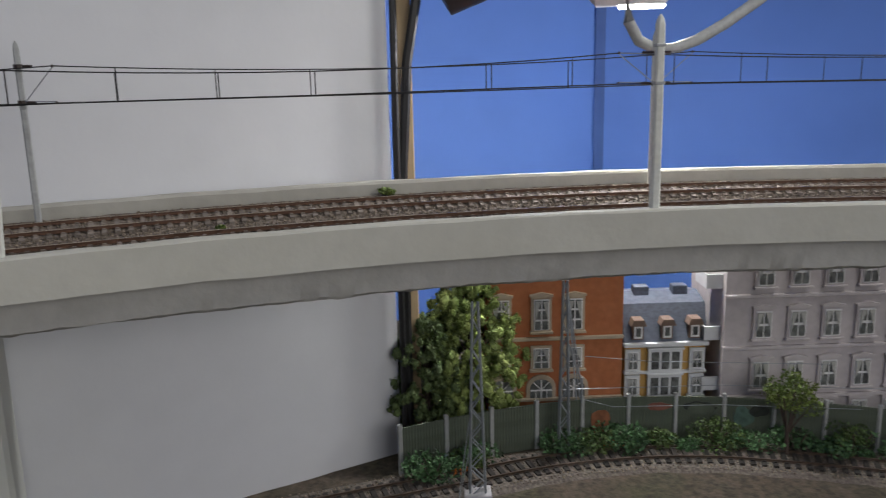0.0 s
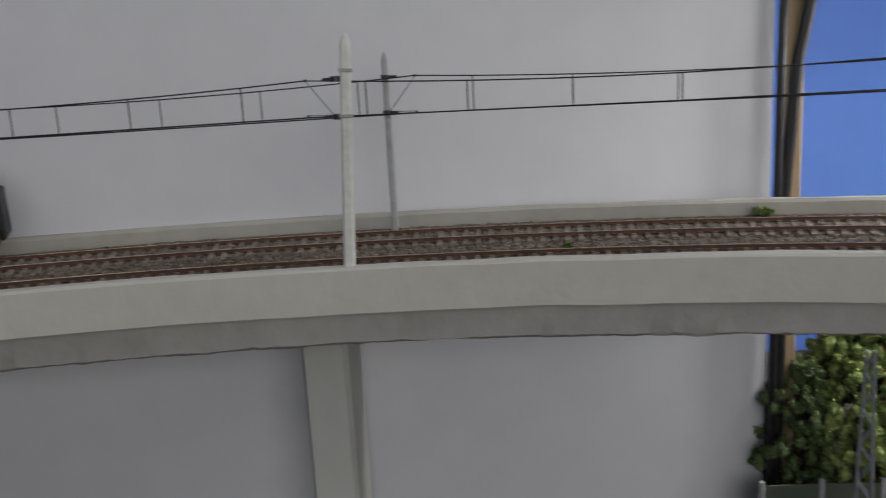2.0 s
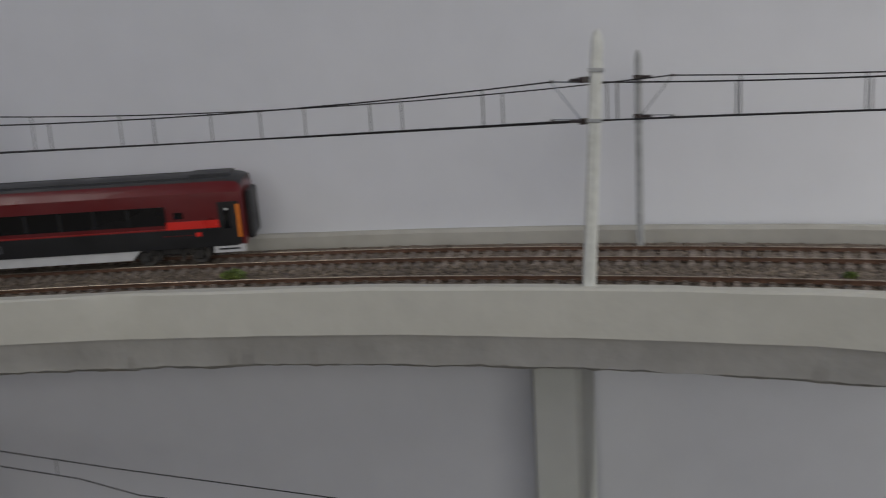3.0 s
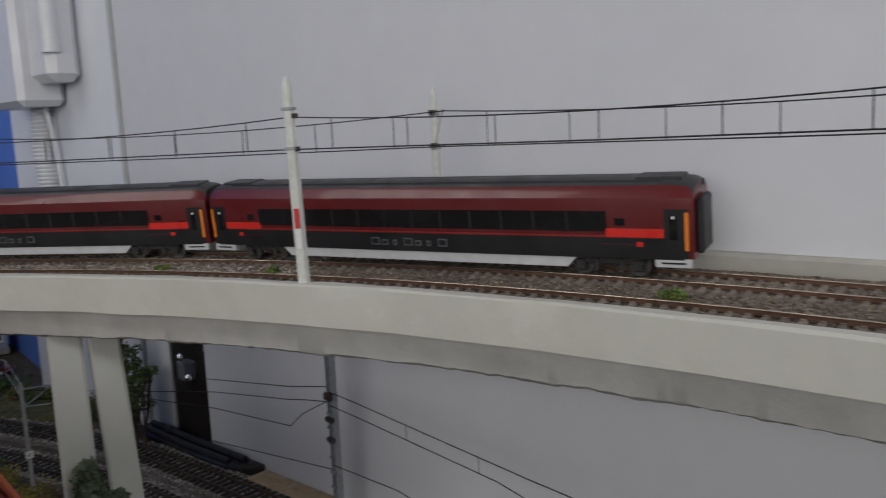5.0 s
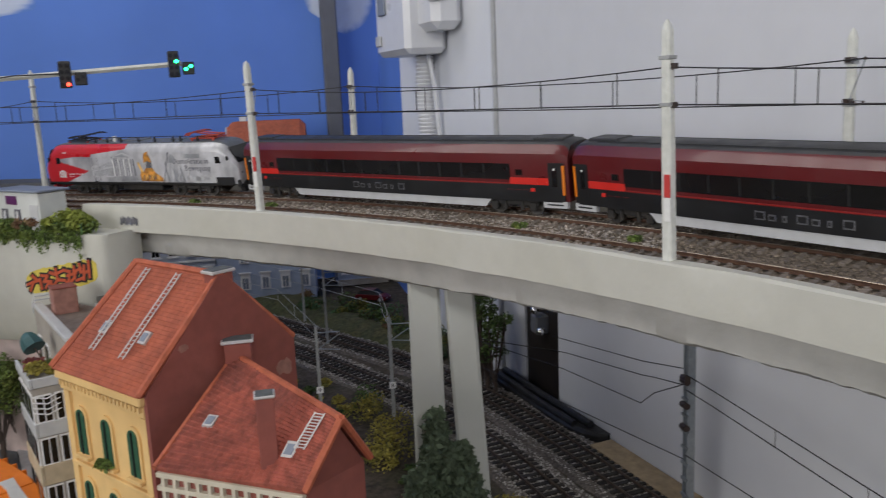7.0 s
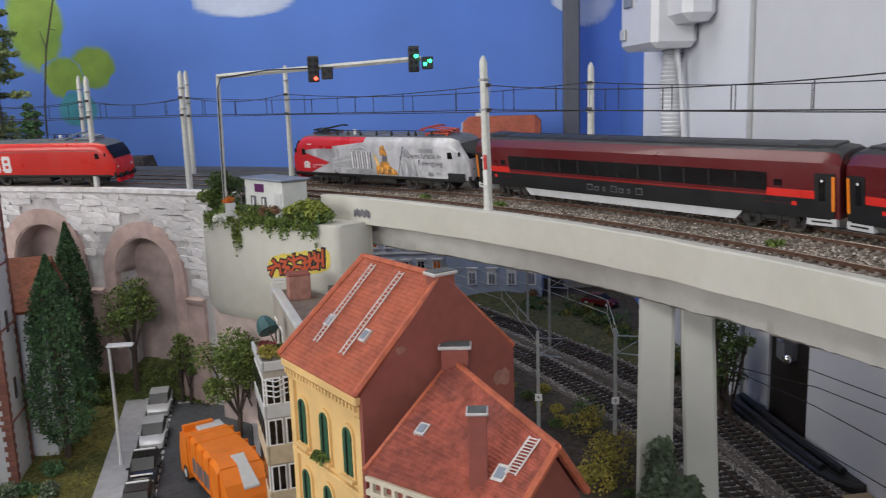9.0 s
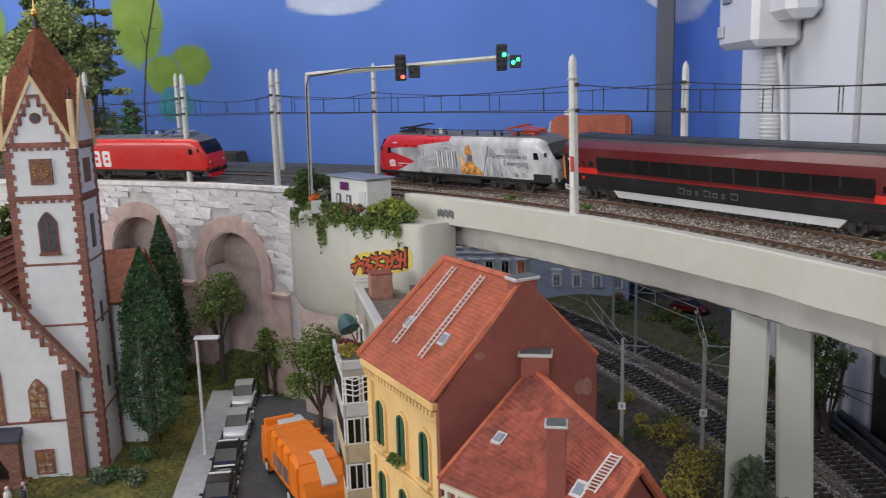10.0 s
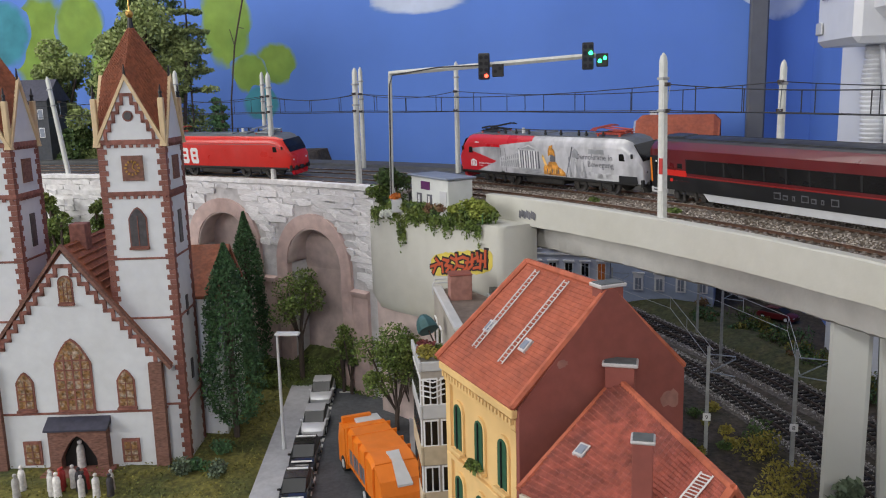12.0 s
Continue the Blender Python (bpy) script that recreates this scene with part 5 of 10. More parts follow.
GRASS = material("green_grass_bank", (0.085, 0.105, 0.028), 0.95, grain=220, vary=0.5, stain=30, stain_color=(0.05, 0.06, 0.02), stain_amount=0.8, bump=0.9, bump_scale=350)
bm = bmesh.new()
vg = []
for i in range(61):
    th = 151.8 + 0.28 * i
    inner = -0.014 - 0.036 * min(1, max(0, (th - 155.0) / 3))
    row = []
    for j in range(13):
        f = j / 12
        rise = min(1, (th - 151.8) / 1.5)
        row.append(bm.verts.new(arc(th, inner + (0.022 - inner) * f, 0.083 + 0.030 * rise * f ** 1.1 + 0.0035 * noise.noise((th * 0.9, f * 5, 3)) * (f > 0) + 0.0015 * noise.noise((th * 3.1, f * 14, 8)) * (f > 0))))
    vg.append(row)
for i in range(60):
    for j in range(12):
        bm.faces.new((vg[i][j], vg[i + 1][j], vg[i + 1][j + 1], vg[i][j + 1]))
solid("grass_bank", bm, GRASS, "green grassy slope at the foot of the arches", "slope", "structure", soft=60)
pts = []
for k in range(5000):
    f = rs_.uniform(0.05, 0.72)
    th = rs_.uniform(152.5, 168)
    inner = -0.014 - 0.036 * min(1, max(0, (th - 155.0) / 3))
    p = arc(th, inner + (0.022 - inner) * f, 0.0845 + 0.030 * min(1, (th - 151.8) / 1.5) * f ** 1.1 + 0.001 * rs_.uniform())
    pts.append(tuple(p))
gs = thing("grass", "short green grass on the slope", "grass", kind="stuff")
foliage("blades", pts, 0.0012, LEAF, gs, 3)
cypress(-0.693, -0.352, 0.086, 0.175, 0.026, 1)
cypress(-0.842, -0.412, 0.086, 0.180, 0.021, 2)
broad_tree(-0.835, -0.352, 0.085, 0.128, 0.036, LEAF, 5, "small yellow-green tree with bare dark branches", 2600, 0.45)
broad_tree(-0.738, -0.217, 0.084, 0.102, 0.036, LEAF, 6, "bushy green tree beside the street", 6500, 0.22, 0.0014)
broad_tree(-0.765, -0.212, 0.084, 0.085, 0.03, LEAF_PALE, 7, "bushy pale green tree beside the street", 2200, 0.2)
for i, (s, t, r) in enumerate(((0.02, -0.05, 0.014), (-0.01, -0.015, 0.016), (-0.02, 0.02, 0.015), (-0.025, 0.05, 0.016), (-0.035, 0.080, 0.018), (-0.02, 0.105, 0.016), (-0.03, -0.06, 0.018), (-0.02, -0.10, 0.018), (0.0, -0.14, 0.02))):
    p = street(s, t, 0.086)
    bush(p.x, p.y, p.z, r, (LEAF, LEAF_MID, LEAF_PALE)[i % 3], 100 + i, "green bush at the foot of the arches", 700)
for i, (x, y) in enumerate(((-0.820, -0.300), (-0.816, -0.290))):
    broad_tree(x, y, 0.086, 0.075, 0.014, LEAF, 30 + i, "slim yellow-green shrub beside the pier", 700, 0.2)


def street_lamp(x, y, z, h):
    root = thing("street_lamp", "grey street lamp with a flat head", "street lamp", pose(x, y, z))
    bm = bmesh.new()
    cyl(bm, (0, 0, -0.002), (0, 0, h), 0.0016, 0.0011, 8)
    cyl(bm, (0, 0, 0), (0, 0, 0.006), 0.0022, 0.0018, 8)
    part("pole", bm, LIGHT_GREY, root)
    bm = bmesh.new()
    box(bm, 0.0, 0, 0, 0.021, 0.007, 0.0022, 0.0008, pose(-0.002, 0.0085, h - 0.0005, 6, 0, 100))
    part("head", bm, LIGHT_GREY, root, "flat grey lamp head")


street_lamp(-0.676, -0.2985, 0.087, 0.101)

# ---------------------------------------------------------------- church
PLASTER = material("church_white_plaster", (0.66, 0.68, 0.70), 0.8, grain=120, vary=0.04, stain=22, stain_color=(0.58, 0.59, 0.60), stain_amount=0.5, bump=0.15, bump_scale=220)
BRICK_RED = material("red_brick_trim", (0.235, 0.098, 0.075), 0.85, grain=260, vary=0.3, stain=90, stain_color=(0.17, 0.06, 0.05), stain_amount=0.5, each=0.15)
BRICK_BROWN = material("brown_brick", (0.20, 0.10, 0.075), 0.9, grain=260, vary=0.35, stain=90, stain_amount=0.5, stretch=(1, 1, 3))
ROOF_BROWN = material("church_roof_tile", (0.24, 0.075, 0.035), 0.75, grain=300, vary=0.3, stain=60, stain_color=(0.15, 0.045, 0.025), stain_amount=0.5)
CREAM = material("cream_verge_board", (0.62, 0.47, 0.28), 0.7, grain=150, vary=0.1)
WINDOW_AMBER = material("leaded_amber_glass", (0.23, 0.12, 0.045), 0.35, grain=420, vary=0.6, stain=220, stain_color=(0.42, 0.36, 0.30), stain_amount=0.9)
WINDOW_DARK = material("dark_louvre", (0.06, 0.055, 0.06), 0.5, grain=300, vary=0.3)
SLATE = material("dark_slate", (0.045, 0.045, 0.07), 0.6, grain=200, vary=0.2)
BRASS = material("gilded_metal", (0.55, 0.33, 0.09), 0.35, 0.9, grain=200, vary=0.2)


def arch_outline(cx, w, z0, z1, pointed=1.15, n=6):
    """Outline of a pointed or round-headed opening in (x, z)."""
    h = w / 2
    spring = z1 - h * pointed
    left = [(cx - h, z0), (cx - h, spring)]
    right = [(cx + h, spring), (cx + h, z0)]
    top = []
    for k in range(1, 2 * n):
        a = math.pi * k / (2 * n)
        top.append((cx - h * math.cos(a), spring + (z1 - spring) * (math.sin(a) if pointed <= 1 else 1 - abs(math.cos(a)) ** 1.6)))
    return left + top + right


def gothic_window(parent, cx, w, z0, z1, y, glass_mat, bars=(2, 4), trim=BRICK_RED, name="window", edge=0.0016, pointed=1.25):
    bm = bmesh.new()
    prism(bm, arch_outline(cx, w + 2 * edge, z0 - edge, z1 + edge, pointed), "y", y - 0.0009, y + 0.001)
    win = part(name, bm, trim, parent, "red brick window surround")
    bm = bmesh.new()
    prism(bm, arch_outline(cx, w, z0, z1, pointed), "y", y - 0.0013, y + 0.001)
    part("pane", bm, glass_mat, win)
    bm = bmesh.new()
    for i in range(1, bars[0]):
        x = cx - w / 2 + w * i / bars[0]
        box(bm, x, y - 0.0014, z0, w * 0.05, 0.0006, (z1 - z0) * 0.8)
    for j in range(1, bars[1]):
        z = z0 + (z1 - z0) * 0.85 * j / bars[1]
        box(bm, cx, y - 0.0014, z, w, 0.0005, w * 0.045)
    part("glazing_bar", bm, trim, win)
    bm = bmesh.new()
    box(bm, cx, y - 0.0014, z0 - edge - 0.0016, w + 2.6 * edge, 0.0036, 0.0018)
    part("sill", bm, BRICK_RED, win)
    return win


BRICK_SHAPES = {}


def quoins(parent, x, y, z0, z1, sx, sy, step=0.0042):
    """A toothed brick corner on a wall edge, brick by brick; sx and sy point from the corner into the walls."""
    k, z = 0, z0
    while z < z1 - 0.001:
        key = (sx, sy, k % 2)
        if key not in BRICK_SHAPES:
            w = 0.0072 if k % 2 else 0.0050
            bm = bmesh.new()
            a, b = sx * (w - 0.0006), sy * (w - 0.0006)
            prism(bm, [(-sx * 0.0006, -sy * 0.0006), (a, -sy * 0.0006), (a, sy * 0.0022), (sx * 0.0022, sy * 0.0022), (sx * 0.0022, b), (-sx * 0.0006, b)], "z", 0, step * 0.95)
            BRICK_SHAPES[key] = mesh("brick", bm, BRICK_RED)
        ob = new("brick", BRICK_SHAPES[key])
        ob.parent = parent
        ob.location = (x, y, z)
        k, z = k + 1, z + step


def string_course(parent, x0, x1, y0, y1, z, h=0.0026, out=0.0014):
    bm = bmesh.new()
    box(bm, (x0 + x1) / 2, (y0 + y1) / 2, z, x1 - x0 + 2 * out, y1 - y0 + 2 * out, h, 0.0003)
    part("string_course", bm, BRICK_RED, parent)


def stepped_frieze(parent, cx, half, z0, apex, y, n, th=0.0028):
    """The stepped brick line under a gable, both sides."""
    for e in (-1, 1):
        for i in range(n):
            bm = bmesh.new()
            xa, xb = half * (1 - i / n), half * (1 - (i + 1) / n)
            za = z0 + (apex - z0) * i / n
            zb = z0 + (apex - z0) * (i + 1) / n
            box(bm, cx + e * (xa + xb) / 2, y, zb - th, abs(xa - xb) + th, 0.0018, th)
            box(bm, cx + e * xa, y, za - th, th, 0.0018, zb - za)
            part("frieze_step", bm, BRICK_RED, parent)


def tower(parent, x0, w, d, y0):
    """A square church tower with four gables and a steep spire roof."""
    x1, y1 = x0 + w, y0 + d
    cx, cy = (x0 + x1) / 2, (y0 + y1) / 2
    zc = 0.352
    bm = bmesh.new()
    box(bm, cx, cy, 0.080, w, d, zc - 0.080)
    tw = part("tower", bm, PLASTER, parent, "white plastered church tower")
    for sx, xx in ((1, x0), (-1, x1)):
        for sy, yy in ((1, y0), (-1, y1)):
            quoins(tw, xx, yy, 0.085, zc, sx, sy)
    for z in (0.135, 0.2085, 0.2575):
        string_course(tw, x0, x1, y0, y1, z, 0.0016, 0.0010)
    string_course(tw, x0, x1, y0, y1, 0.3085, 0.0034, 0.0012)
    string_course(tw, x0, x1, y0, y1, 0.3485, 0.0040, 0.0012)
    for k in range(9):
        for z in (0.3062, 0.3462):
            bm = bmesh.new()
            box(bm, x0 + w * (k + 0.5) / 9, y0 - 0.0004, z, w / 18, 0.0016, 0.0024)
            part("frieze_tooth", bm, BRICK_RED, tw)
            bm = bmesh.new()
            box(bm, x1 + 0.0004, y0 + d * (k + 0.5) / 9, z, 0.0016, d / 18, 0.0024)
            part("frieze_tooth", bm, BRICK_RED, tw)
    # gables
    apex = 0.3995
    for axis, at, a, b in (("y", y0, x0, x1), ("y", y1, x0, x1), ("x", x0, y0, y1), ("x", x1, y0, y1)):
        m = (a + b) / 2
        bm = bmesh.new()
        prism(bm, [(a, zc), (b, zc), (m, apex)], axis, at - 0.001, at + 0.001)
        part("gable", bm, PLASTER, tw)
        bm = bmesh.new()
        for e in (-1, 1):
            h = (b - a) / 2 + 0.003
            lo = (m + e * h, zc - 0.005)
            prism(bm, [(m, apex + 0.003), lo, (lo[0] - e * 0.0030, lo[1] - 0.0002), (m, apex - 0.0016)], axis, at - 0.0028, at + 0.0028)
        part("verge_board", bm, CREAM, tw, "cream verge boards")
    stepped_frieze(tw, cx, w * 0.36, zc + 0.002, zc + 0.036, y0 - 0.0015, 5, 0.0024)
    # helm roof: four rhombic slopes between the gables
    bm = bmesh.new()
    top = Vector((cx, cy, 0.4425))
    ribs = bmesh.new()
    for sx, sy in ((-1, -1), (1, -1), (1, 1), (-1, 1)):
        corner = Vector((cx + sx * (w / 2 + 0.001), cy + sy * (d / 2 + 0.001), zc + 0.001))
        ga, gb = Vector((cx + sx * (w / 2 + 0.001), cy, apex + 0.001)), Vector((cx, cy + sy * (d / 2 + 0.001), apex + 0.001))
        vs = [bm.verts.new(p) for p in (corner, ga, top, gb)]
        bm.faces.new(vs)
        for i in range(15):
            t = (i + 0.5) / 15
            p, q = corner.lerp(ga, t), gb.lerp(top, t)
            tube(ribs, [p, q], 0.0005, 4)
            p, q = corner.lerp(gb, t), ga.lerp(top, t)
            tube(ribs, [p, q], 0.0003, 4)
    loft(bm, [[(cx + sx * w * 0.49, cy + sy * d * 0.49, z) for sx, sy in ((-1, -1), (1, -1), (1, 1), (-1, 1))] for z in (zc - 0.004, zc - 0.001)])
    roof = part("spire", bm, ROOF_BROWN, tw, "steep red-brown tiled helm roof")
    part("tile_course", ribs, ROOF_BROWN, roof)
    for sx in (-1, 1):
        for sy in (-1, 1):
            bm = bmesh.new()
            box(bm, cx + sx * w / 2, cy + sy * d / 2, zc - 0.004, 0.0042, 0.0042, 0.036, 0.0006)
            part("corner_post", bm, CREAM, tw, "cream corner post")
    bm = bmesh.new()
    cyl(bm, (cx, cy, 0.438), (cx, cy, 0.446), 0.0026, 0.0016, 8)
    part("finial_cap", bm, BLACK, tw, "black metal spire cap")
    for sx in (-1, 1):
        for sy in (-1, 1):
            bm = bmesh.new()
            cyl(bm, (cx + sx * w / 2, cy + sy * d / 2, zc + 0.032), (cx + sx * w / 2, cy + sy * d / 2, zc + 0.042), 0.0014, 0.0004, 6)
            ball(bm, (cx + sx * w / 2, cy + sy * d / 2, zc + 0.036), 0.0018, 1)
            part("finial", bm, BLACK, tw, "black metal finial")
    for p in ((cx, y0 - 0.001), (x1 + 0.001, cy)):
        bm = bmesh.new()
        cyl(bm, (p[0], p[1], apex + 0.001), (p[0], p[1], apex + 0.010), 0.0012, 0.0004, 6)
        part("finial", bm, BLACK, tw, "black metal finial")
    bm = bmesh.new()
    ball(bm, (cx, cy, 0.449), 0.0032, 2)
    cyl(bm, (cx, cy, 0.449), (cx, cy, 0.466), 0.0006, n=6)
    box(bm, cx, cy, 0.460, 0.006, 0.0008, 0.0008)
    part("ball_and_cross", bm, BRASS, tw, "gilded ball and cross")
    # openings, front and side
    bm = bmesh.new()
    cyl(bm, (cx, y0 - 0.0016, 0.3705), (cx, y0 + 0.001, 0.3705), 0.0042, n=20)
    rw = part("round_window", bm, BRICK_RED, tw)
    bm = bmesh.new()
    cyl(bm, (cx, y0 - 0.0021, 0.3705), (cx, y0 + 0.001, 0.3705), 0.0030, n=20)
    part("pane", bm, WINDOW_DARK, rw)
    bm = bmesh.new()
    box(bm, cx, y0 - 0.0008, 0.3205, 0.0162, 0.002, 0.0195)
    clock = part("clock", bm, BRICK_BROWN, tw, "brown square clock face with gold ring")
    bm = bmesh.new()
    for k in range(12):
        a = math.pi * k / 6
        box(bm, 0, 0, 0.0042, 0.0012, 0.0008, 0.0018, 0, pose(cx, y0 - 0.0021, 0.3305) @ pose(0, 0, 0, 0, math.degrees(a), 0))
    for a, l in ((20, 0.0052), (130, 0.004)):
        box(bm, 0, 0, 0, 0.0007, 0.0008, l, 0, pose(cx, y0 - 0.0021, 0.3305, 0, a, 0))
    part("dial_mark", bm, BRASS, clock)
    gothic_window(tw, cx, 0.0125, 0.2685, 0.2985, y0, WINDOW_DARK, (2, 1), edge=0.0011)
    bm = bmesh.new()
    box(bm, x1 + 0.0002, cy, 0.3195, 0.0018, 0.015, 0.019)
    part("side_louvre", bm, BRICK_BROWN, tw)
    for zw, ww, hw in ((0.267, 0.008, 0.027), (0.205, 0.005, 0.017), (0.150, 0.005, 0.017)):
        bm = bmesh.new()
        box(bm, x1 + 0.0002, cy, zw, 0.0014, ww, hw)
        part("side_window", bm, WINDOW_DARK, tw)
    return tw


def church():
    root = thing("church", "white church with red brick trim and twin towers", "church", pose(-0.6427, -0.3673, 0, 0, 0, 106))
    CX = -0.0855
    tower(root, -0.0515, 0.0515, 0.047, 0.0)
    tower(root, 2 * CX, 0.0515, 0.047, 0.0)
    y0 = -0.0075
    half, eave, apex = 0.0735, 0.1765, 0.2685
    bm = bmesh.new()
    prism(bm, [(CX - half + 0.004, 0.08), (CX + half - 0.004, 0.08), (CX + half - 0.004, eave), (CX, apex - 0.003), (CX - half + 0.004, eave)], "y", y0, 0.22)
    nave = part("nave", bm, PLASTER, root, "white plastered nave with a steep gable")
    bm = bmesh.new()
    for e in (-1, 1):
        prism(bm, [(CX, apex + 0.0025), (CX + e * (half + 0.004), eave - 0.006), (CX + e * (half + 0.002), eave - 0.009), (CX, apex - 0.002)], "y", y0 + 0.002, 0.222)
    roof = part("roof", bm, ROOF_BROWN, root, "steep red-brown tiled roof")
    bm = bmesh.new()
    for i in range(20):
        t = (i + 0.5) / 20
        for e in (-1, 1):
            box(bm, CX + e * (half + 0.004) * t, 0.11, apex + 0.0028 + (eave - 0.006 - apex) * t, 0.0016, 0.216, 0.0010)
    part("tile_course", bm, ROOF_BROWN, roof)
    bm = bmesh.new()
    for e in (-1, 1):
        prism(bm, [(CX, apex + 0.0042), (CX + e * (half + 0.0055), eave - 0.0068), (CX + e * (half + 0.0035), eave - 0.0085), (CX, apex + 0.0005)], "y", y0 - 0.0022, y0 + 0.003)
    part("verge", bm, BRICK_BROWN, root, "brown verge of the gable")
    stepped_frieze(nave, CX, half * 0.90, eave - 0.001, apex - 0.0115, y0 - 0.0006, 11, 0.0030)
    gothic_window(nave, CX - 0.0005, 0.0265, 0.1365, 0.1945, y0, WINDOW_AMBER, (4, 6), edge=0.0018, pointed=1.4)
    for s in (-1, 1):
        gothic_window(nave, CX + s * 0.0405, 0.0115, 0.1385, 0.1675, y0, WINDOW_AMBER, (2, 4), edge=0.0016)
        bm = bmesh.new()
        box(bm, CX + s * (half - 0.0075), y0 - 0.0012, 0.082, 0.0105, 0.006, eave - 0.082 - 0.002)
        part("pilaster", bm, BRICK_BROWN, nave, "brown brick pilaster")
        bm = bmesh.new()
        box(bm, CX + s * 0.0400, y0 - 0.0006, 0.0895, 0.0145, 0.0018, 0.0205)
        w = part("window", bm, BRICK_RED, nave)
        bm = bmesh.new()
        box(bm, CX + s * 0.0400, y0 - 0.0014, 0.0910, 0.0105, 0.0012, 0.0165)
        part("pane", bm, WINDOW_AMBER, w)
        bm = bmesh.new()
        box(bm, CX + s * 0.0400, y0 - 0.0020, 0.0910, 0.0010, 0.0008, 0.0165)
        for z in (0.0955, 0.1005):
            box(bm, CX + s * 0.0400, y0 - 0.0020, z, 0.0105, 0.0008, 0.0009)
        part("glazing_bar", bm, BRICK_BROWN, w)
    gothic_window(nave, CX + 0.0005, 0.0092, 0.2265, 0.2465, y0, WINDOW_AMBER, (3, 3), edge=0.0013, pointed=1.0)
    string_course(nave, CX - half + 0.004, CX + half - 0.004, y0, y0 + 0.02, 0.1325, 0.0018, 0.0010)
    # porch
    bm = bmesh.new()
    outer = [(CX - 0.0235, 0.08), (CX - 0.0235, 0.1245), (CX + 0.0235, 0.1245), (CX + 0.0235, 0.08)]
    arch = arch_outline(CX, 0.0290, 0.08, 0.1165, 1.35)
    prism(bm, outer[:2] + outer[2:] + list(reversed(arch)), "y", y0 - 0.0085, y0 + 0.001)
    porch = part("porch", bm, BRICK_BROWN, root, "brown stone porch with a pointed arch")
    bm = bmesh.new()
    prism(bm, [(y0 - 0.0115, 0.1215), (y0 - 0.0115, 0.1230), (y0 + 0.001, 0.1310), (y0 + 0.001, 0.1245)], "x", CX - 0.0255, CX + 0.0255)
    part("porch_roof", bm, SLATE, porch, "dark slate porch roof")
    # closed black sheet: the doorway's inner shade is put into its colour
    bm = bmesh.new()
    prism(bm, arch_outline(CX, 0.0285, 0.081, 0.116, 1.35), "y", y0 - 0.0012, y0 + 0.0004)
    part("doorway", bm, BLACK, porch, "black sheet for the shade of the open doorway")
    bm = bmesh.new()
    for k in range(4):
        box(bm, CX, y0 - 0.010 - 0.0045 * (3 - k), 0.079, 0.056 + 0.008 * (3 - k), 0.020, 0.0022 * (k + 1), 0.0004)
    part("steps", bm, BRICK_RED, root, "red stone steps")
    # chimney on the ridge, small side chapel roof
    bm = bmesh.new()
    box(bm, CX + 0.001, 0.030, 0.262, 0.013, 0.013, 0.022, 0.0006)
    part("ridge_turret", bm, BRICK_RED, root)
    bm = bmesh.new()
    prism(bm, [(0.052, 0.150), (0.130, 0.150), (0.130, 0.218), (0.091, 0.250), (0.052, 0.218)], "x", 0.0 - 0.03, 0.020)
    ch = part("side_chapel", bm, PLASTER, root, "white side chapel")
    bm = bmesh.new()
    for e in (-1, 1):
        prism(bm, [(0.091, 0.2525), (0.091 + e * 0.044, 0.2145), (0.091 + e * 0.043, 0.212), (0.091, 0.2485)], "x", -0.03, 0.023)
    part("chapel_roof", bm, ROOF_BROWN, ch, "red tiled chapel roof")
    bm = bmesh.new()
    box(bm, -0.005, 0.091, 0.08, 0.048, 0.076, 0.072)
    part("chapel_base", bm, PLASTER, ch)
    bm = bmesh.new()
    for y in (0.065, 0.078, 0.091, 0.104, 0.117):
        box(bm, 0.0202, y, 0.155, 0.0012, 0.006, 0.045)
    part("chapel_window", bm, WINDOW_DARK, ch)
    return root


church()
# plain little figures in front of the church
FIG = material("painted_figure", (0.60, 0.58, 0.56), 0.7, grain=400, vary=0.25, each=0.35)
church_m = pose(-0.6427, -0.3673, 0, 0, 0, 106)
FIG_DARK = material("painted_figure_dark", (0.05, 0.045, 0.05), 0.7, grain=400, vary=0.25, each=0.35)
FIG_RED = material("painted_figure_red", (0.36, 0.035, 0.03), 0.7, grain=400, vary=0.25, each=0.3)
rnd = random.Random(12)
for i in range(16):
    x, y = (-0.0855, -0.012) if i == 0 else (rnd.uniform(-0.120, -0.040), rnd.uniform(-0.064, -0.040))
    k = 1.3 if i == 0 else rnd.uniform(0.95, 1.15)
    bm = bmesh.new()
    loft(bm, [[(r * f * math.cos(2 * math.pi * j / 10) * k, r * math.sin(2 * math.pi * j / 10) * k, z * k) for j in range(10)] for r, f, z in ((0.0028, 1.0, 0.0), (0.0024, 1.0, 0.006), (0.0027, 0.8, 0.0115), (0.0022, 0.7, 0.0138), (0.0009, 1.0, 0.0148))])
    ball(bm, (0, 0, 0.0164 * k), 0.0016 * k, 1)
    p = church_m @ Vector((x, y, 0.0885 if i == 0 else 0.0865))
    mat = (FIG, FIG_RED, FIG, FIG_DARK, FIG)[i % 5]
    solid("figurine", bm, mat, "plain small painted model figure near the church steps", "figurine", m=pose(p.x, p.y, p.z, 0, 0, rnd.uniform(0, 180)), soft=40, group="model figures")
for i, (x, y) in enumerate(((0.012, -0.022), (0.03, -0.03), (0.022, 0.01), (0.0, -0.028))):
    p = church_m @ Vector((x, y, 0.0865))
    bush(p.x, p.y, p.z, 0.011, (LEAF_DARK, LEAF_PALE)[i % 2], 300 + i, "dark clipped shrub beside the church", 500)

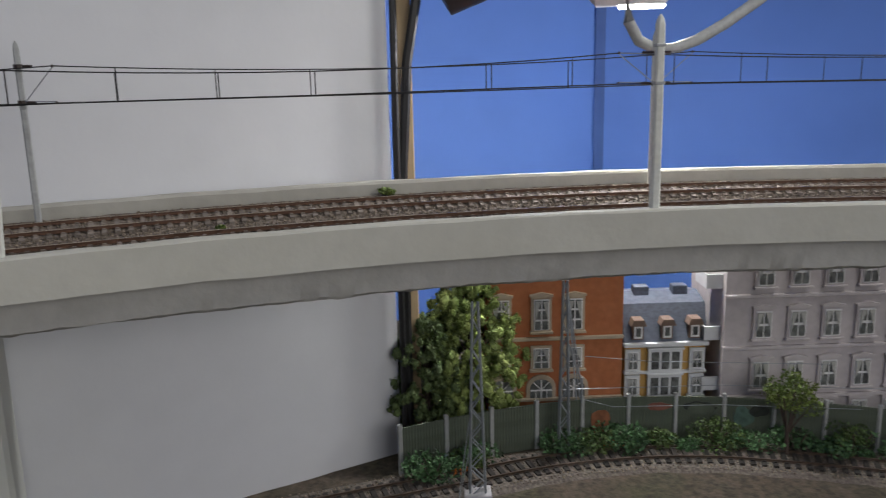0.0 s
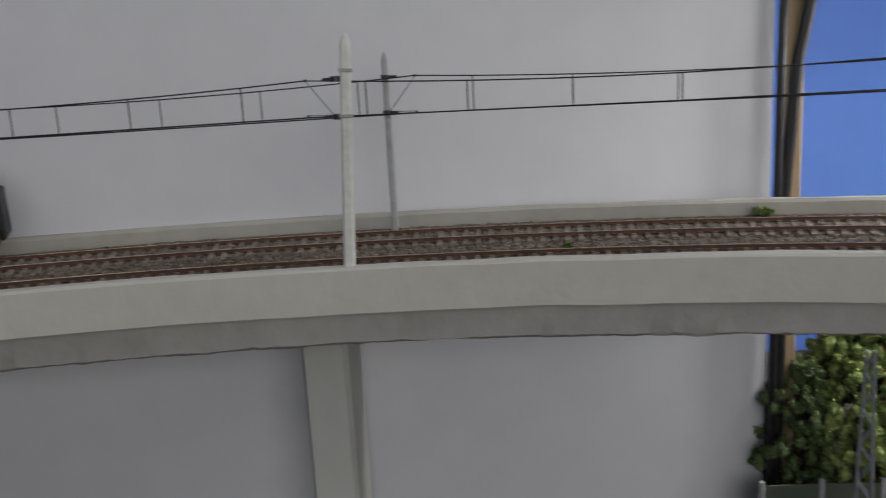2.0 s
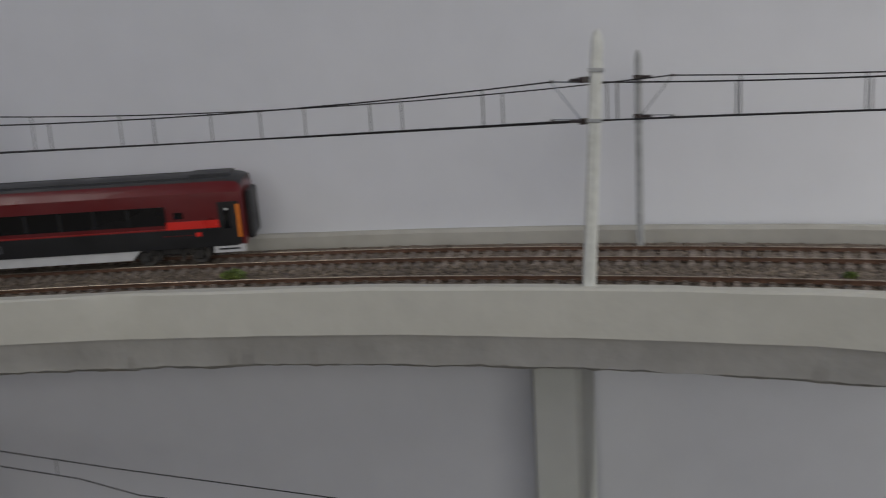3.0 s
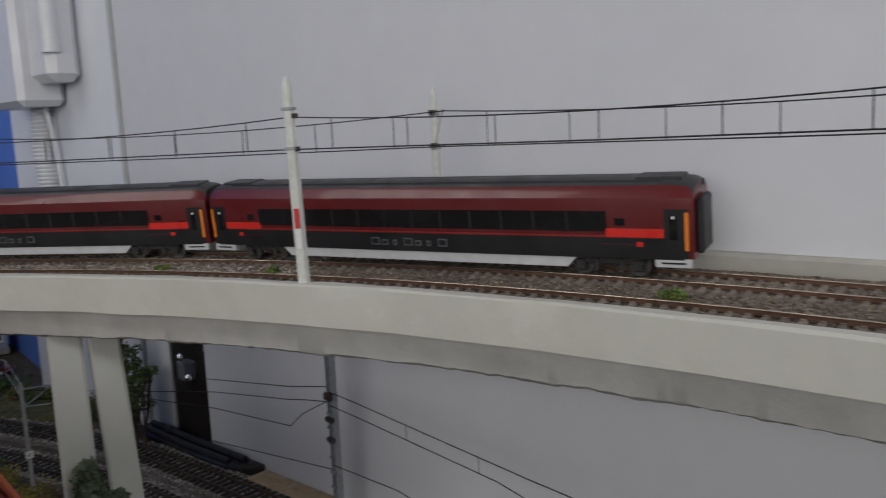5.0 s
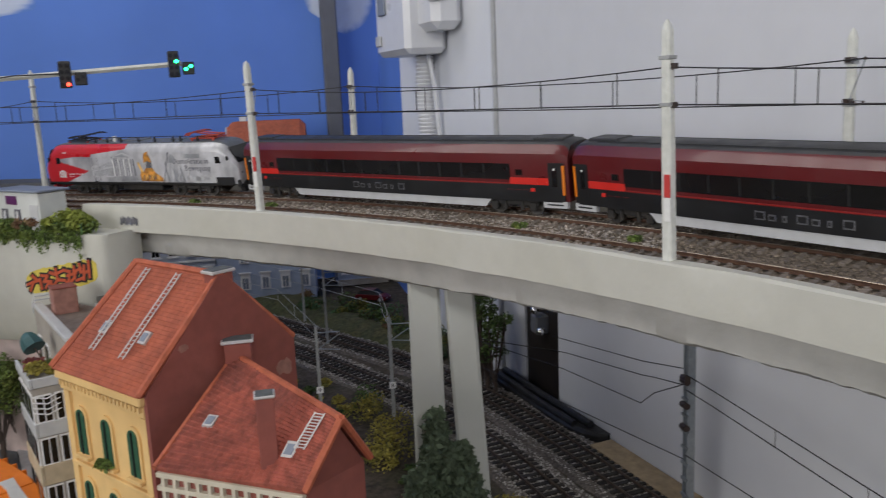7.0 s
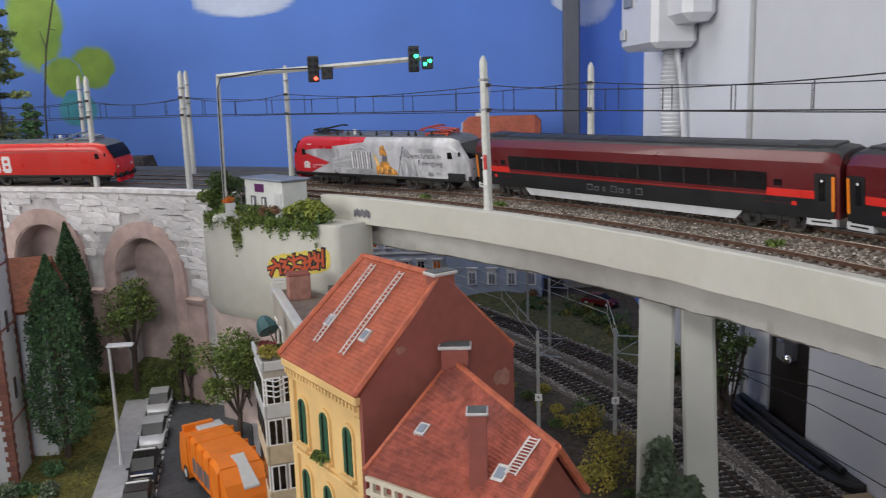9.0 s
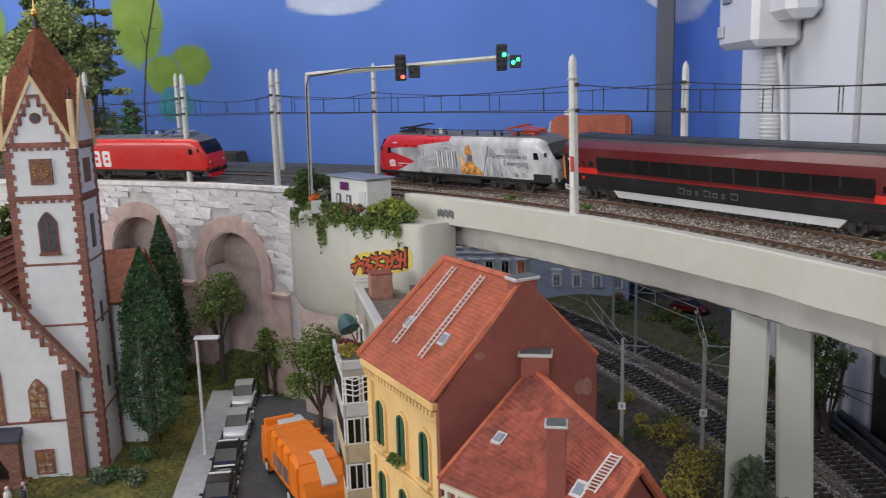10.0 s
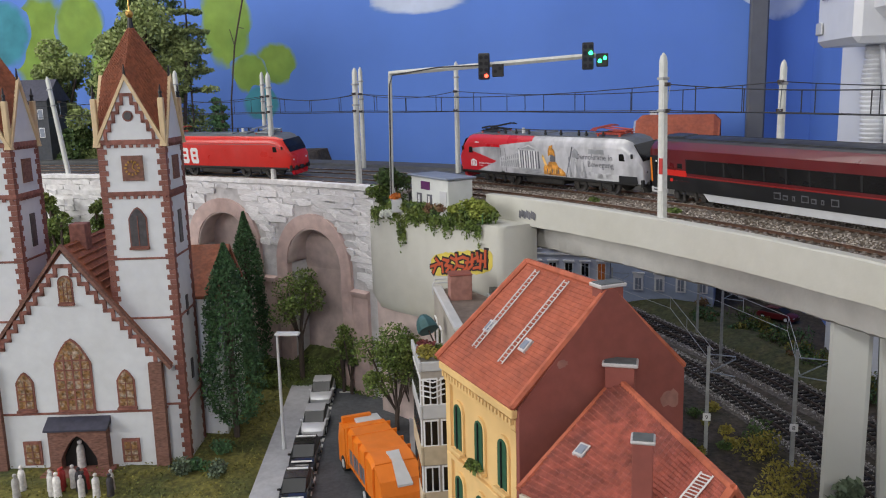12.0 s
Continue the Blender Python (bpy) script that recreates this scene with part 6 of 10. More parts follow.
# ---------------------------------------------------------------- town houses
OCHRE = material("ochre_plaster", (0.76, 0.51, 0.215), 0.8, grain=120, vary=0.06, stain=30, stain_color=(0.48, 0.31, 0.13), stain_amount=0.5, bump=0.2, bump_scale=300)
TILE = material("orange_red_roof_tile", (0.37, 0.095, 0.05), 0.75, grain=240, vary=0.2, stain=38, stain_color=(0.24, 0.06, 0.036), stain_amount=0.7)
TILE_OLD = material("weathered_red_roof_tile", (0.31, 0.078, 0.052), 0.8, grain=200, vary=0.35, stain=34, stain_color=(0.17, 0.052, 0.040), stain_amount=0.75)
TILE_EDGE = material("orange_ridge_tile", (0.42, 0.11, 0.055), 0.75, grain=200, vary=0.2)
CREAM = material("cream_plaster", (0.58, 0.53, 0.42), 0.8, grain=120, vary=0.06, stain=40, stain_amount=0.3)
FIRE_WALL = material("dark_red_fire_wall", (0.23, 0.066, 0.05), 0.85, grain=120, vary=0.1, stain=24, stain_color=(0.28, 0.095, 0.075), stain_amount=0.5)
BARE = material("bare_plaster_patch", (0.30, 0.145, 0.115), 0.9, grain=200, vary=0.2)
SHUTTER = material("green_shutter", (0.02, 0.085, 0.045), 0.6, grain=300, vary=0.2)
ZINC = material("zinc_ladder", (0.55, 0.53, 0.52), 0.5, 0.3, grain=300, vary=0.1)


def roof_slope(parent, a, b, c, d, mat, ribs, courses, name="roof", label="", proud=0.0005):
    """A tiled slope on four corners (eave a to b, ridge c above b, d above a): a slab whose top is pressed into rows of tiles."""
    a, b, c, d = (Vector(p) for p in (a, b, c, d))
    n = (b - a).cross(d - a).normalized()
    if n.z < 0:
        n = -n
    nu, nv = ribs * 3, courses * 2
    verts, faces = [], []
    for layer in (0, 1):
        for j in range(nv + 1):
            v = min(1.0, max(0.0, (j // 2 + (0.12 if j % 2 else 0.0)) / courses))
            for i in range(nu + 1):
                u = i / nu
                p = a.lerp(b, u).lerp(d.lerp(c, u), v)
                if layer:
                    rib = (0.0, 1.0, 0.55)[i % 3]
                    step = 0.55 if j % 2 else 0.0
                    worn = 0.35 * noise.noise((i // 3 * 3.7, (j + 1) // 2 * 5.1, ribs))
                    p = p + n * (proud * (rib * 0.9 + step + worn) + 0.0006 * noise.noise((u * 4, v * 4, ribs * 0.3)))
                else:
                    p = p - n * 0.0018
                verts.append(p)
    row, half = nu + 1, (nu + 1) * (nv + 1)
    for j in range(nv):
        for i in range(nu):
            k = j * row + i
            faces.append((half + k, half + k + 1, half + k + row + 1, half + k + row))
            faces.append((k, k + row, k + row + 1, k + 1))
    for j in range(nv):
        for i in (0, nu):
            k = j * row + i
            faces.append((k, k + row, half + k + row, half + k))
    for i in range(nu):
        for j in (0, nv):
            k = j * row + i
            faces.append((k, k + 1, half + k + 1, half + k))
    me = bpy.data.meshes.new(name)
    me.from_pydata([tuple(p) for p in verts], [], faces)
    bm = bmesh.new()
    bm.from_mesh(me)
    bpy.data.meshes.remove(me)
    return part(name, bm, mat, parent, label)


def ladder(parent, p, q, w, side, lift, rungs):
    """A roof ladder from p up to q; side is the way across."""
    p, q, side = Vector(p), Vector(q), Vector(side).normalized()
    bm = bmesh.new()
    for e in (-1, 1):
        tube(bm, [p + side * w / 2 * e + lift, q + side * w / 2 * e + lift], 0.00042, 4)
    for i in range(rungs):
        t = (i + 0.5) / rungs
        c = p.lerp(q, t) + lift
        tube(bm, [c - side * w / 2, c + side * w / 2], 0.0003, 4)
    part("roof_ladder", bm, ZINC, parent, "pale metal roof ladder")


def skylight(parent, p, up, side, lift, w=0.006, h=0.0075):
    p, up, side = Vector(p), Vector(up).normalized(), Vector(side).normalized()
    n = side.cross(up).normalized()
    if n.z < 0:
        n = -n
    bm = bmesh.new()
    loft(bm, [[p + side * w / 2 * s + up * h / 2 * t + n * z for s, t in ((-1, -1), (1, -1), (1, 1), (-1, 1))] for z in (-0.001, 0.0016)])
    sk = part("skylight", bm, ZINC, parent, "small roof window")
    bm = bmesh.new()
    loft(bm, [[p + side * w * 0.33 * s + up * h * 0.33 * t + n * z for s, t in ((-1, -1), (1, -1), (1, 1), (-1, 1))] for z in (0.0010, 0.0020)])
    part("pane", bm, HUT_ROOF, sk)


CAP_TOP = material("dark_flue_cover", (0.10, 0.11, 0.11), 0.8, grain=200, vary=0.2, stain=60, stain_amount=0.4)


def ochre_house():
    root = thing("town_house", "ochre town house with an orange tiled roof and green shutters", "house", pose(-0.4945, -0.0405, 0, 0, 0, 38.5))
    xl, xr, D, Db, ze, zr = -0.0475, 0.0415, 0.0525, 0.0455, 0.2365, 0.2865
    rl = -0.0385
    bm = bmesh.new()
    prism(bm, [(-D + 0.004, 0.08), (Db - 0.003, 0.08), (Db - 0.003, 0.240), (0, zr - 0.004), (-D + 0.004, ze - 0.001)], "x", xl + 0.004, xr - 0.003)
    part("wall", bm, OCHRE, root, "ochre plastered walls")
    bm = bmesh.new()
    prism(bm, [(-D + 0.002, 0.08), (Db, 0.08), (Db, 0.2405), (0.002, zr + 0.001), (-0.002, zr + 0.001), (-D + 0.002, ze - 0.0005)], "x", xr - 0.003, xr)
    fw = part("fire_wall", bm, FIRE_WALL, root, "dark red plain fire wall")
    rnd = random.Random(3)
    for y, z, s in ((0.037, 0.226, 0.0062), (-0.027, 0.2545, 0.0028)):
        bm = bmesh.new()
        prism(bm, [(y + s * math.cos(a) * (0.65 + 0.6 * rnd.random()), z + 0.8 * s * math.sin(a) * (0.65 + 0.6 * rnd.random())) for a in (2 * math.pi * k / 17 for k in range(17))], "x", xr - 0.0005, xr + 0.00015)
        part("bare_patch", bm, BARE, fw, "patch of bare plaster")
    front = roof_slope(root, (xl, -D - 0.001, ze - 0.001), (xr - 0.003, -D - 0.001, ze - 0.001), (xr - 0.003, 0, zr), (rl, 0, zr), TILE, 40, 30, label="orange-red tiled roof slope", proud=0.0006)
    roof_slope(root, (xr - 0.003, Db + 0.001, 0.2405), (xl, Db + 0.001, 0.2405), (rl, 0, zr), (xr - 0.003, 0, zr), TILE, 40, 22)
    bm = bmesh.new()
    for a, b in (((xr - 0.002, -D - 0.001, ze), (xr - 0.002, 0, zr + 0.001)), ((xr - 0.002, 0, zr + 0.001), (xr - 0.002, Db + 0.001, 0.2415)), ((rl, 0, zr + 0.0005), (xr - 0.002, 0, zr + 0.001)), ((xl, -D - 0.001, ze), (rl, 0, zr + 0.001))):
        tube(bm, [a, b], 0.0019, 6)
    part("ridge_tile", bm, TILE_EDGE, root, "bright orange ridge and verge tiles")
    up, side = Vector((0, D, zr - ze)), Vector((1, 0, 0))
    n = side.cross(up).normalized()
    def on(u, t):
        return Vector((u, -D * (1 - t), ze + (zr - ze) * t))
    for u in (-0.0205, 0.0090):
        ladder(front, on(u, 0.20), on(u, 0.95), 0.0042, side, n * 0.0022, 22)
        skylight(front, on(u - 0.0030 if u < 0 else u + 0.0062, 0.40), up, side, n)
    bm = bmesh.new()
    box(bm, xr - 0.0055, 0.002, zr - 0.015, 0.0085, 0.0125, 0.0165, 0.0004)
    ch = part("chimney", bm, FIRE_WALL, root, "dark red chimney")
    bm = bmesh.new()
    box(bm, xr - 0.0055, 0.002, zr + 0.0012, 0.0105, 0.0150, 0.0018, 0.0004)
    cap = part("chimney_cap", bm, ZINC, ch, "pale grey chimney cap")
    bm = bmesh.new()
    box(bm, xr - 0.0055, 0.002, zr + 0.0027, 0.0086, 0.0132, 0.0007)
    part("cap_top", bm, CAP_TOP, cap, "dark grey flue cover")
    # front: cornice, arched windows with shutters, string courses
    y = -D + 0.004
    bm = bmesh.new()
    box(bm, (xl + xr) / 2, y - 0.002, ze - 0.006, xr - xl - 0.004, 0.006, 0.0045, 0.0006)
    box(bm, (xl + xr) / 2, y - 0.001, ze - 0.0125, xr - xl - 0.006, 0.003, 0.0055)
    part("cornice", bm, OCHRE, root, "moulded ochre cornice")
    bm = bmesh.new()
    for i in range(22):
        box(bm, xl + 0.006 + (xr - xl - 0.011) * i / 21, y - 0.003, ze - 0.0095, 0.0018, 0.003, 0.0030)
    part("dentil_moulding", bm, OCHRE, root)["kind"] = "stuff"
    for floor in range(3):
        z0 = 0.1885 - 0.042 * floor
        for i in range(3):
            cx = -0.0290 + 0.0260 * i
            bm = bmesh.new()
            prism(bm, arch_outline(cx, 0.0125, z0 - 0.001, z0 + 0.0275, 1.0), "y", y - 0.0014, y + 0.001)
            w = part("window", bm, OCHRE, root, "arched ochre window surround")
            bm = bmesh.new()
            prism(bm, arch_outline(cx, 0.0090, z0, z0 + 0.0255, 1.0), "y", y - 0.0019, y + 0.001)
            part("shutter", bm, SHUTTER, w, "dark green closed shutter")
            bm = bmesh.new()
            box(bm, cx, y - 0.0022, z0, 0.0006, 0.001, 0.0245)
            part("shutter_gap", bm, BLACK, w)
            bm = bmesh.new()
            box(bm, cx, y - 0.0020, z0 - 0.0032, 0.0135, 0.0038, 0.0022, 0.0003)
            part("sill", bm, OCHRE, w)
        bm = bmesh.new()
        box(bm, (xl + xr) / 2, y - 0.0008, z0 - 0.0090, xr - xl - 0.008, 0.0030, 0.0026, 0.0004)
        part("string_course", bm, OCHRE, root)
    bm = bmesh.new()
    for x in (xl + 0.0065, xr - 0.0065):
        box(bm, x, y - 0.0005, 0.08, 0.0055, 0.0026, 0.143)
    part("corner_pilaster", bm, OCHRE, root)
    return root


ochre_house()
hm = pose(-0.4945, -0.0405, 0, 0, 0, 38.5)
p = hm @ Vector((-0.003, -0.0525, 0.187))
bush(p.x, p.y, p.z, 0.0055, LEAF, 411, "green pot plant on a window sill", 220)


def red_house():
    root = thing("town_house", "lower town house with a weathered red tiled roof and lattice front", "house")
    ze, zr = 0.2130, 0.2425
    eL, eR, bR = Vector((-0.3975, -0.0490, ze)), Vector((-0.3525, 0.0165, ze)), Vector((-0.3780, 0.0480, ze))
    rL, ap = Vector((-0.4640, -0.0115, zr)), Vector((-0.3560, 0.0340, zr))
    bL = Vector((-0.4660, 0.0080, ze))
    slope = roof_slope(root, eL, eR, ap, rL, TILE_OLD, 34, 24, label="weathered red tiled roof slope", proud=0.0009)
    roof_slope(root, bR, bL, rL, ap, TILE_OLD, 30, 16)
    bm = bmesh.new()
    for a, b in ((eL, rL), (rL, ap), (ap, eR), (ap, bR)):
        tube(bm, [a, b], 0.0017, 6)
    part("ridge_tile", bm, TILE_EDGE, root, "orange ridge and verge tiles")
    ins = lambda p, k=0.94: Vector((-0.40 + (p.x + 0.40) * k, -0.002 + (p.y + 0.002) * k, 0))
    foot = [ins(p) for p in (eL, eR, bR, bL)]
    bm = bmesh.new()
    rings = [[(p.x, p.y, z) for p in foot] for z in (0.08, ze - 0.001)]
    loft(bm, rings)
    g = [ins(eR), ins(bR), ins(ap)]
    lo = [bm.verts.new((p.x, p.y, z)) for p, z in zip(g, (ze - 0.002, ze - 0.002, zr - 0.003))]
    hi = [bm.verts.new((p.x - 0.01, p.y - 0.004, z)) for p, z in zip(g, (ze - 0.002, ze - 0.002, zr - 0.003))]
    bm.faces.new(lo)
    bm.faces.new(hi)
    for i in range(3):
        j = (i + 1) % 3
        bm.faces.new((lo[i], lo[j], hi[j], hi[i]))
    wall = part("wall", bm, FIRE_WALL, root, "dark red plastered gable wall")
    # cream lattice strip under the eave
    bm = bmesh.new()
    a, b = ins(eL, 0.975), ins(eR, 0.975)
    d = (b - a).normalized()
    mm = Matrix.Translation((a + b) / 2) @ Matrix.Rotation(math.atan2(d.y, d.x), 4, "Z")
    L = (b - a).length
    for z in (ze - 0.004, ze - 0.0105, ze - 0.024):
        box(bm, 0, 0, z, L, 0.003, 0.0022, 0, mm)
    for i in range(12):
        box(bm, -L / 2 + L * (i + 0.5) / 12, 0, ze - 0.024, 0.0018, 0.0025, 0.021, 0, mm)
    part("lattice_front", bm, CREAM, root, "cream lattice board under the eave")
    up, side = (rL - eL), (eR - eL)
    n = side.cross(up).normalized()
    n = n if n.z > 0 else -n
    def on(u, t):
        return eL.lerp(eR, u).lerp(rL.lerp(ap, u), t)
    skylight(slope, on(0.17, 0.42), up, side, n, 0.0055, 0.0075)
    skylight(slope, on(0.80, 0.43), on(0.9, 0.9) - on(0.9, 0.1), side, n, 0.0060, 0.0075)
    ladder(slope, on(0.86, 0.43), on(0.88, 0.90), 0.0048, side, n * 0.0024, 12)
    c = eL.lerp(eR, 0.69).lerp(rL.lerp(ap, 0.69), 0.28)
    bm = bmesh.new()
    box(bm, c.x, c.y, c.z - 0.006, 0.0078, 0.0078, 0.0350, 0.0003, None)
    ch = part("chimney", bm, FIRE_WALL, root, "tall dark red chimney")
    bm = bmesh.new()
    box(bm, c.x, c.y, c.z + 0.0290, 0.0092, 0.0092, 0.0013, 0.0004)
    cap = part("chimney_cap", bm, ZINC, ch, "pale grey chimney cap")
    bm = bmesh.new()
    box(bm, c.x, c.y, c.z + 0.0300, 0.0076, 0.0076, 0.0006)
    part("cap_top", bm, CAP_TOP, cap, "grey flue cover")
    c = rL.lerp(ap, 0.04)
    bm = bmesh.new()
    box(bm, c.x, c.y, c.z - 0.01, 0.0085, 0.014, 0.0185, 0.0004)
    ch = part("chimney", bm, FIRE_WALL, root, "dark red chimney")
    bm = bmesh.new()
    box(bm, c.x, c.y, c.z + 0.0085, 0.0110, 0.0170, 0.0018, 0.0004)
    cap = part("chimney_cap", bm, ZINC, ch, "pale grey chimney cap")
    bm = bmesh.new()
    box(bm, c.x, c.y, c.z + 0.0100, 0.0092, 0.0150, 0.0006)
    part("cap_top", bm, CAP_TOP, cap, "dark grey flue cover")


red_house()

# tall narrow house with balconies, behind the ochre house
GREY_PLASTER = material("grey_beige_plaster", (0.36, 0.33, 0.29), 0.85, grain=150, vary=0.1, stain=40, stain_amount=0.4)
FLAT_ROOF = material("brown_flat_roof", (0.17, 0.13, 0.11), 0.9, grain=180, vary=0.2, stain=40, stain_amount=0.4)


HOUSE = pose(-0.690, -0.166, 0, 0, 0, 21.8)
PARASOL_TEAL = material("teal_parasol_cloth", (0.035, 0.10, 0.105), 0.6, grain=200, vary=0.15, stain=70, stain_amount=0.3)
BAY_CREAM = material("cream_bay_panel", (0.50, 0.41, 0.28), 0.8, grain=160, vary=0.1, stain=60, stain_color=(0.36, 0.29, 0.20), stain_amount=0.5)


def balcony_house():
    root = thing("apartment_house", "grey-beige apartment house with a glazed bay and a flat brown roof", "house", HOUSE)
    top = 0.228
    plan = [(0, 0), (0.122, 0), (0.122, 0.046), (0.055, 0.046), (0, 0.024)]
    bm = bmesh.new()
    prism(bm, plan, "z", 0.08, top)
    part("wall", bm, GREY_PLASTER, root)
    bm = bmesh.new()
    prism(bm, [(0.002, 0.006), (0.120, 0.006), (0.120, 0.044), (0.056, 0.044), (0.002, 0.0225)], "z", top, top + 0.0008)
    part("flat_roof", bm, FLAT_ROOF, root, "flat brown roof")
    bm = bmesh.new()
    box(bm, 0.0605, 0.003, top, 0.123, 0.0068, 0.0032, 0.0006)
    part("roof_parapet", bm, LIGHT_GREY, root, "pale grey roof parapet")
    bm = bmesh.new()
    box(bm, 0.0354, 0.016, top, 0.0155, 0.0165, 0.0195, 0.0005)
    ch = part("roof_chimney", bm, BARE, root, "square brick-coloured chimney")
    bm = bmesh.new()
    box(bm, 0.0354, 0.016, top + 0.0195, 0.0165, 0.0175, 0.0010, 0.0003)
    part("chimney_cap", bm, FIRE_WALL, ch)
    # low black box added for the dark recess at the roof's back edge
    bm = bmesh.new()
    box(bm, 0.060, 0.0415, top, 0.050, 0.006, 0.008)
    shed = part("roof_light", bm, GLOSS_BLACK, root, "low black box for the dark recess along the flat roof")
    bm = bmesh.new()
    box(bm, 0.060, 0.0378, top, 0.052, 0.0014, 0.0028)
    part("sill", bm, LIGHT_GREY, shed)
    for z in (0.0055, 0.0085):
        bm = bmesh.new()
        tube(bm, [(0.001, 0.022, top + z), (0.001, 0.001, top + z), (0.001, -0.001, top + z - 0.005), (0.001, -0.001, top - 0.004)], 0.0006, 5)
        part("roof_rail", bm, LIGHT_GREY, root, "pale bent roof rail")
    # glazed bay: a core with panels between rows of windows
    u0, u1, v0 = 0.070, 0.121, -0.0235
    um, vm = (u0 + u1) / 2, v0 / 2
    bm = bmesh.new()
    box(bm, um, vm, 0.08, u1 - u0, -v0, 0.125)
    bay = part("bay", bm, GREY_PLASTER, root, "projecting bay with rows of windows")
    for k, (z, h, mat) in enumerate(((0.2020, 0.0065, LIGHT_GREY), (0.1690, 0.0095, LIGHT_GREY), (0.1360, 0.0135, BAY_CREAM), (0.1030, 0.0135, BAY_CREAM))):
        bm = bmesh.new()
        box(bm, um, v0 - 0.0006, z, u1 - u0 + 0.004, 0.0020, h, 0.0004)
        box(bm, u1 + 0.0006, vm, z, 0.0020, -v0 - 0.001, h, 0.0004)
        part("bay_panel", bm, mat, bay, "pale parapet panel" if k < 2 else "cream parapet panel")
        if k == 0:
            continue
        for a in range(3):
            bm = bmesh.new()
            x = u0 + (u1 - u0) * (a + 0.5) / 3
            box(bm, x, v0 - 0.0003, z + h, 0.0145, 0.0012, 0.0185)
            wi = part("window", bm, WHITE, bay)
            for e in (-1, 1):
                bm = bmesh.new()
                box(bm, x + e * 0.0034, v0 - 0.0008, z + h + 0.001, 0.0056, 0.0010, 0.0165)
                part("pane", bm, GLOSS_BLACK, wi)
        for a in range(2):
            bm = bmesh.new()
            y = v0 * (a + 0.5) / 2
            box(bm, u1 + 0.0003, y, z + h, 0.0012, 0.0102, 0.0185)
            wi = part("window", bm, WHITE, bay)
            for e in (-1, 1):
                bm = bmesh.new()
                box(bm, u1 + 0.0008, y + e * 0.0023, z + h + 0.001, 0.0010, 0.0036, 0.0165)
                part("pane", bm, GLOSS_BLACK, wi)
    for a in range(4):
        bm = bmesh.new()
        tube(bm, [(u1 + 0.001, v0 - 0.001, 0.186 + 0.0036 * a), (u1 + 0.003, vm - 0.004, 0.184 + 0.0036 * a), (u1 + 0.001, vm + 0.004, 0.186 + 0.0036 * a)], 0.0005, 5)
        part("railing_bar", bm, WHITE, bay)
    for z in (0.112, 0.152, 0.190):
        for x in (0.014, 0.044):
            bm = bmesh.new()
            box(bm, x, -0.0004, z, 0.012, 0.0014, 0.019)
            wi = part("window", bm, WHITE, root)
            bm = bmesh.new()
            box(bm, x, -0.0009, z + 0.001, 0.0100, 0.0012, 0.017)
            part("pane", bm, GLOSS_BLACK, wi)


balcony_house()
for i, (u, v, r, mat) in enumerate(((0.092, -0.0165, 0.0060, FLOWER_RED), (0.101, -0.0185, 0.0055, FLOWER_RED), (0.112, -0.0175, 0.0075, DRY), (0.103, -0.0080, 0.0050, LEAF), (0.116, -0.0080, 0.0060, DRY))):
    p = HOUSE @ Vector((u, v, 0.2085))
    bush(p.x, p.y, p.z, r, mat, 500 + i, "potted flowers on the roof terrace of the bay", 300)
p = HOUSE @ Vector((0.084, -0.0085, 0.205))
ps = thing("parasol", "half-folded teal garden parasol on the roof terrace", "parasol", pose(p.x, p.y, p.z + 0.001, 30, -28, 0))
bm = bmesh.new()
cyl(bm, (0, 0, -0.003), (0, 0, 0.026), 0.0006, n=6)
part("pole", bm, BARK, ps)
bm = bmesh.new()
rings = []
for k in range(7):
    a = math.pi / 2 * k / 6
    rings.append([bm.verts.new((0.0095 * math.cos(a) * (1 + 0.06 * (m % 2)) * math.cos(m * math.pi / 8), 0.0072 * math.cos(a) * (1 + 0.06 * (m % 2)) * math.sin(m * math.pi / 8), 0.0135 + 0.0125 * math.sin(a) + 0.0003)) for m in range(16)] if k < 6 else [bm.verts.new((0, 0, 0.0265))])
for k in range(5):
    for m in range(16):
        bm.faces.new((rings[k][m], rings[k][(m + 1) % 16], rings[k + 1][(m + 1) % 16], rings[k + 1][m]))
for m in range(16):
    bm.faces.new((rings[5][m], rings[5][(m + 1) % 16], rings[6][0]))
bm.faces.new(rings[0][::-1])
part("canopy", bm, PARASOL_TEAL, ps, "teal canopy")

# ---------------------------------------------------------------- vehicles in the street
SILVER = material("silver_car_paint", (0.60, 0.61, 0.63), 0.35, 0.2, grain=100, vary=0.04, coat=0.4)
CAR_GLASS = material("car_window", (0.012, 0.014, 0.016), 0.42, grain=60, vary=0.2)
BLACK_PAINT = material("black_car_paint", (0.012, 0.012, 0.014), 0.25, grain=100, vary=0.1, coat=0.4)
TRUCK_ORANGE = material("orange_truck_paint", (0.75, 0.19, 0.012), 0.45, grain=140, vary=0.06, stain=50, stain_color=(0.60, 0.14, 0.012), stain_amount=0.4)
TYRE = material("black_tyre", (0.015, 0.015, 0.015), 0.85, grain=300, vary=0.2)


